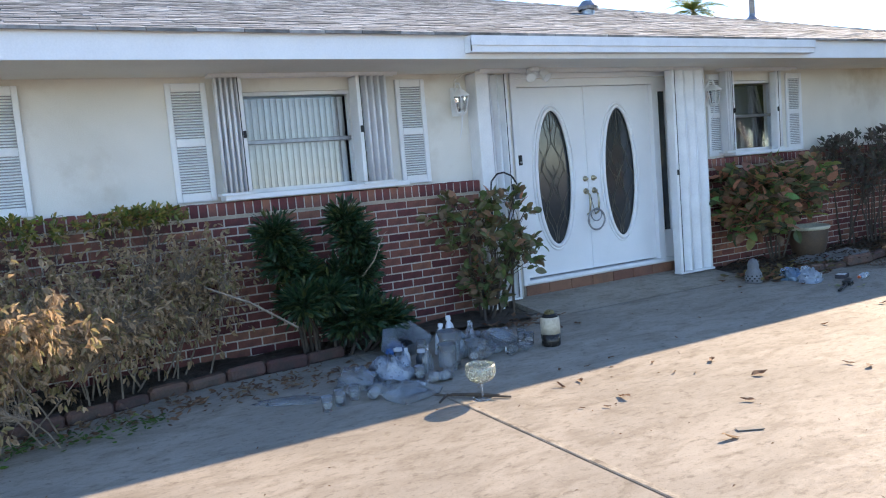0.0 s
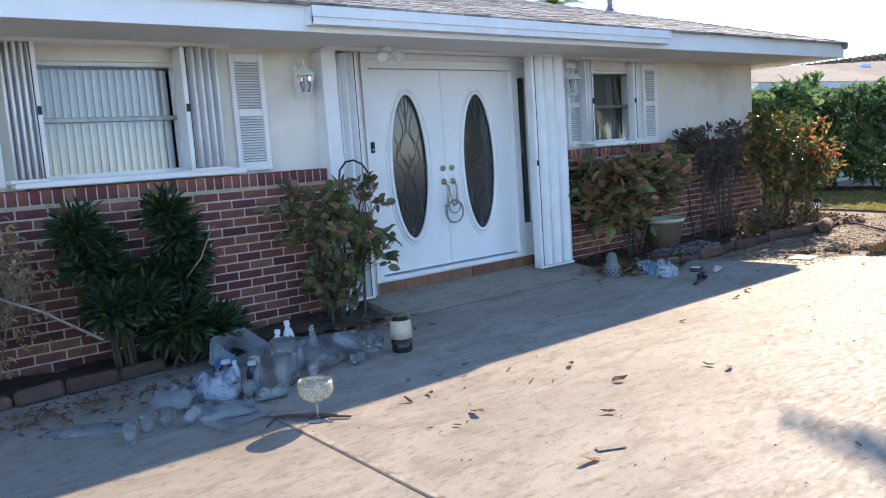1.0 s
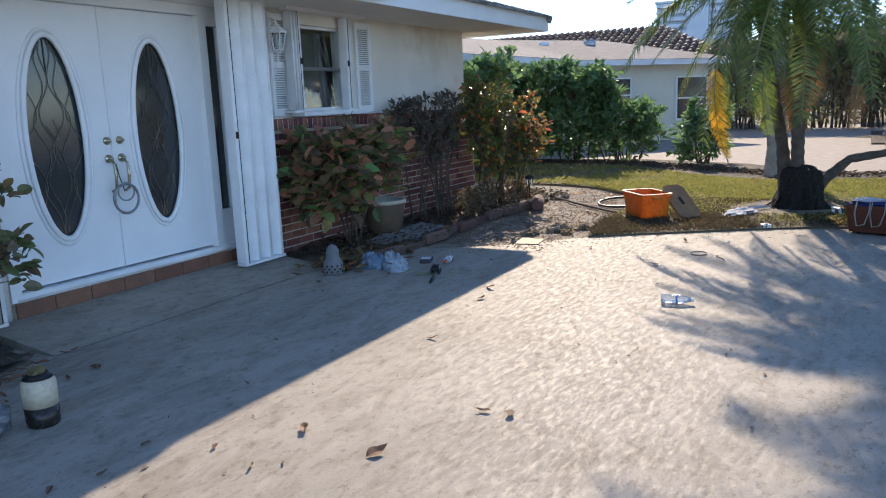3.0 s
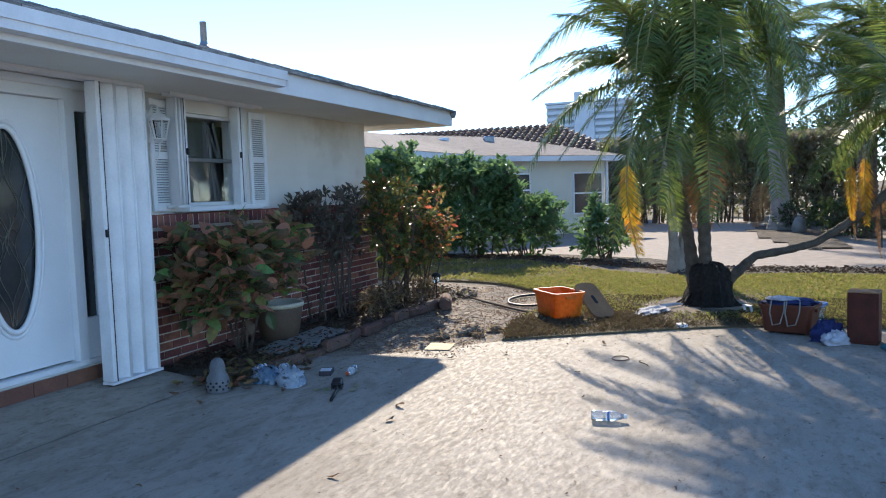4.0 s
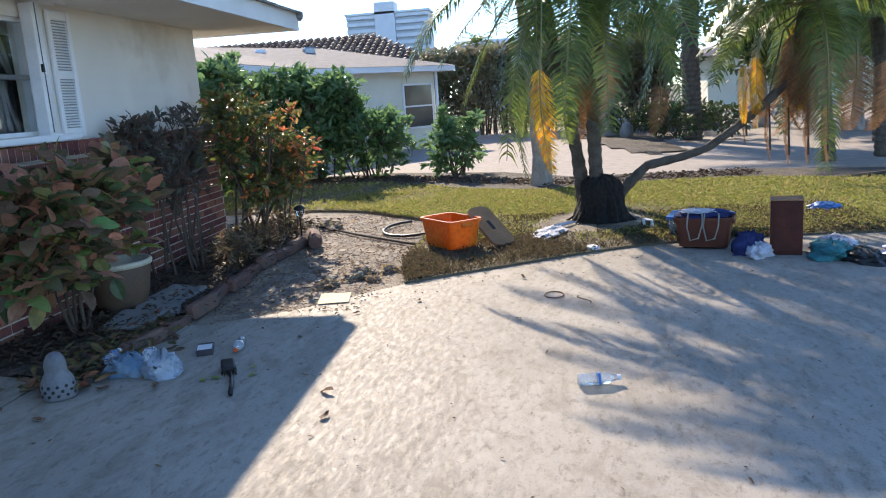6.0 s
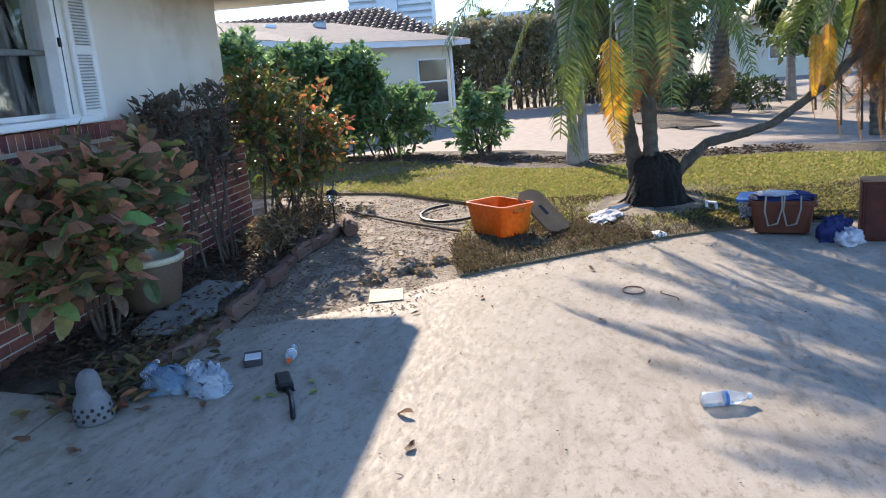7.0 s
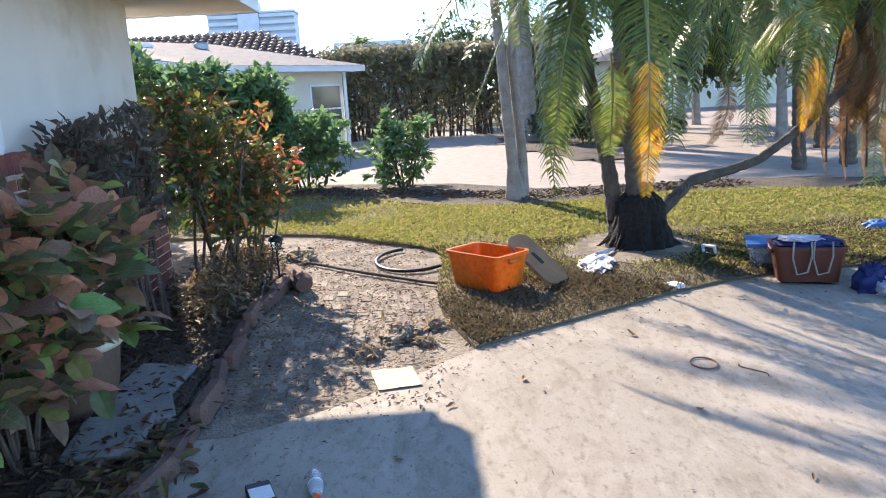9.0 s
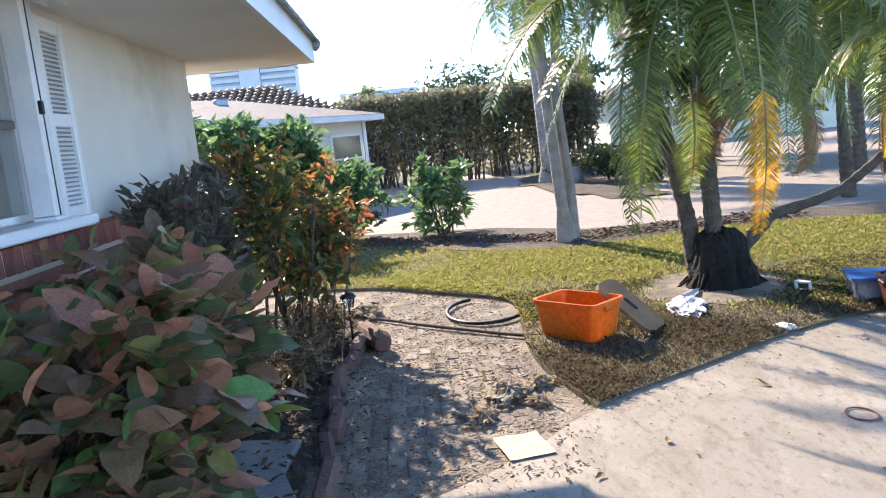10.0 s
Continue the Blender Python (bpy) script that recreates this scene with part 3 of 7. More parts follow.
part("frond_stalk", Shape().tube([(0, 0.2, 3.9), (-0.6, 0.35, 4.0), (-1.3, 0.5, 3.7), (-1.95, 0.62, 2.9), (-2.22, 0.68, 1.8)], [0.016, 0.013, 0.009, 0.006, 0.005], 6), RACHIS, p1)
root = Shape()
vs, fs = [], []
prof = [(0.34, -0.02), (0.30, 0.03), (0.275, 0.09), (0.26, 0.17), (0.25, 0.25), (0.24, 0.33), (0.225, 0.40), (0.19, 0.46), (0.13, 0.50), (0.04, 0.52)]
for i, (r, z) in enumerate(prof):
    for k in range(44):
        a = 2 * math.pi * k / 44
        d = Vector((math.cos(a), math.sin(a), z * 2.2))
        w = 1 + 0.20 * noise.noise(d * 1.7) + 0.20 * noise.noise(Vector((d.x * 7, d.y * 7, z * 3))) + 0.10 * noise.noise(Vector((d.x * 15, d.y * 15, z * 9)))
        vs.append((0.02 + r * w * math.cos(a), 0.05 + r * w * 1.02 * math.sin(a), z + (0.07 * noise.noise(d * 5) if i > 3 else 0)))
for i in range(len(prof) - 1):
    for k in range(44):
        fs.append((i * 44 + k, i * 44 + (k + 1) % 44, (i + 1) * 44 + (k + 1) % 44, (i + 1) * 44 + k))
fs.append(tuple(9 * 44 + k for k in range(44)))
root.add(vs, fs)
rq = random.Random(12)
for k in range(26):
    a = rq.uniform(0, 6.28)
    r0, z0 = rq.uniform(0.20, 0.26), rq.uniform(0.04, 0.2)
    r1 = r0 + rq.uniform(0.08, 0.18)
    root.tube([(0.02 + r0 * math.cos(a), 0.06 + r0 * 1.15 * math.sin(a), z0), (0.02 + (r0 + r1) / 2 * math.cos(a), 0.06 + (r0 + r1) * 0.57 * math.sin(a), z0 * 0.45), (0.02 + r1 * math.cos(a), 0.06 + r1 * 1.15 * math.sin(a), 0.0)], [0.014, 0.013, 0.004], 5)
ROOTBLACK = mat("black_root_mass", (0.018, 0.015, 0.013), (0.035, 0.028, 0.022), 25, 0.95, 1.0, 90, dist=0.05)
part("root_mass", root, ROOTBLACK, p1, "blackened fibrous root mass")
for at, az, rise, ln, kd, tone in (
    ((-2.22, 0.68, 1.82), 2.9, -80, 1.08, 0, 1), ((-0.06, 0.0, 2.1), -2.6, -78, 1.25, 1, 2), ((-0.05, 0.2, 1.9), 2.6, -80, 1.0, 0, 2), ((-0.5, 0.9, 1.75), 2.9, -76, 0.75, 0, 0), ((-0.6, -0.5, 1.55), -2.9, -78, 0.6, 3, 2), ((-0.5, 0.45, 1.8), 3.0, -74, 0.9, 3, 0),
    ((0.0, -1.6, 1.8), 2.9, -66, 0.85, 3, 1), ((0.05, -1.9, 2.0), -2.6, -70, 0.95, 1, 2), ((0.15, -2.3, 1.9), -1.5, -78, 1.1, 1, 2), ((0.1, -1.7, 1.9), 1.3, -76, 0.95, 0, 2), ((0.0, -2.0, 1.8), 3.4, -72, 0.8, 3, 2), ((0.0, -2.6, 1.8), 3.0, -82, 1.0, 0, 2), ((0.0, -2.9, 1.7), 3.3, -80, 0.9, 0, 2), ((-0.1, -1.45, 1.7), 2.8, -70, 0.7, 0, 1),
):
    hang = add_frond(p1, at, az, radians(rise), ln, kd, tone)
    if tone == 1:
        hang.scale = (ln, ln * 0.52, ln)
palm(pose(15.6, 2.5, 0.0), [
    ([(0, 0.02, 0), (0, 0.05, 0.5), (0.05, 0.15, 2.0), (0.0, 0.25, 3.2), (0, 0.3, 4.3)], [0.16, 0.08, 0.068, 0.065, 0.09]),
    ([(0.06, -0.06, 0), (0.1, -0.1, 0.7), (0.1, 0.0, 2.0), (0.2, -0.1, 3.0), (0.2, -0.3, 4.0)], [0.12, 0.07, 0.065, 0.065, 0.09]),
], [(0, 0.3, 4.35), (0.2, -0.3, 4.1)], "tall grey double-trunked palm at the lawn edge", GREYBARK, 5, 2.0, 15, 24, True)
palm(pose(27.3, 0.42, 0.0), [([(0, 0, 0), (0.0, 0.0, 0.5), (0, 0.2, 5.5)], [0.42, 0.28, 0.24])], [(0, 0.2, 5.6)], "tall palm in the planted island by the road", GREYBARK, 6, 2.4, 26, 8)
palm(pose(17.5, -3.4, 0.0), [([(0, 0, 0), (0.0, 0.1, 1.5), (0.0, 0.3, 3.4)], [0.14, 0.1, 0.11])], [(0, 0.3, 3.5)], "slender feathery palm near the road", BARK, 8, 1.8, 30)
palm(pose(17.2, -2.4, 0.0), [([(0, 0, 0), (0.0, 0.1, 1.5), (0.0, 0.1, 3.0)], [0.12, 0.07, 0.08])], [(0, 0.1, 3.1)], "feathery palm at the far lawn corner", BARK, 9, 2.1, 34)
palm(pose(44, 40, 0.0), [([(0, 0, 0), (0.1, 0.1, 6.0), (0.0, 0.0, 11.4)], [0.26, 0.2, 0.2])], [(0, 0, 11.4)], "tall far palm rising behind the house roof", GREYBARK, 15, 2.4, 26)
palm(pose(24, -1.45, 0.0), [([(0, 0, 0), (0.0, 0.05, 2.5), (0.0, 0.0, 5.2)], [0.26, 0.2, 0.2])], [(0, 0, 5.2), (0.1, 0.1, 4.7)], "stout palm with a shaggy crown in the planted island", BARK, 16, 2.1, 30, 20)
palm(pose(60, 6.6, 0.0), [([(0, 0, 0), (0.0, 0.1, 3.0), (0.0, 0.0, 5.0)], [0.22, 0.18, 0.16])], [(0, 0, 5.0)], "far palm standing above the distant trees", GREYBARK, 14, 1.9, 20)
palm(pose(20.5, -4.6, 0.0), [([(0, 0, 0), (0.0, 0.1, 2.5), (0.0, 0.3, 4.6)], [0.16, 0.12, 0.12])], [(0, 0.3, 4.7)], "tall feathery palm near the road", BARK, 10, 2.3, 32)

# ---- entrance doors ----
def oval_panel(x0, x1, z0, z1, y0, y1, cx, cz, rx, rz, n=56):
    """A slab with an oval hole."""
    s = Shape()
    ring, outer = [], []
    for k in range(n):
        a = 2 * math.pi * k / n
        dx, dz = math.cos(a), math.sin(a)
        ring.append((cx + rx * dx, cz + rz * dz))
        ex, ez = rx * dx, rz * dz
        t = min(((x1 - cx) / ex if ex > 1e-6 else (x0 - cx) / ex if ex < -1e-6 else 1e9), ((z1 - cz) / ez if ez > 1e-6 else (z0 - cz) / ez if ez < -1e-6 else 1e9))
        outer.append((cx + ex * t, cz + ez * t))
    for corner in ((x0, z0), (x1, z0), (x1, z1), (x0, z1)):
        k = min(range(n), key=lambda i: (outer[i][0] - corner[0]) ** 2 + (outer[i][1] - corner[1]) ** 2)
        outer[k] = corner
    vs = [(x, y0, z) for x, z in ring] + [(x, y0, z) for x, z in outer] + [(x, y1, z) for x, z in ring] + [(x, y1, z) for x, z in outer]
    fs = []
    for k in range(n):
        j = (k + 1) % n
        fs += [(k, n + k, n + j, j), (2 * n + k, 2 * n + j, 3 * n + j, 3 * n + k), (k, j, 2 * n + j, 2 * n + k), (n + k, 3 * n + k, 3 * n + j, n + j)]
    return s.add(vs, fs)


def ellipse(cx, cz, rx, rz, y, n=48):
    return [(cx + rx * math.cos(2 * math.pi * k / n), y, cz + rz * math.sin(2 * math.pi * k / n)) for k in range(n)]


DY = 6.39
frame_s = Shape()
frame_s.box(4.90, 4.955, WALL_Y + 0.0, DY + 0.08, 0.22, 2.36).box(6.86, 6.95, WALL_Y + 0.03, DY + 0.08, 0.22, 2.36).box(4.955, 6.86, WALL_Y + 0.03, DY + 0.08, 2.28, 2.36)
frame_s.box(6.95, 7.22, WALL_Y + 0.06, DY + 0.07, 2.2, 2.36).box(6.95, 7.22, WALL_Y + 0.06, DY + 0.07, 0.22, 0.56).box(7.12, 7.22, WALL_Y + 0.05, DY + 0.07, 0.56, 2.2)
structure("door_frame", frame_s, WHITE, "white painted entrance frame with narrow sidelight", "door frame")
structure("trim", Shape().box(4.86, 4.90, WALL_Y - 0.025, WALL_Y - 0.002, 0.2, 2.40).box(4.86, 7.26, WALL_Y - 0.03, WALL_Y - 0.002, 2.36, 2.415, 0.006), WHITE, "white casing round the entrance", "trim")
structure("sidelight", Shape().box(6.95, 7.12, DY + 0.02, DY + 0.03, 0.56, 2.2), PANE, "dark narrow sidelight glass beside the doors", "window")
for i, (x0, x1, cx) in enumerate(((4.958, 5.902, 5.43), (5.910, 6.857, 6.36))):
    d = thing(f"door_{i + 1}", pose(0, 0, 0), "white entrance door with tall leaded oval glass, closed", "door", "entrance doors", "structure")
    part("door_slab", oval_panel(x0, x1, 0.25, 2.275, DY, DY + 0.045, cx, 1.30, 0.235, 0.745), WHITE, d)
    ring = Shape()
    for rad, th, yy in ((0.0, 0.022, DY - 0.006), (0.042, 0.014, DY - 0.002)):
        e = ellipse(cx, 1.30, 0.235 + rad, 0.745 + rad, yy)
        ring.tube(e + [e[0]], th, 8, False)
    part("oval_moulding", ring, WHITE, d, smooth=True)
    pane = part("oval_pane", Shape().add(ellipse(cx, 1.30, 0.24, 0.75, DY + 0.02), [tuple(range(48))]), PANE, d, "dark leaded oval glass")
    came = Shape()
    for sgn in (-1, 1):
        for amp, ph in ((0.10, 0.0), (0.17, 0.6), (0.05, 1.4)):
            pts = []
            for k in range(41):
                v = -0.97 + 1.94 * k / 40
                w = math.sqrt(max(1 - v * v, 0))
                pts.append((cx + sgn * w * (amp + 0.05 * math.sin(v * 9 + ph * 4)), DY + 0.014, 1.30 + 0.72 * v))
            came.tube(pts, 0.0024, 4)
    for k in range(8):
        a = k * math.pi / 4
        pts = [(cx + 0.075 * t * math.cos(a) + 0.025 * math.sin(math.pi * t) * math.sin(a), DY + 0.013, 1.28 + 0.16 * t * math.sin(a) + 0.03 * math.sin(math.pi * t) * math.cos(a)) for t in [j / 8 for j in range(9)]]
        came.tube(pts, 0.0024, 4)
    came.tube([(cx, DY + 0.013, 2.02), (cx, DY + 0.013, 1.78)], 0.004, 4)
    part("lead_came", came, LEAD, d, "brass-coloured leaded tracery")
    hx = 5.85 if i == 0 else 5.97
    for z, r in ((1.26, 0.032), (1.12, 0.034)):
        k = Shape().lathe([(r, 0), (r, 0.008), (r * 0.75, 0.014), (r * 0.45, 0.02), (r * 0.45, 0.045), (r * 0.2, 0.05)], 18, (0, 0, 0), pose(hx, DY - 0.0, z, 90, 0, 0))
        part("deadbolt", k, BRASS, d, "polished brass lock rosette", True)
    pull = Shape().tube([(hx, DY - 0.02, 1.12), (hx, DY - 0.065, 1.08), (hx, DY - 0.07, 0.98), (hx, DY - 0.055, 0.88), (hx, DY - 0.01, 0.86)], [0.009, 0.011, 0.012, 0.011, 0.012], 8)
    part("pull_handle", pull, BRASS, d, "brass pull handle", True)
part("astragal", Shape().box(5.885, 5.905, DY - 0.014, DY - 0.001, 0.25, 2.275, 0.003), WHITE, bpy.data.objects["door_1"])
w = thing("hanging_wreath_ring", pose(0, 0, 0), "thin grey wire wreath ring hung on the door handles", "wreath")
c0 = [(5.91 + 0.115 * math.cos(a), DY - 0.085, 0.80 + 0.115 * math.sin(a)) for a in [2 * math.pi * k / 32 for k in range(33)]]
c1 = [(5.91 + 0.075 * math.cos(a), DY - 0.09, 0.855 + 0.07 * math.sin(a)) for a in [2 * math.pi * k / 32 for k in range(33)]]
STEEL = mat("dull_steel", (0.35, 0.36, 0.38), (0.25, 0.26, 0.27), 15, 0.4, 0.1, 60, metal=0.9)
part("outer_ring", Shape().tube(c0, 0.011, 6, False), STEEL, w, smooth=True)
part("inner_ring", Shape().tube(c1, 0.007, 6, False), STEEL, w, smooth=True)
part("cord", Shape().tube([(5.9, DY - 0.085, 0.86), (5.86, DY - 0.085, 1.0), (5.86, DY - 0.07, 1.08)], 0.004, 5), IRON, w)
part("black_tag", Shape().box(5.79, 5.81, DY - 0.09, DY - 0.08, 0.76, 0.84, 0.004), IRON, w)
bell = thing("doorbell_camera", pose(4.930, WALL_Y - 0.001, 1.465), "small black doorbell unit on the white door", "doorbell")
part("case", Shape().box(-0.022, 0.022, -0.024, 0.0, 0, 0.105, 0.006), IRON, bell)
part("button", Shape().lathe([(0.012, 0), (0.012, 0.004), (0.004, 0.006)], 14, (0, 0, 0), pose(0, -0.024, 0.03, 90, 0, 0)), STEEL, bell)
step = structure("door_step", Shape().box(4.86, 7.24, 6.262, WALL_Y - 0.004, 0.0, 0.19), MORTAR, "terracotta tiled step under the doors", "step")
for k in range(8):
    x = 4.865 + k * 0.297
    part("tile", Shape().box(x, x + 0.29, 6.244, 6.26, 0.07, 0.196, 0.004), TERRACOTTA, step)
structure("threshold", Shape().box(4.90, 7.22, WALL_Y + 0.02, DY + 0.1, 0.192, 0.235, 0.006), ALU, "metal threshold under the entrance doors", "threshold")


# ---- accordion storm shutters ----
def accordion(name_label, x0, x1, y0, y1, z0, z1, folds, lead_left):
    t = thing("accordion_shutter", pose(0, 0, 0), name_label, "storm shutter", "folded storm shutters")
    n = folds * 2
    step_x = (x1 - x0 - 0.04) / n
    xs = [x0 + 0.02 + step_x * k for k in range(n + 1)]
    for k in range(n):
        ya, yb = (y0, y1) if k % 2 == 0 else (y1, y0)
        s = Shape()
        a, b = Vector((xs[k], ya, 0)), Vector((xs[k + 1], yb, 0))
        nn = Vector((-(b - a).y, (b - a).x, 0)).normalized() * 0.006
        s.add([(*(a + nn).xy, z0), (*(b + nn).xy, z0), (*(b - nn).xy, z0), (*(a - nn).xy, z0), (*(a + nn).xy, z1), (*(b + nn).xy, z1), (*(b - nn).xy, z1), (*(a - nn).xy, z1)],
              [(3, 2, 1, 0), (4, 5, 6, 7), (0, 1, 5, 4), (1, 2, 6, 5), (2, 3, 7, 6), (3, 0, 4, 7)])
        part("slat", s, ALU, t)
    for k in range(0, n + 1, 2):
        part("hinge_bead", Shape().tube([(xs[k], y0 - 0.004, z0), (xs[k], y0 - 0.004, z1)], 0.011, 8), ALU, t, smooth=True)
    lx = x0 if lead_left else x1
    part("lead_post", Shape().box(lx - 0.018, lx + 0.018, y0 - 0.01, y1 + 0.01, z0, z1, 0.004), ALU, t)
    rub = lx + (0.02 if lead_left else -0.02)
    part("rubber_seal", Shape().box(rub - 0.004, rub + 0.004, y0 - 0.016, y0 - 0.006, z0, z1), IRON, t, "black rubber edge seal")
    part("latch", Shape().box(lx - 0.012, lx + 0.012, y0 - 0.03, y0 - 0.01, (z0 + z1) / 2 - 0.03, (z0 + z1) / 2 + 0.03, 0.004), IRON, t)
    part("foot_track", Shape().box(x0 - 0.02, x1 + 0.02, y0 - 0.01, y1 + 0.01, z0 - 0.025, z0 - 0.004), ALU, t)
    return t


accordion("tall white folded accordion storm shutter beside the entrance", 6.84, 7.34, 5.98, 6.07, 0.10, 2.385, 3, True)
accordion("tall white folded accordion storm shutter beside the door", 4.50, 4.71, 6.14, 6.24, 0.12, 2.385, 2, False)
accordion("white folded accordion storm shutter at the large window", 1.81, 2.03, 6.09, 6.25, 1.435, 2.385, 4, False)
accordion("white folded accordion storm shutter at the large window", 3.09, 3.38, 6.09, 6.25, 1.435, 2.385, 4, True)
accordion("white folded accordion storm shutter at the dark window", 7.86, 7.99, 6.14, 6.25, 1.435, 2.385, 2, False)
accordion("white folded accordion storm shutter at the dark window", 8.84, 8.93, 6.185, 6.265, 1.435, 2.385, 2, True)
structure("shutter_post", Shape().box(4.34, 4.49, 6.10, WALL_Y - 0.002, 0.03, 2.40, 0.006), ALU, "white boxed post beside the folded shutter", "post")
for x0, x1 in ((1.78, 3.50), (7.78, 9.14), (4.34, 7.36)):
    rail = thing("shutter_track", pose(0, 0, 0), "white aluminium shutter track under the soffit", "track")
    y0 = 6.0 if x0 == 4.34 else 6.10
    part("rail", Shape().box(x0, x1, y0, y0 + 0.008, 2.39, 2.417).box(x0, x1, y0 + 0.09, y0 + 0.098, 2.39, 2.417).box(x0, x1, y0, y0 + 0.098, 2.4165, 2.4195), ALU, rail)


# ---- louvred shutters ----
# grey that stands in for the shade between white slats
SHADEGREY = mat("slat_shade_grey", (0.40, 0.40, 0.41), (0.34, 0.34, 0.35), 5, 0.9, 0.1, 40)


def louvre(x0, wide):
    t = thing("louvred_shutter", pose(x0, WALL_Y - 0.005, 1.38), "white fixed louvred window shutter on the wall", "shutter", "louvred shutters")
    h = 0.99
    fr = Shape().box(0, 0.045, -0.028, 0, 0, h, 0.004).box(wide - 0.045, wide, -0.028, 0, 0, h, 0.004)
    fr.box(0.046, wide - 0.046, -0.026, 0, 0, 0.075, 0.004).box(0.046, wide - 0.046, -0.026, 0, h - 0.07, h, 0.004).box(0.046, wide - 0.046, -0.026, 0, 0.465, 0.53, 0.004)
    part("frame", fr, WHITE, t)
    # added sheet, coloured as the shade seen through the slat gaps
    part("gap_shade", Shape().box(0.044, wide - 0.044, -0.006, -0.003, 0.06, h - 0.06), SHADEGREY, t)
    me = None
    for z0, z1 in ((0.08, 0.46), (0.535, 0.915)):
        k = 17
        for i in range(k):
            z = z0 + (i + 0.5) * (z1 - z0) / k
            s = Shape().box(0.047, wide - 0.047, -0.0085, 0.0085, -0.0018, 0.0018, 0, pose(0, -0.016, 0, 40, 0, 0))
            ob = part("slat", s, WHITE, t, share=me)
            me = ob.data
            ob.location = (0, 0, z)
    return t


for x0, wd in ((0.07, 0.33), (1.46, 0.33), (3.55, 0.31), (7.70, 0.26), (9.14, 0.30)):
    louvre(x0, wd)


# ---- windows ----
def window(n, hole, blinds, label):
    x0, x1, z0, z1 = hole
    t = thing(f"window_{n}", pose(0, 0, 0), label, "window", kind="structure")
    fr = Shape()
    y = WALL_Y + 0.05
    fr.box(x0, x0 + 0.03, y, y + 0.08, z0, z1).box(x1 - 0.03, x1, y, y + 0.08, z0, z1).box(x0 + 0.03, x1 - 0.03, y, y + 0.08, z0, z0 + 0.03).box(x0 + 0.03, x1 - 0.03, y, y + 0.08, z1 - 0.03, z1)
    part("window_frame", fr, ALU, t)
    zm = (z0 + z1) / 2
    part("meeting_rail", Shape().box(x0 + 0.03, x1 - 0.03, y - 0.01, y + 0.05, zm - 0.018, zm + 0.018, 0.004), STEEL, t, "grey aluminium meeting rail")
    for a, b, yy in ((z0 + 0.03, zm - 0.018, y + 0.02), (zm + 0.018, z1 - 0.03, y + 0.045)):
        p = part("pane", Shape().box(x0 + 0.03, x1 - 0.03, yy, yy + 0.004, a, b), GLASS, t)
        p.visible_shadow = False
    part("window_sill", Shape().box(x0 - 0.22, x1 + 0.42 if n == 1 else x1 + 0.12, WALL_Y - 0.20, WALL_Y - 0.003, CAP_Z + 0.006, z0 - 0.004, 0.008).box(x0, x1, WALL_Y, y, CAP_Z + 0.03, z0 - 0.002), WHITE, t)
    if blinds:
        k = 17
        for i in range(k):
            xc = x0 + 0.05 + (x1 - x0 - 0.1) * (i + 0.5) / k
            s = Shape()
            pts = [(-0.036, 0.0), (-0.015, -0.012), (0.015, -0.012), (0.036, 0.0)]
            vs = [(px, py, zz) for zz in (z0 + 0.01, z1 - 0.05) for px, py in pts] + [(px, py + 0.003, zz) for zz in (z0 + 0.01, z1 - 0.05) for px, py in pts]
            fs = [(j, j + 1, j + 5, j + 4) for j in range(3)] + [(8 + j + 1, 8 + j, 8 + j + 4, 8 + j + 5) for j in range(3)]
            ob = part("blind_vane", s.add(vs, fs), BLIND, t)
            ob.matrix_basis = pose(xc, y + 0.085, 0, 0, 0, 26)
    else:
        # vanes and sheer take darkened colours in place of the window's dimness
        for xa, za, xb, zb in ((x1 - 0.30, z1 - 0.05, x1 - 0.12, zm + 0.04), (x1 - 0.18, z1 - 0.05, x1 - 0.08, zm), (x1 - 0.22, zm - 0.03, x1 - 0.10, z0 + 0.03), (x1 - 0.26, z1 - 0.1, x1 - 0.2, z0 + 0.05)):
            part("fallen_vane", Shape().box(-0.02, 0.02, -0.003, 0.003, 0, (Vector((xa, za)) - Vector((xb, zb))).length, 0, pose(xa, y + 0.12, za, 0, 180 - math.degrees(math.atan2(xb - xa, za - zb)), 0)), DIMVANE, t)
        part("sheer_curtain", Shape().box(x0 + 0.03, x1 - 0.03, y + 0.28, y + 0.285, z0 + 0.01, z1 - 0.03), mat("dimmed_sheer", (0.13, 0.145, 0.16), (0.10, 0.11, 0.125), 4, 0.9, 0.3, 60), t, "grey sheer curtain, darkened for the dim window")
        # bunched shape stands where the glass holds a faint pale reflection
        part("curtain", Shape().tube([(x0 + 0.25, y + 0.2, z0 + 0.02), (x0 + 0.28, y + 0.2, z0 + 0.2), (x0 + 0.22, y + 0.22, z0 + 0.36)], [0.14, 0.11, 0.05], 10), DIMVANE, t, "bunched curtain, dimmed grey, where a faint reflection shows")
    return t


# blind colour darkened to carry the dim interior
DIMVANE = mat("dimmed_vane", (0.15, 0.15, 0.145), (0.11, 0.11, 0.107), 3, 0.75, 0.1, 90)
window(1, W1, True, "large window with closed pale vertical blinds")
window(2, W2, False, "dark window with disarranged blinds inside")


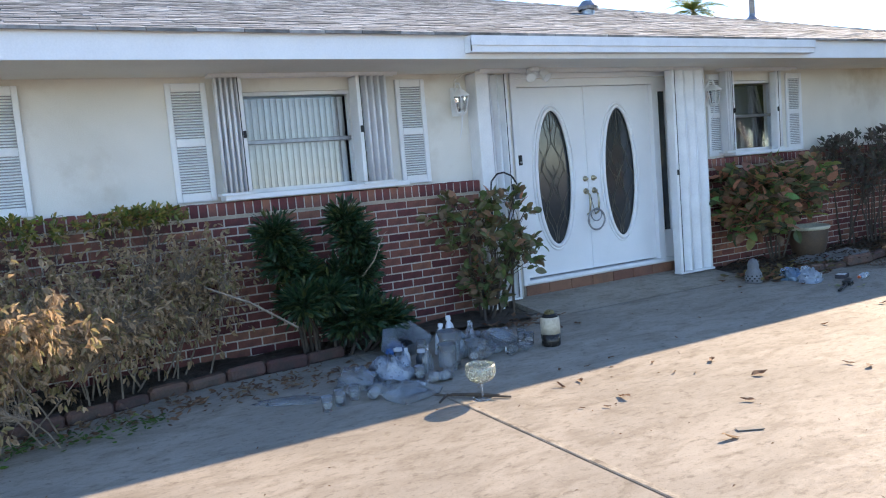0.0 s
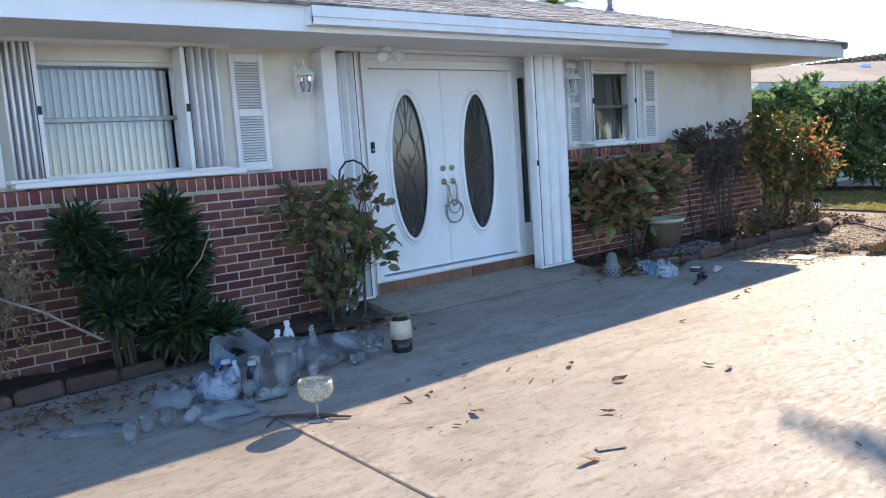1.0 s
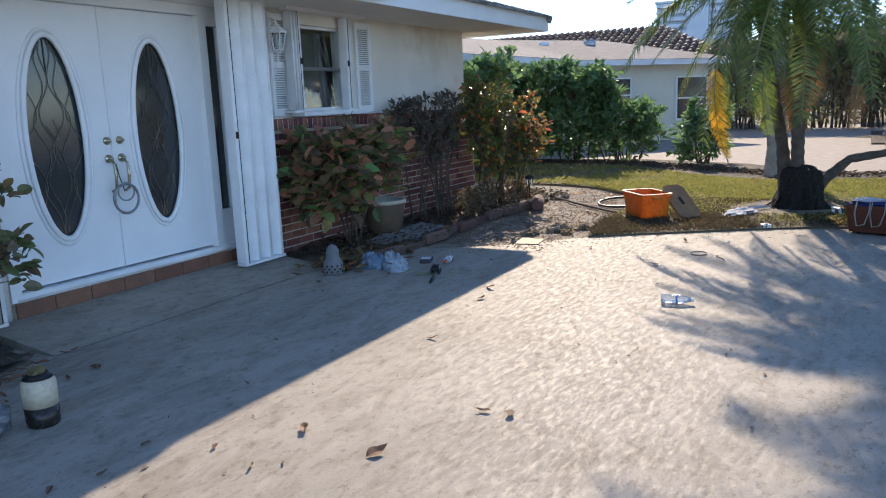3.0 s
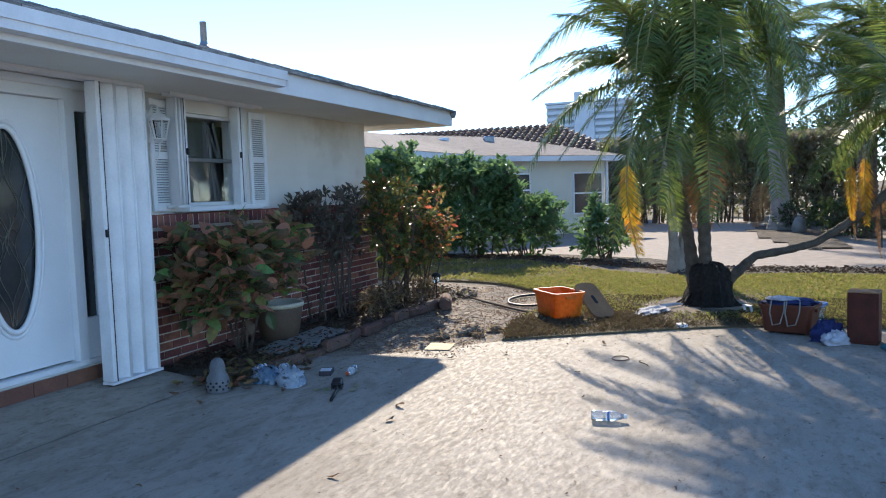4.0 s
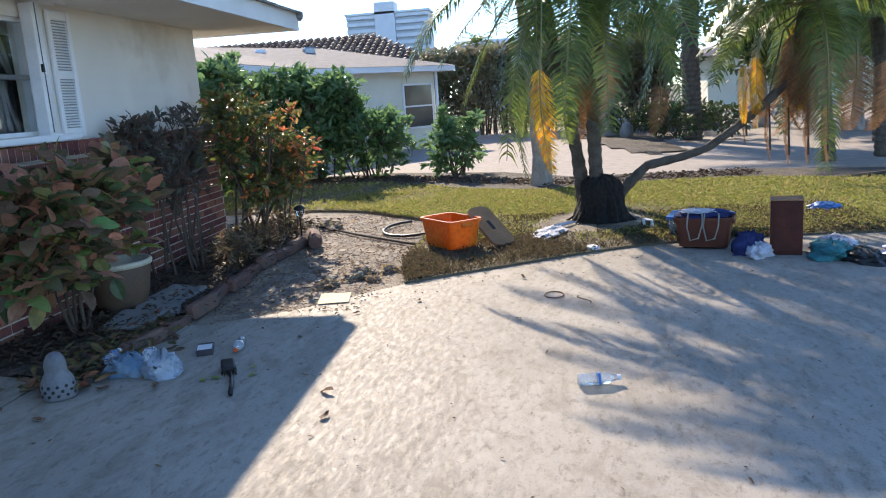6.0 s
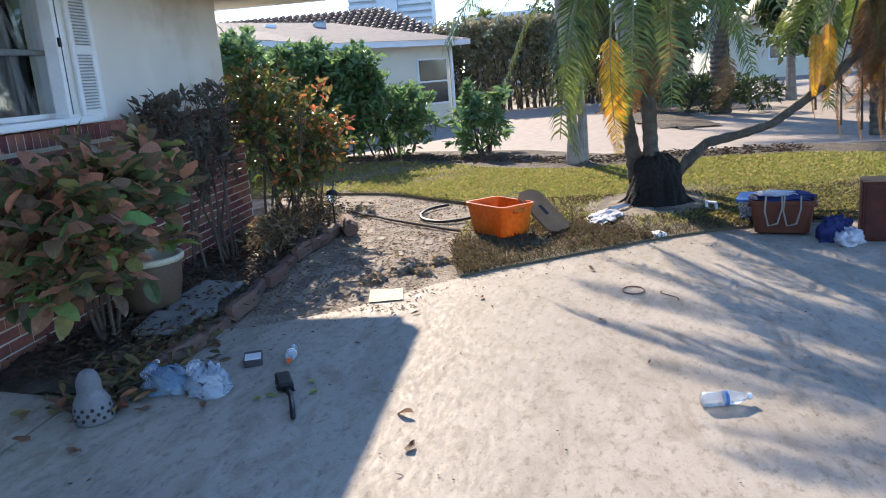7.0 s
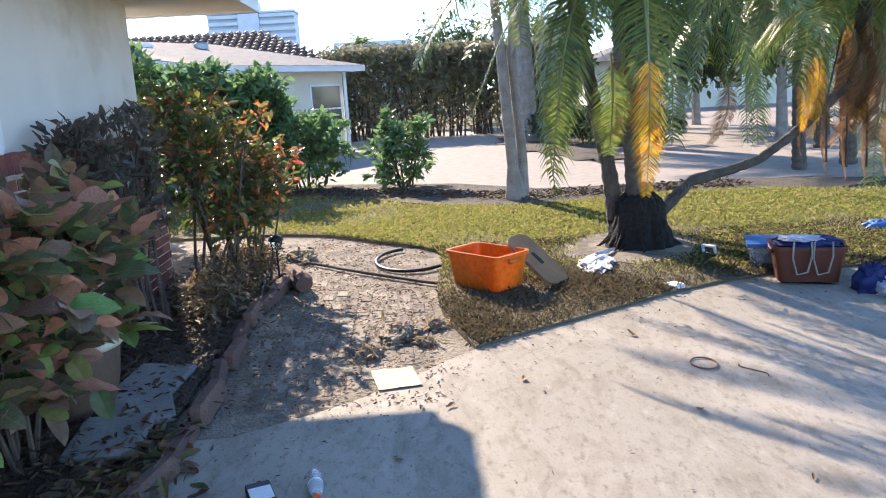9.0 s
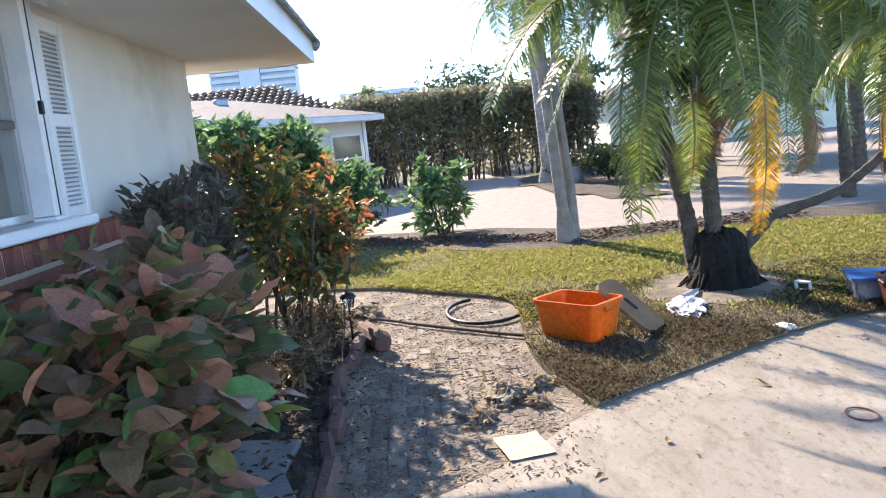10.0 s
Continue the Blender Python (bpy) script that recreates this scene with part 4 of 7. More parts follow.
# ---- wall lanterns, security light ----
def wall_lantern(x, y, z, label):
    t = thing("wall_lantern", pose(x, y, z), label, "lantern", "wall lanterns")
    part("back_plate", Shape().box(-0.045, 0.045, -0.015, 0, -0.12, 0.16, 0.005), WHITE, t)
    part("arm", Shape().tube([(0, -0.01, 0.13), (0, -0.06, 0.2), (0, -0.12, 0.19), (0, -0.13, 0.12)], 0.009, 8), WHITE, t, smooth=True)
    for k in range(6):
        a = k * math.pi / 3
        part("cage_bar", Shape().tube([(0.05 * math.cos(a), -0.13 + 0.05 * math.sin(a), -0.09), (0.085 * math.cos(a), -0.13 + 0.085 * math.sin(a), 0.06)], 0.006, 5), WHITE, t)
    part("lantern_roof", Shape().lathe([(0.095, 0.06), (0.095, 0.072), (0.05, 0.11), (0.02, 0.13), (0.012, 0.16), (0.0, 0.165)], 6, (0, -0.13, 0)), WHITE, t)
    part("lantern_base", Shape().lathe([(0.0, -0.13), (0.02, -0.12), (0.055, -0.10), (0.055, -0.09)], 6, (0, -0.13, 0)), WHITE, t)
    part("glass_panes", Shape().lathe([(0.047, -0.088), (0.08, 0.058)], 6, (0, -0.13, 0)), GLASS, t)
    part("bulb", Shape().lathe([(0.0, -0.06), (0.02, -0.045), (0.024, -0.02), (0.012, 0.02), (0.012, 0.05)], 12, (0, -0.13, 0)), WHITE, t, smooth=True)
    part("tail", Shape().tube([(0, -0.13, -0.12), (0, -0.12, -0.2), (0, -0.06, -0.34)], [0.009, 0.008, 0.004], 6), WHITE, t)
    return t


wall_lantern(4.20, WALL_Y - 0.004, 2.12, "white metal carriage lantern on the stucco wall")
wall_lantern(7.66, WALL_Y - 0.034, 2.10, "white metal carriage lantern over the louvred shutter")
f = thing("security_floodlight", pose(4.93, 5.95, 2.41) @ Matrix.Scale(1.05, 4), "white twin-head security floodlight under the soffit", "floodlight")
part("base", Shape().lathe([(0.055, 0), (0.055, -0.025), (0.03, -0.035)], 16, (0, 0, 0.005)), WHITE, f)
for dx in (-0.07, 0.07):
    part("lamp_head", Shape().lathe([(0.02, 0), (0.035, -0.03), (0.045, -0.09), (0.05, -0.1), (0.04, -0.095)], 14, (0, 0, 0), pose(dx, -0.02, -0.035, -50, 0, 20 if dx > 0 else -20)), WHITE, f, smooth=True)
part("sensor", Shape().lathe([(0.02, -0.03), (0.03, -0.06), (0.028, -0.09), (0.0, -0.1)], 12), WHITE, f)
cond = thing("conduit", pose(0, 0, 0), "thin painted conduit curving from lantern to floodlight", "conduit")
part("pipe", Shape().tube([(4.2, 6.28, 2.3), (4.2, 6.25, 2.36), (4.28, 6.18, 2.405), (4.6, 6.05, 2.407), (4.98, 5.99, 2.407)], 0.008, 6), SOFFIT, cond, smooth=True)

# ---- roof fittings ----
def roof_z(y):
    return EAVE_Z + (y - EAVE_Y) * SLOPE


v = thing("roof_vent_pipe", pose(11.0, 8.25, roof_z(8.25)), "grey plumbing vent pipe through the roof", "vent pipe")
part("pipe", Shape().tube([(0, 0, -0.1), (0, 0, 0.36)], 0.045, 14), GREYBARK, v)
part("flashing", Shape().lathe([(0.14, -0.01), (0.06, 0.06), (0.046, 0.1)], 14), STEEL, v)
v = thing("roof_vent_hood", pose(7.4, 8.0, roof_z(8.0)), "galvanised metal roof vent hood", "roof vent")
part("collar", Shape().tube([(0, 0, -0.1), (0, 0, 0.1)], 0.09, 14), STEEL, v)
part("hood", Shape().lathe([(0.14, 0.08), (0.15, 0.12), (0.08, 0.2), (0, 0.21)], 16), STEEL, v)

# ---- neighbouring house ----
PALEROOF = mat("pale_roof", (0.175, 0.163, 0.16), (0.135, 0.127, 0.125), 4, 0.92, 0.5, 60, dist=0.02, spec=0.15)
NWALL = mat("pale_neighbour_wall", (0.72, 0.70, 0.58), (0.66, 0.64, 0.53), 1.5, 0.85, 0.3, 60)
TILEROOF = mat("brown_barrel_tile", (0.20, 0.12, 0.085), (0.13, 0.085, 0.065), 3, 0.8, 0.4, 40, pieces=0.4, island=True)
nb = thing("neighbour_house", pose(0, 0, 0), "low pale neighbouring house with angled wing and white eaves", "house")
foot = [(17.5, 9.55), (24.0, 9.0), (28.15, 5.75), (32.1, 10.4), (25.5, 15.8), (17.5, 15.8)]
part("wall", Shape().prism(foot, 0, 2.4), NWALL, nb)


def grow(poly, d):
    out = []
    for i in range(len(poly)):
        p, q, r = Vector(poly[i - 1]), Vector(poly[i]), Vector(poly[(i + 1) % len(poly)])
        e0, e1 = (q - p).normalized(), (r - q).normalized()
        n0, n1 = Vector((e0.y, -e0.x)), Vector((e1.y, -e1.x))
        b = (n0 + n1).normalized()
        out.append(q + b * d / max(b.dot(n0), 0.3))
    return [tuple(o) for o in out]


eave = grow(foot, 0.5)
part("eave", Shape().prism(eave, 2.33, 2.49), WHITE, nb, "white fascia and gutter")
rp = [(20.6, 12.6), (25.2, 12.0), (29.2, 9.6)]
rs = Shape()
ev = [(x, y, 2.495) for x, y in grow(foot, 0.52)]
rv = [(x, y, 3.38) for x, y in rp]
rs.add(ev + rv, [(0, 1, 7, 6), (1, 2, 8, 7), (2, 3, 8), (3, 4, 7, 8), (4, 5, 6, 7), (5, 0, 6)])
part("roof", rs, PALEROOF, nb)
for (ax, ay), (bx, by), fr, wd in ((foot[0], foot[1], 0.18, 0.9), (foot[0], foot[1], 0.42, 0.7), (foot[0], foot[1], 0.70, 0.8), (foot[1], foot[2], 0.30, 1.1), (foot[1], foot[2], 0.85, 1.25)):
    d = Vector((bx - ax, by - ay)).normalized()
    m = pose(ax + (bx - ax) * fr, ay + (by - ay) * fr, 0, 0, 0, math.degrees(math.atan2(d.y, d.x)))
    wv = part("window", Shape().box(-wd / 2, wd / 2, -0.06, 0.02, 0.9 if wd < 1.2 else 0.6, 1.98), WHITE, nb)
    wv.matrix_basis = m
    for z0, z1 in (((0.96, 1.42), (1.47, 1.93)) if wd < 1.2 else ((0.66, 1.27), (1.32, 1.93))):
        part("pane", Shape().box(-wd / 2 + 0.05, wd / 2 - 0.05, -0.07, -0.063, z0, z1), PANE, wv)
part("roof_vent", Shape().box(-0.2, 0.2, -0.2, 0.2, 0, 0.42, 0.05, pose(27.6, 9.6, 2.98, 0, 0, 30) @ Matrix.Scale(0.85, 4)), STEEL, nb)
part("roof_vent", Shape().box(-0.2, 0.2, -0.2, 0.2, 0, 0.3, 0.05, pose(25.9, 10.6, 3.0, 0, 0, 30) @ Matrix.Scale(0.8, 4)), WHITE, nb)
part("wall_light", Shape().box(-0.1, 0.1, -0.12, 0, 2.25, 2.47, 0.03, pose(18.1, 8.99, 0)), IRON, nb)
part("downpipe", Shape().tube([(28.12, 5.68, 0), (28.12, 5.68, 2.34)], 0.05, 8), WHITE, nb)

tb = thing("tile_roof_house", pose(0, 0, 0), "house behind with dark brown barrel-tile hip roof", "house")
part("wall", Shape().box(35.0, 43, 6.9, 23.3, 0, 2.86), NWALL, tb)
tr = Shape().add([(34.5, 6.3, 2.86), (43.6, 6.3, 2.86), (43.6, 24, 2.86), (34.5, 24, 2.86), (38.8, 9.9, 4.5), (38.8, 20.2, 4.5)], [(0, 1, 4), (1, 2, 5, 4), (2, 3, 5), (3, 0, 4, 5), (3, 2, 1, 0)])
part("roof", tr, TILEROOF, tb)
til = Shape()
for c_ in range(11):
    u0, u1 = c_ / 11, (c_ + 1) / 11
    ya, yb = 6.3 + 3.6 * u0, 24 - 3.8 * u0
    y = ya + 0.15
    while y < yb - 0.15:
        xa, za = 34.5 + 4.3 * u0, 2.86 + 1.64 * u0
        xb, zb = 34.5 + 4.3 * u1, 2.86 + 1.64 * u1
        til.tube([(xa - 0.05, y, za + 0.05), (xb, y, zb + 0.02)], [0.12, 0.09], 6)
        y += 0.33
part("roof_tiles", til, TILEROOF, tb, kind="stuff")

# ---- distant tower and flat building ----
TOWERM = mat("tower_concrete", (0.55, 0.60, 0.66), (0.48, 0.53, 0.6), 0.2, 0.8, 0.1, 3)
# dark body colour, lightened to put distance haze into it
TOWERB = mat("hazed_tower_dark", (0.38, 0.43, 0.49), (0.33, 0.38, 0.44), 0.3, 0.6, 0.1, 3)
tw = thing("apartment_tower", pose(350, 68, 0), "distant grey apartment tower with balcony bands", "tower")
part("body", Shape().box(0, 14, -20, 17, 0, 39.5), TOWERB, tw)
part("lift_core", Shape().box(-2, 8, -5, 4, 0, 44.5), TOWERM, tw)
for k in range(13):
    for y0, y1 in ((-20, -5.2), (4.2, 17)):
        part("balcony", Shape().box(-1.6, 0.2, y0, y1, 3 + k * 2.9, 4.5 + k * 2.9), TOWERM, tw)
part("roof_slab", Shape().box(-2.0, 14.2, -20.5, 17.5, 39.5, 40.4), TOWERM, tw)
fb = thing("flat_roof_building", pose(75, 4.5, 0), "distant blue-grey flat-roofed building behind the hedge", "building")
part("body", Shape().box(0, 10, -1.5, 5, 0, 6.0), TOWERB, fb)
part("parapet", Shape().box(-0.2, 10.2, -1.7, 5.2, 6.0, 6.4), TOWERM, fb)

# ---- planting beds ----
def lumpy(outline, z, amp, step, seed):
    """Bed surface: a grid inside the outline, rising unevenly from its rim."""
    rng = random.Random(seed)
    xs, ys = [p[0] for p in outline], [p[1] for p in outline]
    s = Shape()
    idx = {}
    nx, ny = int((max(xs) - min(xs)) / step) + 1, int((max(ys) - min(ys)) / step) + 1

    def inside(x, y):
        c_ = False
        for (x0, y0), (x1, y1) in zip(outline, outline[1:] + outline[:1]):
            if (y0 > y) != (y1 > y) and x < (x1 - x0) * (y - y0) / (y1 - y0) + x0:
                c_ = not c_
        return c_

    for i in range(nx + 1):
        for j in range(ny + 1):
            x, y = min(xs) + i * step, min(ys) + j * step
            h = amp * (noise.noise(Vector((x * 3, y * 3, seed))) + 0.6 * noise.noise(Vector((x * 9, y * 9, seed)))) + rng.uniform(-0.2, 0.2) * amp
            idx[i, j] = len(s.v)
            s.v.append((x, y, z + h))
    for i in range(nx):
        for j in range(ny):
            if inside(min(xs) + (i + 0.5) * step, min(ys) + (j + 0.5) * step):
                s.f.append((idx[i, j], idx[i + 1, j], idx[i + 1, j + 1], idx[i, j + 1]))
    return s


structure("bed_soil_left", lumpy([(-4, 4.95), (0.2, 5.16), (1.0, 5.45), (1.9, 5.56), (2.7, 5.66), (3.4, 5.7), (4.1, 5.45), (4.5, 5.55), (4.6, 6.2), (-4, 6.2)], 0.035, 0.03, 0.06, 1), SOIL, "dark soil planting bed below the brick wall", "bed")
structure("bed_soil_right", lumpy([(7.4, 5.55), (7.9, 5.25), (8.5, 5.3), (10.1, 5.3), (11.2, 5.2), (12.2, 5.15), (12.9, 5.5), (13.1, 6.6), (11.9, 6.8), (11.85, 6.2), (7.4, 6.2)], 0.035, 0.04, 0.06, 2), SOIL, "dark leaf-strewn planting bed beside the walkway", "bed")
CURB = mat("mossy_red_edging", (0.15, 0.07, 0.055), (0.085, 0.06, 0.05), 8, 0.9, 0.8, 60, pieces=0.3)


def edging(points, label, length, h=0.10, w=0.10, seed=1):
    t = thing("bed_edging", pose(0, 0, 0), label, "edging")
    rng = random.Random(seed)
    pts = [Vector((*p, 0)) for p in arc(points, 8)]
    a = pts[0]
    for b in pts[1:]:
        if (b - a).length >= length:
            d = b - a
            ob = part("edging_block", Shape().box(0.004, d.length - 0.006, -w / 2, w / 2, -0.01, h * rng.uniform(0.7, 1.15), 0.022), CURB, t)
            ob.matrix_basis = pose(a.x, a.y, 0, rng.uniform(-9, 9), rng.uniform(-4, 4), math.degrees(math.atan2(d.y, d.x)) + rng.uniform(-7, 7))
            a = b
    return t


edging([(-1.5, 4.85), (0.27, 5.13), (1.05, 5.42), (1.85, 5.52), (2.7, 5.62)], "weathered red concrete edging blocks along the bed", 0.26, 0.09, 0.09, 3)
edging([(7.75, 5.22), (8.05, 5.17), (8.5, 5.14), (9.2, 5.16), (10.0, 5.21), (11.0, 5.17), (12.0, 5.08)], "old red edging blocks along the walkway", 0.36, 0.105, 0.095, 4)
logs = thing("edging_log", pose(11.40, 5.02, 0.07, 0, 0, 20), "short rounded terracotta edging piece lying on the bed rim", "edging")
part("log", Shape().tube([(-0.25, 0, 0), (-0.2, 0, 0.01), (0.2, 0, 0.01), (0.25, 0, 0)], [0.07, 0.085, 0.085, 0.07], 12), CURB, logs)
slabm = mat("grey_stepping_stone", (0.22, 0.21, 0.195), (0.15, 0.145, 0.135), 4, 0.9, 0.5, 60)
for x, y, a in ((8.75, 5.48, 20), (8.42, 5.5, 5), (9.15, 5.52, -8)):
    st = thing("stepping_stone", pose(x, y, 0.04, 2, -3, a), "flat grey stepping stone on the bed soil", "stone", "stepping stones")
    part("stone", Shape().box(-0.2, 0.2, -0.17, 0.17, 0, 0.045, 0.015), slabm, st)


# ---- leaves and shrubs ----
def leaf_shape(length, width, fold=0.25, curl=0.2, n=5):
    s = Shape()
    vs, fs = [], []
    for i in range(n + 1):
        t = i / n
        w = width * math.sin(math.pi * min(t ** 1.25 * 0.9 + 0.05, 1)) ** 0.62 * 0.5 if n < 5 else width * 0.5 * (0.02 + 0.98 * max(math.sin(math.pi * t ** 0.9), 0) ** 0.72)
        x, z = length * t, -curl * length * t * t
        vs += [(x, -w, z + fold * w), (x, 0, z), (x, w, z + fold * w)]
    for i in range(n):
        k = i * 3
        fs += [(k, k + 3, k + 4, k + 1), (k + 1, k + 4, k + 5, k + 2)]
    return s.add(vs, fs)


def scatter_leaves(places, length, width, rng, fold=0.3, curl=0.25, n=2):
    """One mesh of many leaves. places: (point, direction)."""
    base = leaf_shape(1.0, width / length, fold, curl, n)
    V = np.array(base.v)
    F = np.array(base.f)
    N = len(places)
    out = np.zeros((N, len(V), 3))
    for i, (p, d) in enumerate(places):
        q = Vector(d).to_track_quat("X", "Z").to_matrix() @ Matrix.Rotation(rng.uniform(-1.2, 1.2), 3, "X")
        out[i] = (V * length * rng.uniform(0.65, 1.2)) @ np.array(q).T + np.array(p)
    s = Shape()
    s.v = [tuple(p) for p in out.reshape(-1, 3)]
    s.f = [tuple(f) for i in range(N) for f in (F + i * len(V))]
    return s


def tips_in(clumps, n, rng, inner=0.5):
    """Tips in ellipsoids (centre, radii), more of them near the outside."""
    out = []
    for _ in range(n):
        c_, r_ = rng.choice(clumps)
        d = Vector((rng.gauss(0, 1), rng.gauss(0, 1), rng.gauss(0.15, 1))).normalized()
        k = rng.uniform(inner, 1.0) * (1 + 0.25 * noise.noise(d * 2.3 + Vector(c_)))
        p = Vector((c_[0] + d.x * r_[0] * k, c_[1] + d.y * r_[1] * k, max(c_[2] + d.z * r_[2] * k, 0.05)))
        out.append((p, d))
    return out


def shrub(m, label, clumps, tips, per_tip, length, width, material, twig, seed, stems=8, category="shrub", name="shrub", droop=-0.1, inner=0.5, spread=0.9, roots=0.12, stem_r=0.016, upright=0.4, fold=0.3, rootk=0.3, leaf_n=2):
    t = thing(name, m, label, category)
    rng = random.Random(seed)
    T = tips_in(clumps, tips, rng, inner)
    st = Shape()
    mains = []
    for k in range(stems):
        c_, r_ = clumps[k % len(clumps)]
        top = Vector((c_[0] + rng.uniform(-0.6, 0.6) * r_[0], c_[1] + rng.uniform(-0.6, 0.6) * r_[1], c_[2] + rng.uniform(-0.2, 0.6) * r_[2]))
        b = Vector((c_[0] * rootk + rng.uniform(-roots, roots), c_[1] * rootk + rng.uniform(-roots, roots) * (0.25 if rootk > 0.5 else 1), 0))
        mid = b.lerp(top, 0.5) + Vector((rng.uniform(-0.07, 0.07), rng.uniform(-0.07, 0.07), 0.06))
        part("stem", Shape().tube([b, b.lerp(mid, 0.5) + Vector((0.01, 0.015, 0)), mid, mid.lerp(top, 0.55) + Vector((rng.uniform(-0.03, 0.03), 0, 0.02)), top], [stem_r, stem_r * 0.9, stem_r * 0.75, stem_r * 0.5, stem_r * 0.25], 6), twig, t)
        mains.append((mid, top))
    places = []
    for p, d in T:
        a, b = min(mains, key=lambda mm: (mm[1] - p).length)
        q = a.lerp(b, rng.uniform(0.1, 1.0))
        st.tube([q, q.lerp(p, 0.5) + Vector((0, 0, 0.03)), p], [stem_r * 0.28, stem_r * 0.2, stem_r * 0.12], 4, False)
        for _ in range(per_tip):
            dd = (d * 0.6 + Vector((rng.gauss(0, spread), rng.gauss(0, spread), rng.gauss(0, spread) + upright + droop))).normalized()
            places.append((p + Vector((rng.uniform(-1, 1), rng.uniform(-1, 1), rng.uniform(-1, 1))) * length * 0.35, dd))
    part("twig_mass", st, twig, t, kind="stuff")
    part("foliage", scatter_leaves(places, length, width, rng, fold, 0.25, leaf_n), material, t, kind="stuff")
    return t


DRY = leaf_mat("dry_leaf", [(0.34, 0.225, 0.125), (0.44, 0.32, 0.19), (0.26, 0.175, 0.10), (0.50, 0.37, 0.235), (0.19, 0.135, 0.085), (0.28, 0.24, 0.10), (0.38, 0.265, 0.165)], 0.8, 0.35)
GREEN = leaf_mat("green_leaf", [(0.04, 0.09, 0.02), (0.07, 0.13, 0.025), (0.05, 0.10, 0.02), (0.12, 0.17, 0.03)], 0.35, 0.3)
DEEP = leaf_mat("deep_green_leaf", [(0.017, 0.048, 0.023), (0.024, 0.063, 0.027), (0.020, 0.054, 0.025), (0.101, 0.115, 0.036)], 0.33, 0.25)
CROTON = leaf_mat("croton_leaf", [(0.084, 0.120, 0.042), (0.108, 0.156, 0.048), (0.192, 0.156, 0.084), (0.216, 0.132, 0.084), (0.084, 0.132, 0.036), (0.156, 0.108, 0.072), (0.120, 0.156, 0.054), (0.408, 0.168, 0.108)], 0.38, 0.25)
CROTON_BIG = leaf_mat("broad_croton_leaf", [(0.101, 0.137, 0.061), (0.066, 0.091, 0.045), (0.203, 0.122, 0.087), (0.132, 0.112, 0.071), (0.132, 0.274, 0.076), (0.284, 0.254, 0.091), (0.304, 0.137, 0.097), (0.546, 0.254, 0.162), (0.097, 0.107, 0.056), (0.385, 0.183, 0.117)], 0.4, 0.4)
CROTON_BIG.node_tree.nodes["Principled BSDF"].inputs["Specular IOR Level"].default_value = 0.3
PURPLE = leaf_mat("dark_purple_leaf", [(0.086, 0.078, 0.068), (0.111, 0.091, 0.081), (0.071, 0.091, 0.058)], 0.4, 0.2)
ORANGE = leaf_mat("orange_croton_leaf", [(0.07, 0.10, 0.03), (0.05, 0.085, 0.025), (0.20, 0.18, 0.04), (0.06, 0.09, 0.025), (0.10, 0.085, 0.04), (0.07, 0.10, 0.03), (0.5, 0.14, 0.05)], 0.36, 0.35)
VINE = leaf_mat("yellow_green_vine_leaf", [(0.09, 0.13, 0.03), (0.20, 0.20, 0.04), (0.06, 0.11, 0.025), (0.30, 0.24, 0.06), (0.24, 0.15, 0.06)], 0.45, 0.35)
GLOSSY = leaf_mat("glossy_green_leaf", [(0.085, 0.145, 0.065), (0.11, 0.19, 0.075), (0.09, 0.155, 0.065), (0.17, 0.25, 0.09)], 0.2, 0.4)
HEDGE = leaf_mat("hedge_leaf", [(0.155, 0.132, 0.092), (0.161, 0.178, 0.092), (0.207, 0.161, 0.115), (0.138, 0.167, 0.081)], 0.6, 0.35)
FAR = leaf_mat("far_leaf", [(0.03, 0.05, 0.018), (0.045, 0.07, 0.02), (0.035, 0.055, 0.02), (0.07, 0.085, 0.03)], 0.5, 0.25)

# dry hedge at the left, dead leaves hanging, green along the top
shrub(pose(0.35, 5.72, 0), "half-dead brown hedge with shrivelled hanging leaves", [((-0.9, 0, 0.68), (0.75, 0.4, 0.6)), ((-0.1, -0.05, 0.65), (0.65, 0.42, 0.6)), ((-0.3, -0.4, 0.5), (0.7, 0.2, 0.45)), ((-1.0, -0.45, 0.45), (0.7, 0.2, 0.4))], 1500, 5, 0.052, 0.026, DRY, PALETWIG, 11, 14, "hedge", "dry_hedge", -0.55, 0.2, 0.85, 0.35, 0.007, -0.15, 0.6, 0.95)
shrub(pose(0.35, 5.72, 0), "bare twiggy end of the dead hedge with few leaves", [((0.5, -0.05, 0.72), (0.6, 0.4, 0.58)), ((0.9, 0.0, 0.68), (0.55, 0.36, 0.56)), ((1.2, 0.1, 0.72), (0.4, 0.28, 0.5)), ((0.5, -0.4, 0.55), (0.55, 0.25, 0.35))], 1150, 4, 0.05, 0.025, DRY, PALETWIG, 13, 14, "hedge", "dry_hedge", -0.55, 0.2, 0.85, 0.35, 0.008, -0.15, 0.6, 0.95)
shrub(pose(0.35, 5.3, 0), "dead golden-brown branches overhanging the bed edging", [((-0.1, -1.1, 0.76), (0.45, 0.2, 0.24)), ((-0.6, -1.05, 0.78), (0.45, 0.26, 0.3)), ((-0.25, -0.65, 0.75), (0.6, 0.4, 0.42)), ((-1.0, -0.7, 0.7), (0.5, 0.45, 0.45)), ((0.2, -0.5, 0.6), (0.45, 0.25, 0.38)), ((-0.5, -0.75, 0.35), (0.6, 0.3, 0.25))], 900, 5, 0.05, 0.027, DRY, PALETWIG, 14, 10, "hedge", "dry_hedge", -0.8, 0.15, 0.95, 0.3, 0.006, -0.2, 0.7, 0.45)
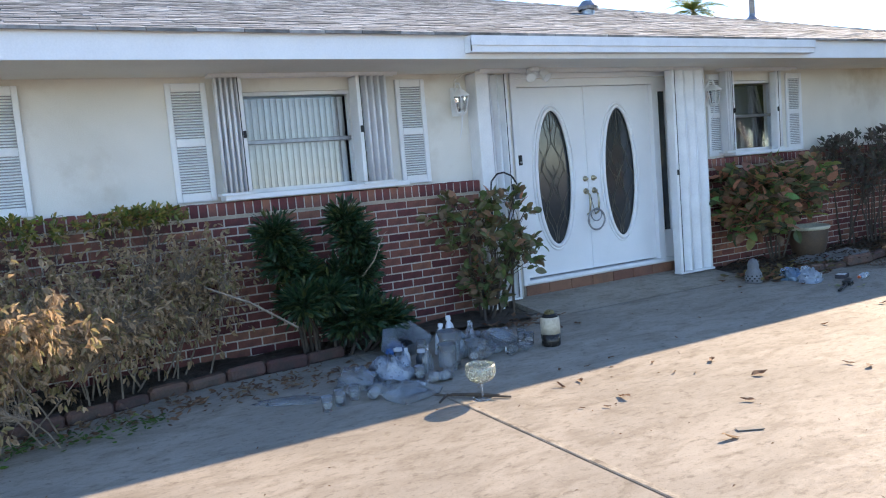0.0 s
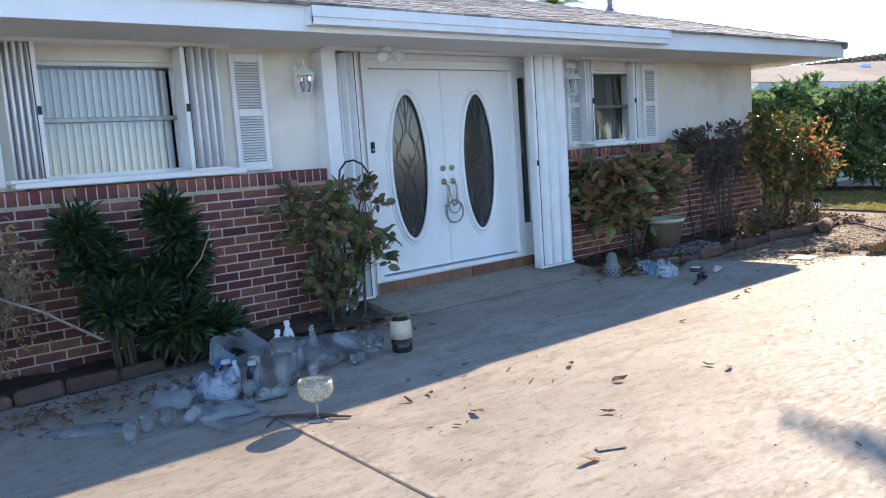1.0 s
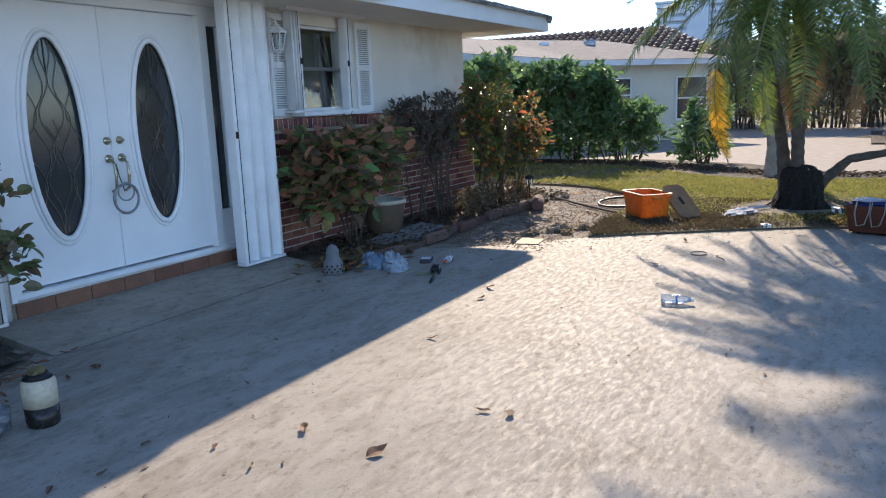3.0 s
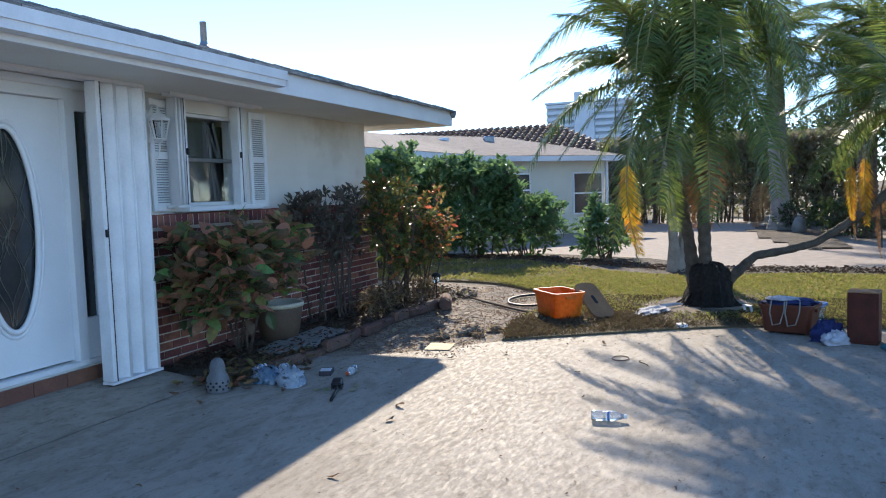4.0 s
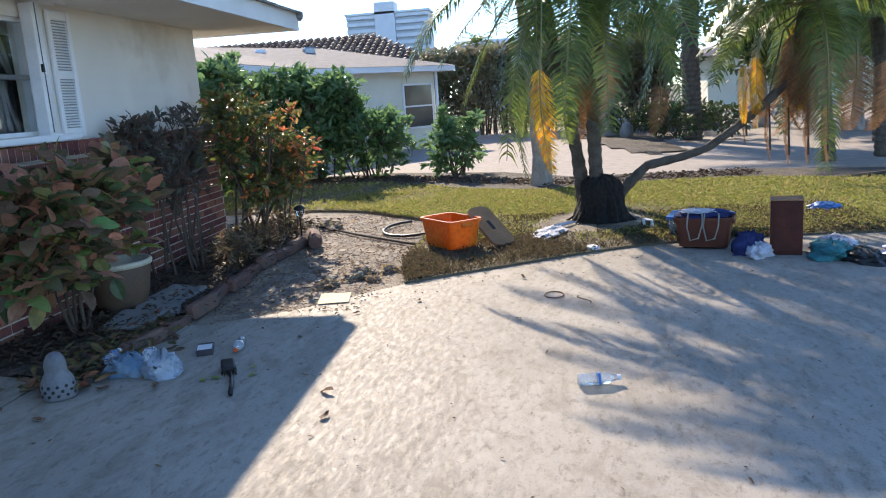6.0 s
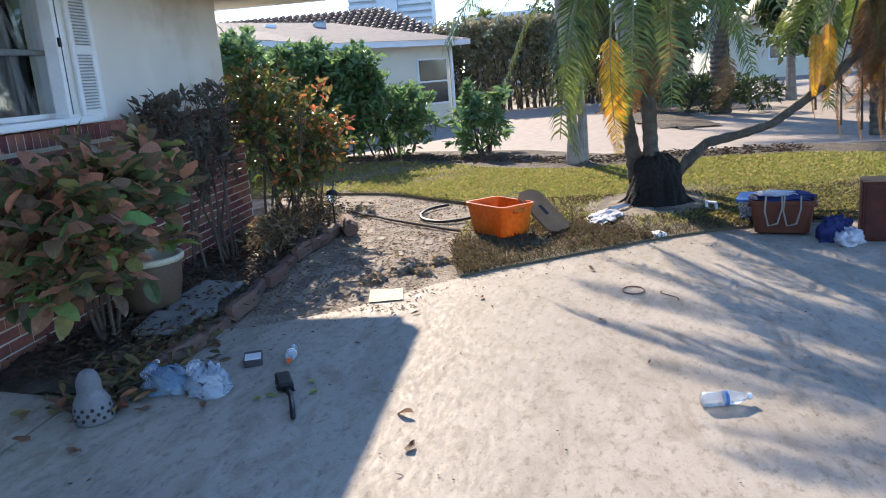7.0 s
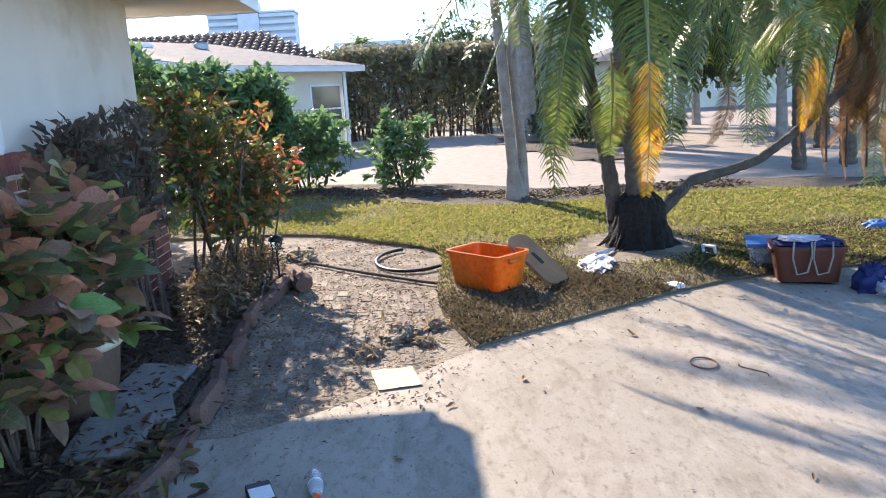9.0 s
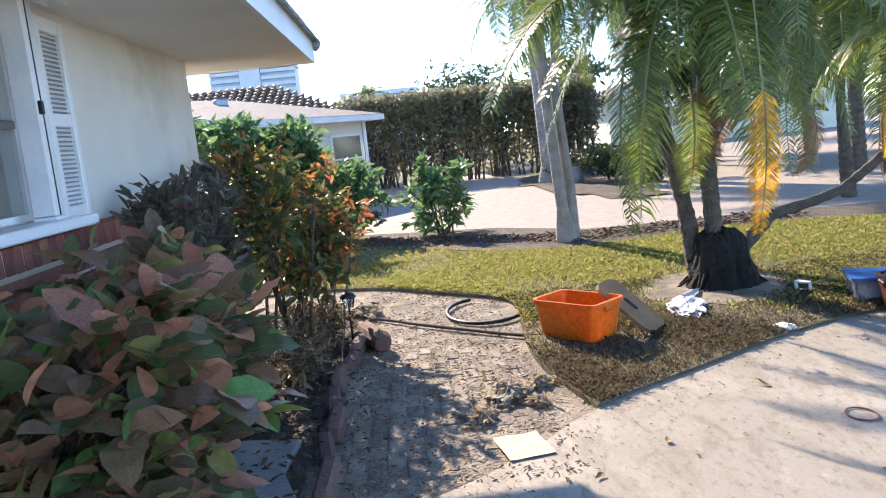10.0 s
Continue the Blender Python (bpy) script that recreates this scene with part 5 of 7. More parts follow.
shrub(pose(0.1, 5.85, 0), "green leafy vine growing along the hedge top", [((-0.9, 0, 1.26), (0.7, 0.3, 0.12)), ((0.1, 0, 1.27), (0.75, 0.25, 0.12)), ((1.0, 0.1, 1.30), (0.45, 0.15, 0.07)), ((-0.6, -0.3, 1.15), (0.5, 0.15, 0.15))], 520, 4, 0.055, 0.028, VINE, TWIG, 12, 8, "vine", "green_vine", 0.1, 0.3, rootk=0.95, stem_r=0.006)
stick = thing("bare_stick", pose(0, 0, 0), "long pale broken stick leaning out of the hedge", "stick")
part("stick", Shape().tube([(1.45, 5.5, 0.75), (1.75, 5.35, 0.6), (2.05, 5.2, 0.38)], [0.007, 0.009, 0.010], 6), PALETWIG, stick)
stick = thing("bare_stick", pose(0, 0, 0), "thin bare stalk rising from the dark shrub", "stick")
part("stick", Shape().tube([(2.75, 5.55, 0.65), (2.85, 5.5, 0.78), (2.95, 5.5, 0.98), (2.99, 5.52, 1.0)], [0.006, 0.006, 0.004, 0.003], 5), PALETWIG, stick)


# dark green rosette shrub
def rosette_shrub(m, label, heads, leaf_n, length, width, material, seed):
    t = thing("rosette_shrub", m, label, "shrub")
    rng = random.Random(seed)
    places = []
    for x, y, z, r in heads:
        b = Vector((x * 0.6, y * 0.5, 0))
        top = Vector((x, y, z))
        part("stem", Shape().tube([b, b.lerp(top, 0.5) + Vector((0.03, 0.02, 0)), top], [0.016, 0.013, 0.009], 6), TWIG, t)
        for _ in range(int(leaf_n * r / 0.2)):
            d = Vector((rng.gauss(0, 1), rng.gauss(0, 1), rng.gauss(0.25, 0.8))).normalized()
            k = rng.random()
            places.append((top + d * r * k * 0.82 + Vector((0, 0, -0.25 * r * rng.random())), (d + Vector((0, 0, 0.2))).normalized()))
    part("foliage", scatter_leaves(places, length, width, rng, 0.2, 0.3), material, t, kind="stuff")
    return t


rosette_shrub(pose(2.50, 5.74, 0), "dense dark green shrub of whorled narrow leaves", [(-0.40, 0.02, 1.08, 0.22), (-0.28, 0.06, 0.95, 0.2), (-0.36, 0, 0.84, 0.22), (-0.2, 0.0, 0.72, 0.2), (-0.28, -0.2, 0.52, 0.22), (-0.05, -0.22, 0.55, 0.2), (0.1, 0.02, 0.66, 0.2), (0.22, 0.0, 1.14, 0.2), (0.28, 0.0, 0.98, 0.22), (0.36, 0.02, 0.82, 0.2), (0.28, -0.05, 0.66, 0.2), (0.18, -0.26, 0.36, 0.24), (0.38, -0.28, 0.3, 0.2), (0.50, -0.22, 0.26, 0.18), (0.05, -0.2, 0.3, 0.2), (-0.2, 0.1, 0.5, 0.25), (0.3, 0.1, 0.45, 0.25)], 640, 0.08, 0.024, DEEP, 21)

# croton beside the door
shrub(pose(4.22, 5.88, 0), "leggy croton with green and bronze leaves beside the door", [((-0.28, 0.0, 1.0), (0.34, 0.28, 0.28)), ((0.2, -0.05, 1.05), (0.36, 0.28, 0.26)), ((0.0, -0.1, 0.7), (0.45, 0.3, 0.3)), ((0.32, -0.1, 0.62), (0.24, 0.2, 0.25)), ((-0.1, -0.05, 0.35), (0.25, 0.2, 0.2))], 140, 5, 0.11, 0.07, CROTON, TWIG, 31, 9, "croton", "croton_shrub", 0.0, 0.45, 0.8, 0.1, 0.015, leaf_n=5)
hook = thing("shepherd_hook", pose(0, 0, 0), "black curved plant hook behind the croton", "plant hook")
part("rod", Shape().tube([(4.34, 5.98, 0.03), (4.34, 5.98, 1.2), (4.36, 5.98, 1.33), (4.43, 5.98, 1.40), (4.51, 5.98, 1.41), (4.60, 5.98, 1.37), (4.66, 5.98, 1.28)], 0.009, 8), IRON, hook, smooth=True)
part("hanging_box", Shape().box(4.63, 4.70, 5.94, 6.01, 1.13, 1.26, 0.01), mat("slate_box", (0.16, 0.19, 0.22), (0.12, 0.14, 0.17), 8, 0.6, 0.2, 50), hook)

# broad-leaved croton beside the right bed: big single leaves as parts
bc = shrub(pose(8.22, 5.82, 0), "large broad-leaved croton with green, bronze and salmon leaves", [((-0.45, -0.05, 0.92), (0.42, 0.42, 0.32)), ((0.2, -0.05, 0.95), (0.6, 0.45, 0.3)), ((0.6, 0.0, 1.0), (0.42, 0.33, 0.28)), ((-0.25, -0.2, 0.80), (0.45, 0.36, 0.3)), ((0.2, -0.25, 0.88), (0.45, 0.33, 0.26)), ((-0.3, -0.1, 0.62), (0.5, 0.4, 0.24)), ((-0.55, -0.05, 0.75), (0.34, 0.35, 0.35))], 340, 4, 0.15, 0.085, CROTON_BIG, TWIG, 41, 5, "croton", "croton_shrub", 0.0, 0.3, 0.8, 0.03, 0.014, rootk=0.12, leaf_n=6)
VEINED = CROTON_BIG.copy()
VEINED.name = "veined_croton_leaf"
vn, vl = VEINED.node_tree.nodes, VEINED.node_tree.links
vsrc = vn["Principled BSDF"].inputs["Base Color"].links[0].from_socket
vtc = vn.new("ShaderNodeTexCoord")
vxyz = vn.new("ShaderNodeSeparateXYZ")
vl.new(vtc.outputs["Object"], vxyz.inputs[0])
vabs = vn.new("ShaderNodeMath")
vabs.operation = "ABSOLUTE"
vl.new(vxyz.outputs["Y"], vabs.inputs[0])
side_at = vn.new("ShaderNodeMath")
side_at.operation = "MULTIPLY_ADD"
side_at.inputs[1].default_value = -0.75
vl.new(vabs.outputs[0], side_at.inputs[0])
vl.new(vxyz.outputs["X"], side_at.inputs[2])
side = vn.new("ShaderNodeMath")
side.operation = "PINGPONG"
side.inputs[1].default_value = 0.055
vl.new(side_at.outputs[0], side.inputs[0])
mid = vn.new("ShaderNodeMapRange")
mid.inputs[1].default_value, mid.inputs[2].default_value, mid.inputs[3].default_value, mid.inputs[4].default_value = 0.006, 0.026, 1.0, 0.0
vl.new(vabs.outputs[0], mid.inputs[0])
ribs = vn.new("ShaderNodeMapRange")
ribs.inputs[1].default_value, ribs.inputs[2].default_value, ribs.inputs[3].default_value, ribs.inputs[4].default_value = 0.0, 0.014, 0.4, 0.0
vl.new(side.outputs[0], ribs.inputs[0])
vmax = vn.new("ShaderNodeMath")
vmax.operation = "MAXIMUM"
vl.new(mid.outputs[0], vmax.inputs[0])
vl.new(ribs.outputs[0], vmax.inputs[1])
vfac = vn.new("ShaderNodeMath")
vfac.operation = "MULTIPLY"
vfac.inputs[1].default_value = 0.5
vl.new(vmax.outputs[0], vfac.inputs[0])
vmix = vn.new("ShaderNodeMixRGB")
vmix.inputs[2].default_value = (0.36, 0.27, 0.13, 1)
vl.new(vfac.outputs[0], vmix.inputs[0])
vl.new(vsrc, vmix.inputs[1])
vl.new(vmix.outputs[0], vn["Principled BSDF"].inputs["Base Color"])
rng = random.Random(43)
big = []
for k in range(5):
    me = bpy.data.meshes.new("leaf")
    s = leaf_shape(1.0, 0.52 + 0.05 * k, 0.12 + 0.05 * k, 0.1 + 0.1 * k, 12)
    s.v = [(x, y, z + 0.02 * math.sin(19 * x + 2.2 * k) * (0.4 + abs(y) * 4)) for x, y, z in s.v]
    me.from_pydata(s.v, [], s.f)
    me.materials.append(VEINED)
    me.polygons.foreach_set("use_smooth", [True] * len(me.polygons))
    big.append(me)
for p, d in tips_in([((-0.45, -0.1, 0.90), (0.46, 0.46, 0.33)), ((0.1, -0.1, 0.95), (0.6, 0.5, 0.31)), ((0.55, -0.05, 0.98), (0.45, 0.38, 0.3)), ((-0.3, -0.25, 0.78), (0.5, 0.36, 0.3)), ((0.15, -0.3, 0.86), (0.45, 0.34, 0.28)), ((-0.35, -0.12, 0.6), (0.5, 0.42, 0.24))], 80, rng, 0.85):
    a0 = rng.uniform(0, 6.28)
    for j in range(3 if rng.random() < 0.5 else 5):
        lf = part("leaf", None, None, bc, share=rng.choice(big))
        a = a0 + j * 2.1 + rng.uniform(-0.4, 0.4)
        dd = (d * 0.5 + Vector((math.cos(a), math.sin(a), rng.uniform(0.0, 1.0)))).normalized()
        lf.matrix_basis = Matrix.Translation(p) @ dd.to_track_quat("X", "Z").to_matrix().to_4x4() @ Matrix.Rotation(rng.uniform(-0.7, 0.7), 4, "X") @ Matrix.Scale(rng.uniform(0.125, 0.225), 4)
VARI = leaf_mat("variegated_leaf", [(0.22, 0.26, 0.05), (0.30, 0.30, 0.06), (0.14, 0.22, 0.05)], 0.4, 0.3)
vme = bpy.data.meshes.new("leaf")
s = leaf_shape(1.0, 0.42, 0.3, 0.3, 6)
vme.from_pydata(s.v, [], s.f)
vme.materials.append(VARI)
for a in (-2.6, -1.4, 0.2, 2.2, -0.6):
    lf = part("leaf", None, None, bc, share=vme, label="yellow-green variegated leaf")
    lf.matrix_basis = Matrix.Translation((-0.05, -0.55, 0.63)) @ Vector((math.cos(a), math.sin(a), 0.25)).to_track_quat("X", "Z").to_matrix().to_4x4() @ Matrix.Scale(0.19, 4)

pot = thing("plant_pot", pose(8.82, 5.80, 0.02), "large brown ceramic pot with cream rim on the bed", "pot")
POTM = mat("brown_ceramic", (0.12, 0.078, 0.05), (0.085, 0.058, 0.04), 6, 0.6, 0.2, 50)
CREAM = mat("cream_glaze", (0.55, 0.52, 0.40), (0.48, 0.45, 0.35), 6, 0.4, 0.1, 50)
part("body", Shape().lathe([(0.15, 0.0), (0.17, 0.02), (0.215, 0.2), (0.235, 0.36), (0.225, 0.38), (0.2, 0.36), (0.2, 0.3), (0.0, 0.3)], 28), POTM, pot, smooth=True)
part("rim", Shape().lathe([(0.228, 0.365), (0.25, 0.372), (0.255, 0.40), (0.245, 0.415), (0.215, 0.405), (0.21, 0.37)], 28), CREAM, pot, "cream glazed rim", True)
part("potting_soil", Shape().lathe([(0.205, 0.31), (0.1, 0.33), (0.0, 0.335)], 20), SOIL, pot)

# thin dark shrub, orange croton
shrub(pose(10.1, 5.95, 0), "withered dark purple shrub against the brick wall", [((-0.3, 0.05, 1.3), (0.32, 0.22, 0.25)), ((0.2, 0, 1.28), (0.4, 0.25, 0.28)), ((0.75, 0.0, 1.25), (0.4, 0.25, 0.32)), ((0.3, 0.0, 0.9), (0.6, 0.25, 0.3))], 185, 5, 0.10, 0.042, PURPLE, TWIG, 51, 12, "shrub", "dark_shrub", 0.0, 0.4, 0.7, 0.2, 0.013, 0.5)
shrub(pose(11.25, 5.68, 0), "open croton with yellow, green and orange leaves", [((0.1, 0.1, 1.45), (0.5, 0.35, 0.3)), ((0.3, -0.2, 1.15), (0.5, 0.35, 0.32)), ((-0.25, 0, 1.1), (0.42, 0.3, 0.35)), ((0.5, -0.35, 0.85), (0.4, 0.3, 0.28)), ((0.1, -0.2, 0.7), (0.55, 0.35, 0.25))], 500, 5, 0.092, 0.046, ORANGE, TWIG, 61, 13, "croton", "croton_shrub", 0.0, 0.35, 0.8, 0.15, 0.014)
FLAME = leaf_mat("flame_croton_leaf", [(0.42, 0.13, 0.06), (0.16, 0.15, 0.05), (0.44, 0.10, 0.06), (0.26, 0.2, 0.06), (0.11, 0.13, 0.045)], 0.4, 0.4)
shrub(pose(11.45, 5.5, 0), "croton branch tipped with bright orange leaves", [((0.42, -0.22, 1.2), (0.16, 0.2, 0.3)), ((0.2, -0.42, 0.98), (0.2, 0.14, 0.22)), ((0.3, -0.1, 1.45), (0.2, 0.2, 0.14))], 34, 4, 0.09, 0.045, FLAME, TWIG, 63, 5, "croton", "croton_shrub", 0.0, 0.5, 0.8, 0.1, 0.01)
TANGLE = leaf_mat("withered_leaf", [(0.10, 0.07, 0.045), (0.15, 0.10, 0.06), (0.075, 0.055, 0.04), (0.13, 0.12, 0.05), (0.24, 0.16, 0.09)], 0.6, 0.25)
shrub(pose(11.0, 5.55, 0), "low tangle of dead stems and dry leaves", [((0, 0, 0.2), (0.9, 0.32, 0.2)), ((0.6, -0.15, 0.22), (0.55, 0.25, 0.22)), ((-0.6, -0.1, 0.2), (0.5, 0.25, 0.2))], 340, 4, 0.07, 0.025, TANGLE, TWIG, 62, 8, "dead plant", "dead_plant", 0.0, 0.2, 0.9, 0.6, 0.008)

# tall glossy hedge shrubs past the walkway
for x, y, r, h, sd in ((18.5, 5.85, 0.95, 2.1, 1), (18.5, 7.0, 1.05, 2.2, 2), (18.4, 8.3, 1.0, 2.5, 3), (17.9, 4.12, 0.6, 1.15, 5), (15.2, 7.9, 0.75, 2.2, 6)):
    rq = random.Random(300 + sd)
    cl = [((0, 0, h * 0.34), (r * 0.95, r * 0.95, h * 0.3))] * 5 + [((rq.uniform(-0.5, 0.5) * r, rq.uniform(-0.75, 0.75) * r, h * rq.uniform(0.45, 0.93)), (r * rq.uniform(0.25, 0.45), r * rq.uniform(0.25, 0.42), h * rq.uniform(0.1, 0.2))) for _ in range(9)]
    shrub(pose(x, y, 0), "glossy green rounded shrub in the mulch bed" if h > 1.5 else "small glossy green shrub in the mulch bed", cl, 560 if h > 1.5 else 150, 6, 0.165, 0.085, GLOSSY, TWIG, 70 + sd, 9, "shrub", "glossy_shrub", 0.1, 0.45, 0.7, 0.15, 0.018)

# tall far hedge with bare stems below
hg = thing("tall_hedge", pose(33.2, 2.2, 0), "tall clipped brown-green hedge with bare lower stems", "hedge")
rng = random.Random(81)
pl = []
for _ in range(17000):
    z = 0.25 + 2.95 * rng.random() ** 0.6
    pl.append((Vector((rng.uniform(-0.7, 0.7), rng.uniform(-4.6, 4.6), z + 0.12 * math.sin(rng.random() * 9))), Vector((rng.gauss(-0.5, 1), rng.gauss(0, 1), rng.gauss(0.2, 1))).normalized()))
part("foliage", scatter_leaves(pl, 0.2, 0.11, rng), HEDGE, hg, kind="stuff")
st = Shape()
for k in range(110):
    y = rng.uniform(-4.5, 4.5)
    x = rng.uniform(-0.5, 0.5)
    st.tube([(x, y, 0), (x + rng.uniform(-0.1, 0.1), y + rng.uniform(-0.15, 0.15), 0.9), (x, y + rng.uniform(-0.3, 0.3), 1.9)], [0.04, 0.03, 0.015], 5)
part("stem_mass", st, TWIG, hg, kind="stuff")


def tree(m, label, h, r, seed, leaf=0.22, n=420):
    t = thing("tree", m, label, "tree")
    rng = random.Random(seed)
    part("trunk", Shape().tube([(0, 0, 0), (0.05, 0.02, h * 0.25), (0, 0.1, h * 0.55)], [0.16, 0.12, 0.07], 9), GREYBARK, t)
    cl = [((rng.uniform(-0.5, 0.5) * r, rng.uniform(-0.5, 0.5) * r, h * rng.uniform(0.45, 0.85)), (r * rng.uniform(0.45, 0.7), r * rng.uniform(0.45, 0.7), h * rng.uniform(0.13, 0.2))) for _ in range(7)]
    pl = []
    for c_, r_ in cl:
        part("limb", Shape().tube([(0, 0.05, h * 0.4), Vector((0, 0.05, h * 0.45)).lerp(Vector(c_), 0.5), c_], [0.07, 0.045, 0.02], 6), GREYBARK, t)
    for p, d in tips_in(cl, n, rng, 0.4):
        for _ in range(6):
            pl.append((p + Vector((rng.uniform(-1, 1), rng.uniform(-1, 1), rng.uniform(-1, 1))) * leaf, (d + Vector((rng.gauss(0, 0.8), rng.gauss(0, 0.8), rng.gauss(0, 0.8)))).normalized()))
    part("crown", scatter_leaves(pl, leaf, leaf * 0.5, rng), FAR, t, kind="stuff")
    return t


for x, y, h, r, sd in ((27, -9.5, 5.5, 3.0, 1), (31, -6.0, 4.6, 2.4, 2), (24, -12.5, 6.0, 3.2, 3), (36, -1.5, 4.2, 2.2, 4), (42, 2.5, 4.0, 2.2, 5), (38, -11, 6.0, 3.2, 6), (44, -3.5, 5.2, 2.8, 7), (21.5, -9.0, 4.2, 2.2, 8), (34, -15, 6.5, 3.5, 9), (24, -5.5, 4.8, 2.6, 10), (27.5, -4.2, 4.4, 2.4, 11), (50, 0, 6.0, 3.4, 13)):
    tree(pose(x, y, 0), "leafy tree in the distance beyond the road", h, r, 90 + sd, 0.26)
structure("planted_island", lumpy([(24, -0.6), (20.5, -0.6), (20.2, 0.2), (24, 1.0), (27.5, 1.3), (30.5, 0.8), (34, -3.5), (30, -4.0)], 0.03, 0.035, 0.3, 5), SOIL, "mulched island bed with rocks by the road", "bed")
rng = random.Random(99)
for k in range(10):
    x, y = rng.uniform(22, 31), rng.uniform(-3.0, 0.2)
    shrub(pose(x, y, 0.1), "low dark shrub in the planted island", [((0, 0, 0.4), (0.6, 0.6, 0.4))], 90, 5, 0.13, 0.06, FAR, TWIG, 200 + k, 4, "shrub", "low_shrub")
ROCK = mat("pale_rock", (0.28, 0.265, 0.245), (0.2, 0.19, 0.175), 5, 0.9, 0.6, 40)
for x, y, r in ((27.3, 0.2, 0.22), (26.0, 0.0, 0.18), (30.0, -0.4, 0.26)):
    rk = thing("boulder", pose(x, y, 0.05, 0, 0, rng.uniform(0, 90)), "pale rounded boulder on the island bed", "boulder", "island boulders")
    part("rock", Shape().lathe([(r * 0.9, -0.1), (r, 0.1), (r * 0.85, 0.28), (r * 0.45, 0.4), (0.0, 0.43)], 12, sx=1.2, wob=0.12), ROCK, rk, smooth=True)
far = thing("far_house", pose(46, -13.5, 0), "pale low house across the road behind trees", "house")
part("wall", Shape().box(0, 8, -7, 7, 0, 2.7), NWALL, far)
part("roof", Shape().add([(-0.7, -7.7, 2.7), (8.7, -7.7, 2.7), (8.7, 7.7, 2.7), (-0.7, 7.7, 2.7), (4, -3, 4.3), (4, 3, 4.3)], [(0, 1, 4), (1, 2, 5, 4), (2, 3, 5), (3, 0, 4, 5), (3, 2, 1, 0)]), PALEROOF, far)
for y in (-4, 0, 4):
    wv = part("window", Shape().box(-0.05, 0.02, y - 0.8, y + 0.8, 0.9, 2.1), WHITE, far)
    part("pane", Shape().box(-0.07, -0.053, y - 0.72, y + 0.72, 0.98, 2.02), PANE, wv)

# ---- porch ramp ----
porch = structure("porch_slab", Shape().add([(4.62, 5.51, 0.003), (7.38, 5.51, 0.003), (7.38, 6.24, 0.09), (4.62, 6.24, 0.09), (4.62, 5.51, -0.02), (7.38, 5.51, -0.02), (7.38, 6.24, -0.02), (4.62, 6.24, -0.02)], [(0, 1, 2, 3), (1, 5, 6, 2), (4, 0, 3, 7)]), CONCRETE, "sloping concrete apron at the entrance doors", "porch")


# ---- glassware and plastic heap ----
def crumple(rx, ry, h, seed, rough=0.35, n=26, rings=9):
    """A heap of crumpled sheet."""
    s = Shape()
    vs, fs = [], []
    for i in range(rings + 1):
        t = i / rings
        for k in range(n):
            a = 2 * math.pi * k / n
            d = Vector((math.cos(a), math.sin(a), t * 2 + seed))
            w = 1 + rough * noise.noise(d * 2.1) + rough * 0.6 * noise.noise(d * 5.3)
            r = math.cos(t * math.pi / 2) ** 0.6 * w
            z = h * math.sin(t * math.pi / 2) * (1 + rough * noise.noise(d * 3.1 + Vector((9, 0, 0))))
            vs.append((rx * r * math.cos(a), ry * r * math.sin(a), max(z, 0.0)))
    for i in range(rings):
        for k in range(n):
            fs.append((i * n + k, i * n + (k + 1) % n, (i + 1) * n + (k + 1) % n, (i + 1) * n + k))
    fs.append(tuple(rings * n + k for k in range(n)))
    return s.add(vs, fs)


FILM = mat("thin_clear_plastic", (0.82, 0.88, 0.93), (0.70, 0.77, 0.83), 8, 0.12, 0.5, 25, trans=0.8, spec=0.6, dist=0.02)
WHITEFILM = mat("white_plastic_film", (0.50, 0.57, 0.65), (0.38, 0.44, 0.52), 6, 0.3, 0.9, 25, trans=0.4, dist=0.02)
PLASTIC = mat("white_plastic", (0.70, 0.72, 0.74), (0.62, 0.64, 0.66), 5, 0.35, 0.1, 40)
BLUEP = mat("blue_plastic", (0.05, 0.16, 0.42), (0.04, 0.12, 0.33), 6, 0.4, 0.1, 40)
REDP = mat("orange_cap_plastic", (0.65, 0.12, 0.03), (0.55, 0.1, 0.03), 6, 0.35, 0.1, 40)
CRYSTAL = mat("cut_crystal", (0.90, 0.93, 0.95), (0.84, 0.88, 0.91), 12, 0.05, 0.04, 60, trans=0.91, spec=0.8)
MILKY = mat("clouded_glass", (0.80, 0.83, 0.76), (0.68, 0.71, 0.62), 9, 0.25, 0.1, 60, trans=0.8, spec=0.6)
TUMBLER = [(0.03, 0.0), (0.034, 0.004), (0.036, 0.05), (0.04, 0.10), (0.038, 0.10), (0.033, 0.05), (0.028, 0.012), (0.0, 0.012)]


def glass_item(name, x, y, prof, label, category, tilt=0, az=0, n=24, group="", material=None):
    t = thing(name, pose(x, y, 0.001 if not tilt else prof[1][0] + 0.003, tilt, 0, az), label, category, group)
    part("glass_body", Shape().lathe(prof, n), material or CRYSTAL, t, smooth=True)
    return t


g = thing("coupe_glass", pose(2.76, 3.74, 0.001) @ Matrix.Scale(0.92, 4), "large clear stemmed coupe glass standing on the concrete", "glass")
part("bowl", Shape().lathe([(0.012, 0.115), (0.05, 0.122), (0.09, 0.145), (0.108, 0.185), (0.106, 0.215), (0.101, 0.245), (0.097, 0.245), (0.102, 0.215), (0.104, 0.185), (0.086, 0.15), (0.048, 0.127), (0.0, 0.122)], 36), MILKY, g, smooth=True)
part("stem", Shape().lathe([(0.011, 0.008), (0.007, 0.03), (0.008, 0.08), (0.012, 0.116)], 14), CRYSTAL, g, smooth=True)
part("foot", Shape().lathe([(0.066, 0.0), (0.066, 0.004), (0.03, 0.008), (0.011, 0.014)], 28), CRYSTAL, g, smooth=True)
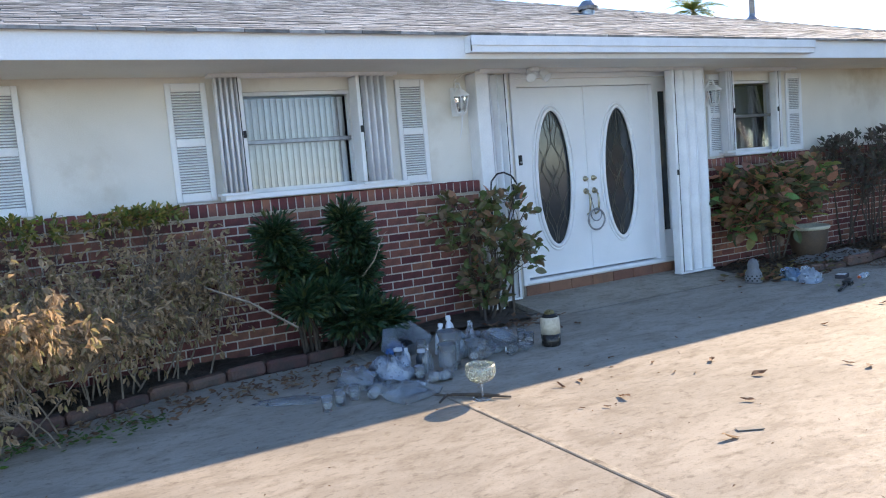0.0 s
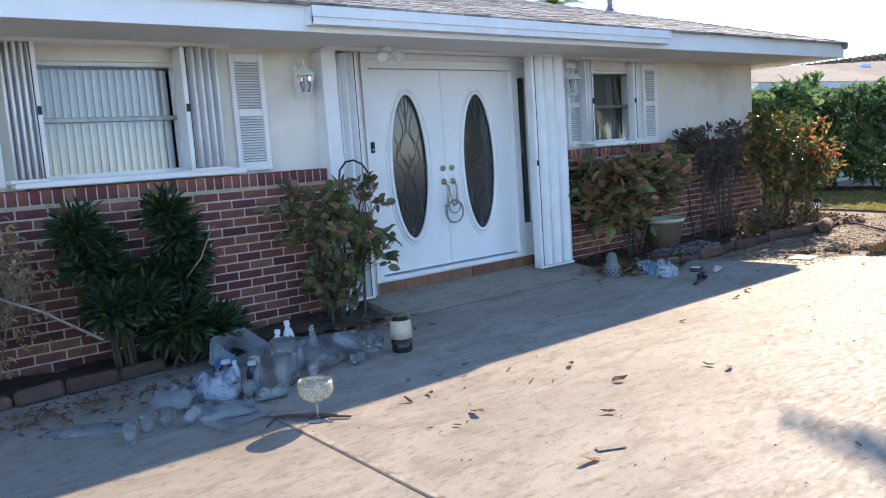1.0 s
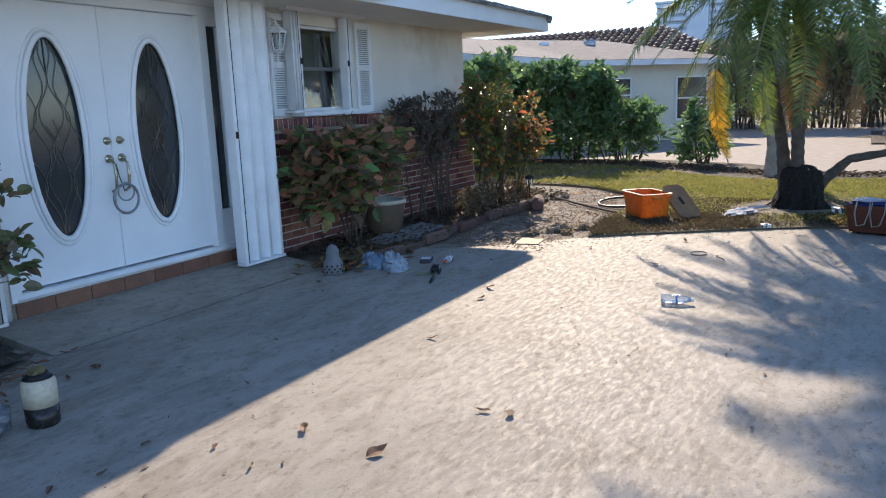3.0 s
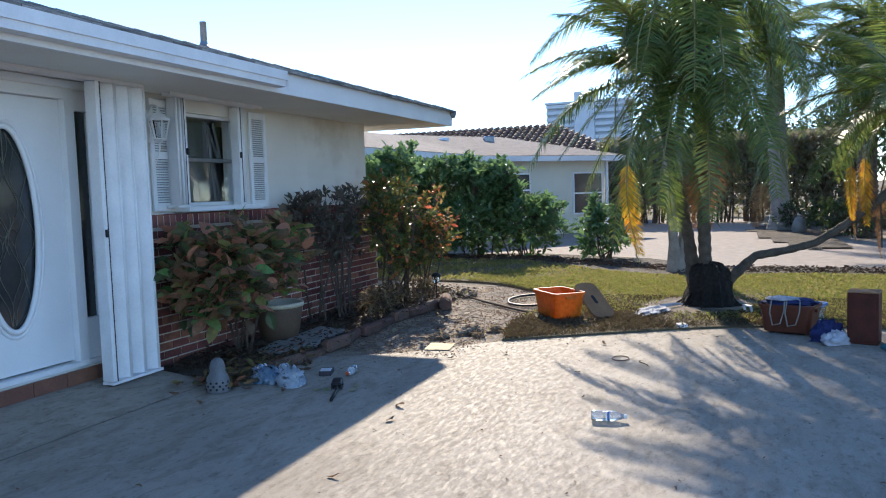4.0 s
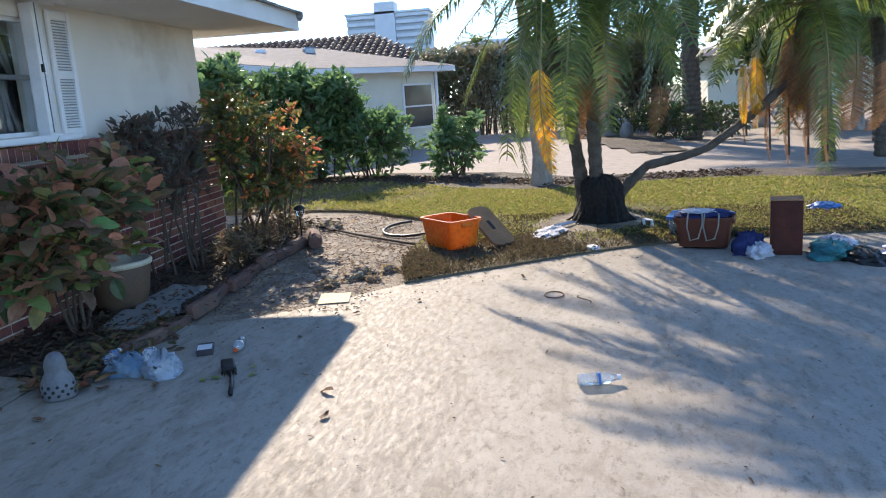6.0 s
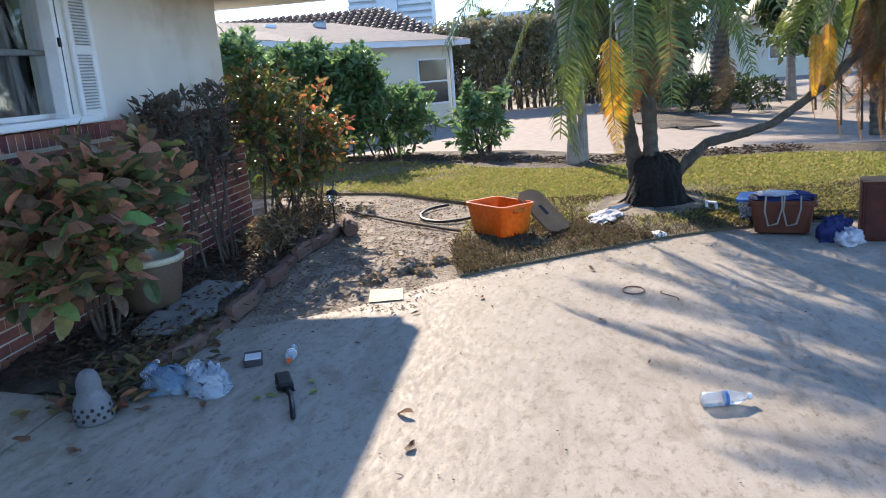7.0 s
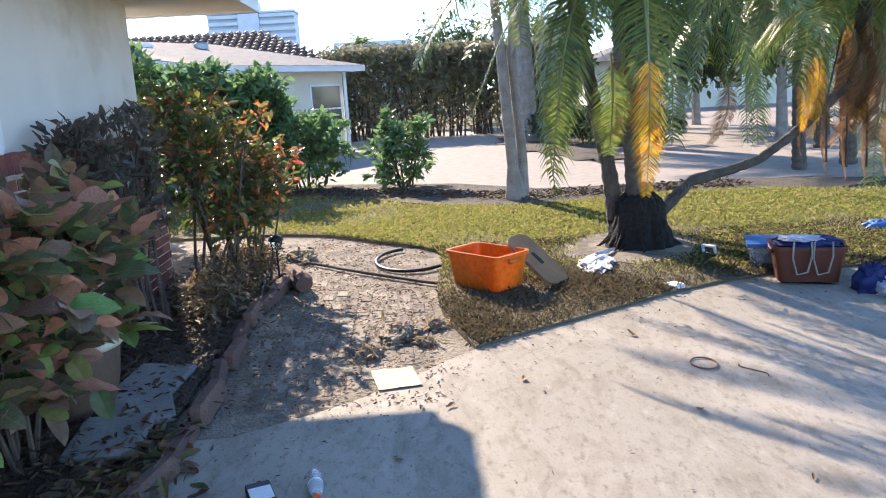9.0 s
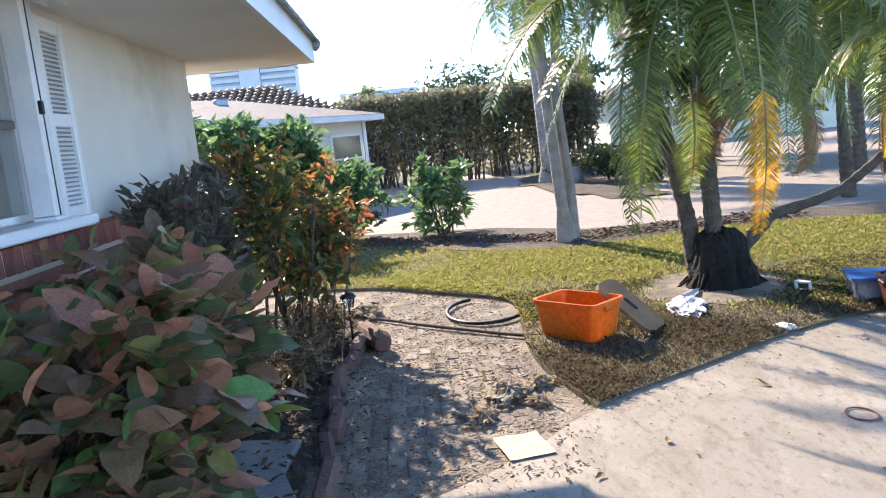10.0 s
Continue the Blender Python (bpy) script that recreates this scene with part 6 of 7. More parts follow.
for x, y, tl, az in ((1.89, 4.21, 0, 0), (2.0, 4.28, 0, 0), (2.12, 4.33, 0, 0), (2.10, 4.45, 82, 40), (2.2, 4.22, 80, 130), (3.62, 4.98, 0, 0), (3.74, 4.80, 78, 200), (3.86, 4.9, 0, 0), (3.55, 5.12, 0, 0)):
    glass_item("drinking_glass", x, y, TUMBLER, "clear drinking glass on the concrete" if not tl else "clear drinking glass tipped over on the concrete", "glass", tl, az, group="scattered glasses")
vase = [(0.05, 0.0), (0.055, 0.01), (0.045, 0.08), (0.055, 0.2), (0.085, 0.30), (0.081, 0.30), (0.051, 0.2), (0.04, 0.08), (0.045, 0.02), (0.0, 0.02)]
for x, y, k in ((2.95, 4.5, 1.0), (3.06, 4.62, 0.85), (2.86, 4.36, 0.8), (3.12, 4.45, 0.7)):
    glass_item("crystal_vase", x, y, [(r * k, z * k) for r, z in vase], "fluted clear crystal vase standing among the glassware", "vase", n=28, group="crystal vases")
for x, y, h, r, tilt in ((3.14, 5.02, 0.25, 0.05, 4), (3.28, 5.05, 0.29, 0.05, -3), (2.72, 4.75, 0.17, 0.035, 0)):
    b = thing("plastic_bottle", pose(x, y, 0.001, tilt, tilt, 30), "white plastic cleaner bottle standing on the ground", "bottle", "white bottles")
    part("body", Shape().lathe([(r * 0.9, 0), (r, 0.01), (r, h * 0.6), (r * 0.8, h * 0.74), (r * 0.35, h * 0.85), (r * 0.35, h * 0.9)], 20, sy=0.7), PLASTIC, b, smooth=True)
    part("cap", Shape().lathe([(r * 0.42, h * 0.88), (r * 0.42, h), (r * 0.3, h * 1.01)], 14), PLASTIC, b)
for x, y, rx, ry, h, sd, m_, lb in ((2.52, 4.62, 0.19, 0.14, 0.15, 3, WHITEFILM, "crumpled white plastic bag on the concrete"), (2.42, 4.30, 0.2, 0.1, 0.06, 4, FILM, "flattened clear plastic wrap on the concrete"), (3.42, 4.80, 0.2, 0.14, 0.09, 6, FILM, "crumpled clear plastic wrap among the glassware"), (3.70, 5.02, 0.22, 0.14, 0.1, 7, FILM, "crumpled clear plastic wrap near the bed"), (2.25, 4.62, 0.18, 0.13, 0.12, 8, FILM, "clear plastic packaging on the concrete"), (3.18, 4.86, 0.12, 0.1, 0.18, 9, FILM, "clear plastic packaging among the vases"), (1.75, 4.62, 0.2, 0.1, 0.02, 10, FILM, "flattened clear plastic sheet on the concrete")):
    t = thing("plastic_wrap", pose(x, y, 0.001, 0, 0, sd * 33), lb, "plastic wrap", "plastic wrap")
    part("film", crumple(rx, ry, h, sd, 0.5), m_, t, smooth=True)


def open_tray(t, w, d, h, wall, material, taper=0.0):
    """Thin-walled open box with its rim."""
    s = Shape()
    o = [(-w / 2 + taper, -d / 2 + taper, 0), (w / 2 - taper, -d / 2 + taper, 0), (w / 2 - taper, d / 2 - taper, 0), (-w / 2 + taper, d / 2 - taper, 0), (-w / 2, -d / 2, h), (w / 2, -d / 2, h), (w / 2, d / 2, h), (-w / 2, d / 2, h)]
    i = [(x - wall * (1 if x > 0 else -1), y - wall * (1 if y > 0 else -1), max(z, wall)) for x, y, z in o]
    s.add(o + i, [(3, 2, 1, 0), (0, 1, 5, 4), (1, 2, 6, 5), (2, 3, 7, 6), (3, 0, 4, 7), (8, 9, 10, 11), (9, 8, 12, 13), (10, 9, 13, 14), (11, 10, 14, 15), (8, 11, 15, 12), (4, 5, 13, 12), (5, 6, 14, 13), (6, 7, 15, 14), (7, 4, 12, 15)])
    return part("tub_body", s, material, t)


BOWL = [(0.035, 0.0), (0.04, 0.006), (0.07, 0.03), (0.095, 0.07), (0.092, 0.07), (0.066, 0.034), (0.036, 0.012), (0.0, 0.01)]
WINE = [(0.03, 0.0), (0.03, 0.004), (0.006, 0.012), (0.005, 0.07), (0.03, 0.09), (0.04, 0.12), (0.036, 0.17), (0.034, 0.17), (0.038, 0.12), (0.027, 0.093), (0.0, 0.085)]
FLASK = [(0.035, 0.0), (0.04, 0.006), (0.04, 0.12), (0.015, 0.16), (0.014, 0.2), (0.018, 0.21), (0.0, 0.212)]
for x, y, prof, k, tl, az in ((3.30, 4.62, BOWL, 1.2, 0, 0), (3.52, 4.72, BOWL, 1.3, 24, 40), (3.66, 4.88, BOWL, 1.1, 0, 0), (3.40, 4.98, BOWL, 1.0, 30, 200), (3.22, 4.50, WINE, 1.1, 0, 0), (3.08, 4.36, WINE, 1.0, 0, 0), (2.98, 4.64, FLASK, 1.2, 0, 0), (2.80, 4.56, FLASK, 1.0, 0, 0), (3.34, 4.84, FLASK, 1.2, 0, 0), (2.66, 4.42, TUMBLER, 1.1, 0, 0), (2.74, 4.30, TUMBLER, 1.0, 84, 70), (2.60, 4.24, WINE, 1.0, 86, 120), (3.80, 4.70, TUMBLER, 1.1, 0, 0), (3.58, 4.58, TUMBLER, 1.0, 82, 300), (3.70, 4.62, BOWL, 0.8, 0, 0), (2.34, 4.46, WINE, 1.0, 86, 20), (2.90, 4.86, WINE, 1.1, 0, 0), (3.48, 5.10, FLASK, 1.0, 0, 0)):
    glass_item({id(BOWL): "glass_bowl", id(WINE): "wine_glass", id(FLASK): "glass_flask", id(TUMBLER): "drinking_glass"}[id(prof)], x, y, [(r * k, z * k) for r, z in prof], "clear household glassware standing on the concrete" if not tl else "clear household glassware tipped over on the concrete", "glassware", tl, az, group="scattered glassware")
tray = thing("glass_tray", pose(2.44, 4.10, 0.002, 0, 0, 15), "shallow rectangular clear tray on the concrete", "tray")
open_tray(tray, 0.34, 0.24, 0.045, 0.005, CRYSTAL, 0.02)
bin_ = thing("clear_bin", pose(2.92, 5.28, 0.003, 28, 0, 25), "tipped clear plastic bin with dark contents beside the shrub", "bin")
open_tray(bin_, 0.36, 0.26, 0.2, 0.004, FILM, 0.03)
part("black_liner", crumple(0.13, 0.09, 0.11, 21), IRON, bin_)
part("blue_cloth", crumple(0.07, 0.09, 0.1, 22), BLUEP, bin_).location = (-0.1, 0, 0.02)
for x, y, a in ((2.72, 4.9, 10), (2.83, 4.72, 40)):
    t = thing("dark_jar", pose(x, y, 0.001, 0, 0, a), "small dark blue glass jar on the ground", "jar", "dark jars")
    part("body", Shape().lathe([(0.04, 0), (0.045, 0.01), (0.045, 0.09), (0.03, 0.11), (0.03, 0.13)], 18), PANE, t, smooth=True)
    part("lid", Shape().lathe([(0.033, 0.125), (0.033, 0.145), (0.0, 0.147)], 16), PLASTIC, t)
j = thing("ceramic_jug", pose(3.93, 4.58, 0.001), "two-tone ceramic jug with cream top and dark base", "jug")
part("dark_base", Shape().lathe([(0.07, 0), (0.076, 0.01), (0.078, 0.1)], 26), mat("dark_glaze", (0.02, 0.018, 0.016), (0.03, 0.025, 0.02), 8, 0.25, 0.1, 50), j, smooth=True)
part("cream_body", Shape().lathe([(0.0785, 0.1), (0.08, 0.16), (0.078, 0.215), (0.07, 0.235)], 26), mat("cream_stoneware", (0.55, 0.48, 0.36), (0.48, 0.41, 0.30), 7, 0.4, 0.15, 50), j, smooth=True)
part("dark_neck", Shape().lathe([(0.07, 0.235), (0.055, 0.25), (0.05, 0.26), (0.042, 0.26), (0.04, 0.2)], 22), IRON, j, smooth=True)
crumb = part("dry_stopper", crumple(0.04, 0.04, 0.03, 5), DRY, j)
crumb.location = (0, 0, 0.258)
for pts in (((2.55, 4.0, 0.012), (2.72, 3.82, 0.014), (2.90, 3.62, 0.01)), ((2.62, 3.9, 0.026), (2.75, 3.78, 0.025), (2.84, 3.66, 0.024)), ((2.5, 3.84, 0.01), (2.62, 3.95, 0.012))):
    t = thing("dry_stick", pose(0, 0, 0), "thin dry brown stick lying on the concrete", "stick", "dry sticks")
    part("stick", Shape().tube(pts, [0.006, 0.009, 0.007], 6), TWIG, t)

# ---- litter by the right bed ----
cl = thing("candle_lantern", pose(7.13, 5.24, 0.001) @ Matrix.Scale(0.9, 4), "pierced pale ceramic candle lantern on the concrete", "lantern")
CER = mat("pale_ceramic", (0.165, 0.168, 0.175), (0.125, 0.127, 0.135), 8, 0.55, 0.2, 60)
part("shell", Shape().lathe([(0.098, 0.0), (0.103, 0.015), (0.102, 0.07), (0.094, 0.115), (0.078, 0.145), (0.066, 0.165), (0.064, 0.185), (0.066, 0.205), (0.058, 0.245), (0.042, 0.275), (0.02, 0.29), (0.0, 0.293)], 26, wob=0.02), CER, cl, smooth=True)
pm = None
for row, z, r in ((0, 0.035, 0.1015), (1, 0.062, 0.1005), (2, 0.09, 0.0970)):
    for k in range(12):
        a = 2 * math.pi * (k + 0.5 * (row % 2)) / 12
        # flat dark disc painted as the shade inside a hole
        ob = part("piercing", Shape().lathe([(0.0105, 0.0), (0.0105, 0.004)], 8), DARK, cl, share=pm)
        pm = ob.data
        ob.matrix_basis = pose(r * math.cos(a), r * math.sin(a), z) @ Vector((math.cos(a), math.sin(a), 0.25)).to_track_quat("Z", "Y").to_matrix().to_4x4()


def water_bottle(x, y, az, label, h=0.22, r=0.033, cap=None, z=0.034):
    t = thing("water_bottle", pose(x, y, z, 90, 0, az), label, "bottle", "empty bottles")
    part("body", Shape().lathe([(0.0, 0.005), (r * 0.85, 0.0), (r, 0.012), (r, h * 0.3), (r * 0.92, h * 0.33), (r, h * 0.36), (r, h * 0.62), (r * 0.55, h * 0.86), (r * 0.4, h * 0.88), (r * 0.4, h * 0.93)], 20), FILM, t, smooth=True)
    part("label_band", Shape().lathe([(r * 1.02, h * 0.455), (r * 1.02, h * 0.515)], 20), BLUEP if cap is None else PLASTIC, t, "blue paper band" if cap is None else "white paper band")
    part("cap", Shape().lathe([(r * 0.46, h * 0.92), (r * 0.46, h), (0, h * 1.005)], 12), cap or PLASTIC, t)
    return t


water_bottle(7.15, 2.38, 8, "empty clear water bottle with blue band on the driveway")
water_bottle(7.96, 4.50, -80, "clear bottle with orange cap lying on the concrete", 0.2, 0.032, REDP)
for x, y, az, z in ((7.50, 5.10, 80, 0.034), (7.40, 5.12, 95, 0.034), (7.62, 5.02, 30, 0.034), (7.46, 5.14, 100, 0.09)):
    water_bottle(x, y, az, "empty clear water bottle in the litter heap", 0.2, 0.032, None, z)
bb_ = thing("plastic_bag", pose(7.50, 5.03, 0.001, 0, 0, 70), "thin blue-tinted bag of empty bottles on the concrete", "bag")
part("film", crumple(0.14, 0.11, 0.11, 36, 0.4), mat("pale_blue_film", (0.30, 0.52, 0.75), (0.45, 0.60, 0.74), 9, 0.2, 0.8, 25, trans=0.6, dist=0.02), bb_, smooth=True)
bag = thing("plastic_bag", pose(7.46, 4.80, 0.001, 0, 0, 30), "crumpled white carrier bag of rubbish on the concrete", "bag")
part("film", crumple(0.125, 0.11, 0.12, 33, 0.4, 34, 12), WHITEFILM, bag, smooth=True)
part("knot", crumple(0.04, 0.05, 0.06, 34, 0.3), WHITEFILM, bag).location = (0.03, 0.05, 0.10)
bx = thing("small_carton", pose(7.84, 4.70, 0.001, 0, 0, 20), "small white and dark carton lying on the concrete", "carton")
part("carton", Shape().box(-0.08, 0.08, -0.05, 0.05, 0, 0.04, 0.003), mat("dark_card", (0.05, 0.042, 0.048), (0.035, 0.03, 0.035), 8, 0.6, 0.1, 60), bx)
part("white_face", Shape().box(-0.075, 0.03, -0.045, 0.045, 0.0405, 0.043), PLASTIC, bx)
br = thing("hand_brush", pose(7.40, 4.36, 0.012, 0, 0, 205), "black hand brush with long handle on the concrete", "brush")
part("handle", Shape().tube([(0, 0, 0.012), (0.1, 0.01, 0.016), (0.25, 0, 0.014), (0.36, -0.01, 0.012)], [0.016, 0.011, 0.014, 0.012], 10), IRON, br, smooth=True)
part("head", Shape().box(-0.17, 0.01, -0.04, 0.04, 0.018, 0.045, 0.01), IRON, br)
for lx_, ly_, la in ((7.50, 4.24, 40), (7.42, 4.20, 150), (7.36, 4.46, 260), (7.30, 4.48, 20)):
    scrap = thing("fallen_leaf", pose(lx_, ly_, 0.012, 4, -6, la), "yellow-green leaf scrap lying by the brush", "leaf", "leaf scraps")
    part("blade", None, None, scrap, share=vme).scale = (0.065, 0.08, 0.04)
bris = Shape()
rng = random.Random(5)
for k in range(90):
    x, y = rng.uniform(-0.165, 0.0), rng.uniform(-0.035, 0.035)
    bris.tube([(x, y, 0.02), (x + rng.uniform(-0.01, 0.01), y * 1.3, -0.01)], 0.0022, 3)
part("bristles", bris, IRON, br, kind="stuff")

# ---- half-buried pavers ----
PAVEPIECE = mat("dirty_paver", (0.24, 0.195, 0.155), (0.15, 0.125, 0.10), 7, 0.9, 0.7, 60, pieces=0.3, stain=(0.11, 0.09, 0.07), stain_scale=6, stain_at=0.5)
pvm = bpy.data.meshes.new("paver")
ps = Shape().box(0, 0.192, 0, 0.094, 0, 0.03, 0.008)
pvm.from_pydata(ps.v, [], ps.f)
pvm.materials.append(PAVEPIECE)
rng = random.Random(41)
walkway = bpy.data.objects["walkway"]
for i in range(24):
    for k in range(14):
        x, y = 8.9 + k * 0.2 + (0.1 if i % 2 else 0) , 3.86 + i * 0.102
        limit = 4.3 - 0.9 * (x - 9.0) if x < 9.5 else 3.88
        if y > max(limit, 3.88) and y < 5.1 and noise.noise(Vector((x * 1.3, y * 1.3, 4))) > -0.22:
            ob = part("paver", None, None, walkway, share=pvm)
            ob.matrix_basis = pose(x + rng.uniform(-0.006, 0.006), y, -0.0405 + rng.uniform(-0.006, 0.006), rng.uniform(-2.5, 2.5), rng.uniform(-2.5, 2.5), rng.uniform(-3, 3))

# ---- walkway things ----
pp = thing("paper_sheet", pose(9.06, 4.17, 0.004, 0, 0, 10), "cream sheet of card lying on the walkway edge", "paper")
s = Shape()
for i in range(9):
    for k in range(7):
        x, y = -0.15 + 0.3 * i / 8, -0.12 + 0.24 * k / 6
        s.v.append((x, y, 0.006 + 0.008 * noise.noise(Vector((x * 9, y * 9, 2))) + 0.03 * max(0, y - 0.06)))
s.f = [(i * 7 + k, (i + 1) * 7 + k, (i + 1) * 7 + k + 1, i * 7 + k + 1) for i in range(8) for k in range(6)]
part("sheet", s, mat("cream_card", (0.62, 0.55, 0.33), (0.55, 0.48, 0.28), 6, 0.8, 0.2, 60), pp)
h_ = thing("garden_hose", pose(0, 0, 0), "dark garden hose snaking across the walkway", "hose")
hp = [(12.95, 5.84), (12.75, 5.5), (12.5, 5.25), (12.1, 4.85), (11.9, 4.67), (11.5, 4.25), (11.15, 3.86), (11.05, 3.6)]
part("tube", Shape().tube([(x, y, 0.014) for x, y in arc(hp, 6)], 0.014, 8), TWIG, h_, smooth=True)
part("loop", Shape().tube([(12.15 + 0.5 * math.cos(a), 4.02 + 0.36 * math.sin(a), 0.015 + 0.004 * math.sin(2 * a)) for a in [0.3 + 5.2 * k / 40 for k in range(41)]], 0.016, 8), IRON, h_, "black coiled loop", True)
sl = thing("solar_path_light", pose(11.55, 5.20, 0.03), "small black solar path light on a stake", "path light")
part("stake", Shape().tube([(0, 0, 0), (0, 0, 0.27)], 0.009, 8), IRON, sl)
part("glass_cup", Shape().lathe([(0.03, 0.27), (0.042, 0.33), (0.05, 0.355)], 16), glass_mat("ribbed_glass", (0.9, 0.92, 0.9), 0.25), sl)
for k in range(4):
    a = k * math.pi / 2
    part("bar", Shape().tube([(0.033 * math.cos(a), 0.033 * math.sin(a), 0.27), (0.052 * math.cos(a), 0.052 * math.sin(a), 0.36)], 0.004, 5), IRON, sl)
part("cap", Shape().lathe([(0.066, 0.355), (0.068, 0.365), (0.045, 0.395), (0.0, 0.405)], 20), IRON, sl, smooth=True)

ORANGEP = leaf_mat("orange_plastic_tub", [(0.60, 0.155, 0.012), (0.63, 0.17, 0.014)], 0.4, 0.2)
CARD = mat("brown_board", (0.30, 0.165, 0.085), (0.23, 0.125, 0.065), 6, 0.75, 0.2, 60)


def rounded(w, d, r, n=5):
    out = []
    for cx, cy, a0 in ((w / 2 - r, d / 2 - r, 0), (-w / 2 + r, d / 2 - r, 90), (-w / 2 + r, -d / 2 + r, 180), (w / 2 - r, -d / 2 + r, 270)):
        for k in range(n + 1):
            a = radians(a0 + 90 * k / n)
            out.append((cx + r * math.cos(a), cy + r * math.sin(a)))
    return out


def storage_tub(m, label, w, d, h, plastic=None):
    t = thing("storage_tub", m, label, "tub", "orange tubs")
    s = Shape()
    rings = [(rounded(w * 0.84, d * 0.84, 0.05), 0.0), (rounded(w * 0.97, d * 0.97, 0.05), h - 0.03), (rounded(w * 1.04, d * 1.04, 0.06), h - 0.028), (rounded(w * 1.04, d * 1.04, 0.06), h), (rounded(w * 0.95, d * 0.95, 0.05), h), (rounded(w * 0.81, d * 0.81, 0.045), 0.012)]
    vs = [(x, y, z) for ring, z in rings for x, y in ring]
    n = len(rings[0][0])
    fs = [(i * n + k, i * n + (k + 1) % n, (i + 1) * n + (k + 1) % n, (i + 1) * n + k) for i in range(len(rings) - 1) for k in range(n)]
    fs += [tuple(range(n))[::-1], tuple(5 * n + k for k in range(n))]
    part("tub_body", s.add(vs, fs), plastic or ORANGEP, t)
    for sx in (-1, 1):
        part("hand_grip", Shape().box(-0.07, 0.07, -0.012, 0.012, -0.02, 0.02, 0.008, pose(sx * (w * 0.5 + 0.004), 0, h - 0.05, 0, 0, 90)), plastic or ORANGEP, t)
    return t


storage_tub(pose(10.93, 3.44, 0.03, 0, 0, 40), "empty orange plastic storage tub on the lawn edge", 0.58, 0.38, 0.285)
ld = thing("tub_lid", pose(10.935, 3.04, 0.03), "brown plastic lid leaning against the orange tub", "lid")
lx = Vector((-0.29, -0.31, -0.32)).normalized()
lz = lx.cross(Vector((0.70, -0.70, 0.04)).normalized()).normalized()
ly = lz.cross(lx)
LIDM = Matrix(((lx.x, ly.x, lz.x, 0), (lx.y, ly.y, lz.y, 0), (lx.z, ly.z, lz.z, 0.175), (0, 0, 0, 1)))
lid = part("board", Shape().prism(rounded(0.55, 0.28, 0.09), -0.014, 0.014), CARD, ld)
lid.matrix_basis = LIDM
for zz in (-0.019, 0.017):
    # flat dark plate painted as the shade inside the slot
    slot = part("slot", Shape().prism(rounded(0.13, 0.04, 0.015), zz, zz + 0.002), DARK, ld)
    slot.matrix_basis = LIDM
cloth = thing("white_cloth", pose(11.35, 2.45, 0.03, 0, 0, -15), "crumpled white cloth lying on the grass", "cloth")
CLOTH = mat("white_cotton", (0.48, 0.48, 0.51), (0.38, 0.38, 0.42), 6, 0.85, 0.4, 40)
part("cloth", crumple(0.33, 0.14, 0.045, 51, 0.5), CLOTH, cloth)
part("strip", Shape().tube([(0.28, 0.0, 0.02), (0.45, -0.1, 0.03), (0.6, -0.16, 0.015)], [0.03, 0.02, 0.008], 6), CLOTH, cloth)
bk = thing("white_block", pose(10.50, 2.07, 0.0, 0, 0, 25), "small white block at the lawn edge", "block")
part("block", Shape().box(-0.06, 0.06, -0.05, 0.05, 0, 0.05, 0.006), PLASTIC, bk)
fr_ = thing("white_bracket", pose(11.45, 1.42, 0.03, -15, 0, 40) @ Matrix.Scale(0.7, 4), "small white open bracket lying on the grass", "bracket")
fs_ = Shape().box(-0.09, 0.09, -0.02, 0.02, 0, 0.02).box(-0.09, 0.09, -0.02, 0.02, 0.11, 0.13).box(-0.09, -0.07, -0.02, 0.02, 0.02, 0.11).box(0.07, 0.09, -0.02, 0.02, 0.02, 0.11)
part("bracket", fs_, PLASTIC, fr_)

# orange-brown plastic with the palm's shade darkened into its colour
SHADEDTUB = mat("shaded_brown_orange_tub", (0.115, 0.030, 0.014), (0.09, 0.025, 0.012), 5, 0.5, 0.12, 60)
storage_tub(pose(10.52, 1.05, 0.02, 0, 0, 72), "full orange-brown storage tub, colour darkened for shade, at the driveway edge", 0.50, 0.36, 0.27, SHADEDTUB)
tow = thing("striped_towel", pose(10.52, 1.05, 0.285, 0, 0, 72), "blue and white towel and bag straps over the tub", "towel")
NAVY = mat("navy_cloth", (0.022, 0.032, 0.13), (0.014, 0.02, 0.08), 6, 0.85, 0.3, 60)
part("towel", crumple(0.25, 0.18, 0.05, 61, 0.35), NAVY, tow)
part("towel_fold", crumple(0.15, 0.1, 0.03, 62, 0.4), CLOTH, tow, "white folded part of the towel").location = (0.06, 0.05, 0.04)
CANVAS = mat("canvas_strap", (0.27, 0.245, 0.205), (0.21, 0.19, 0.16), 8, 0.9, 0.3, 60)
for x0 in (-0.14, 0.0):
    part("strap", Shape().tube([(x0, 0.19, 0.05), (x0, 0.215, -0.05), (x0 + 0.03, 0.235, -0.17), (x0 + 0.1, 0.235, -0.19), (x0 + 0.13, 0.215, -0.07), (x0 + 0.12, 0.19, 0.05)], 0.007, 6), CANVAS, tow, "off-white canvas strap", True)
bb = thing("clear_storage_box", pose(10.98, 1.0, 0.02, 0, 0, 70), "clear plastic box with blue lid on the grass", "box")
open_tray(bb, 0.55, 0.38, 0.18, 0.004, FILM, 0.03)
part("lid", Shape().prism(rounded(0.58, 0.41, 0.04), 0.18, 0.205), BLUEP, bb, "flat blue lid")
part("folded_cloth", Shape().box(-0.2, 0.2, -0.13, 0.13, 0.01, 0.14, 0.03), CLOTH, bb)
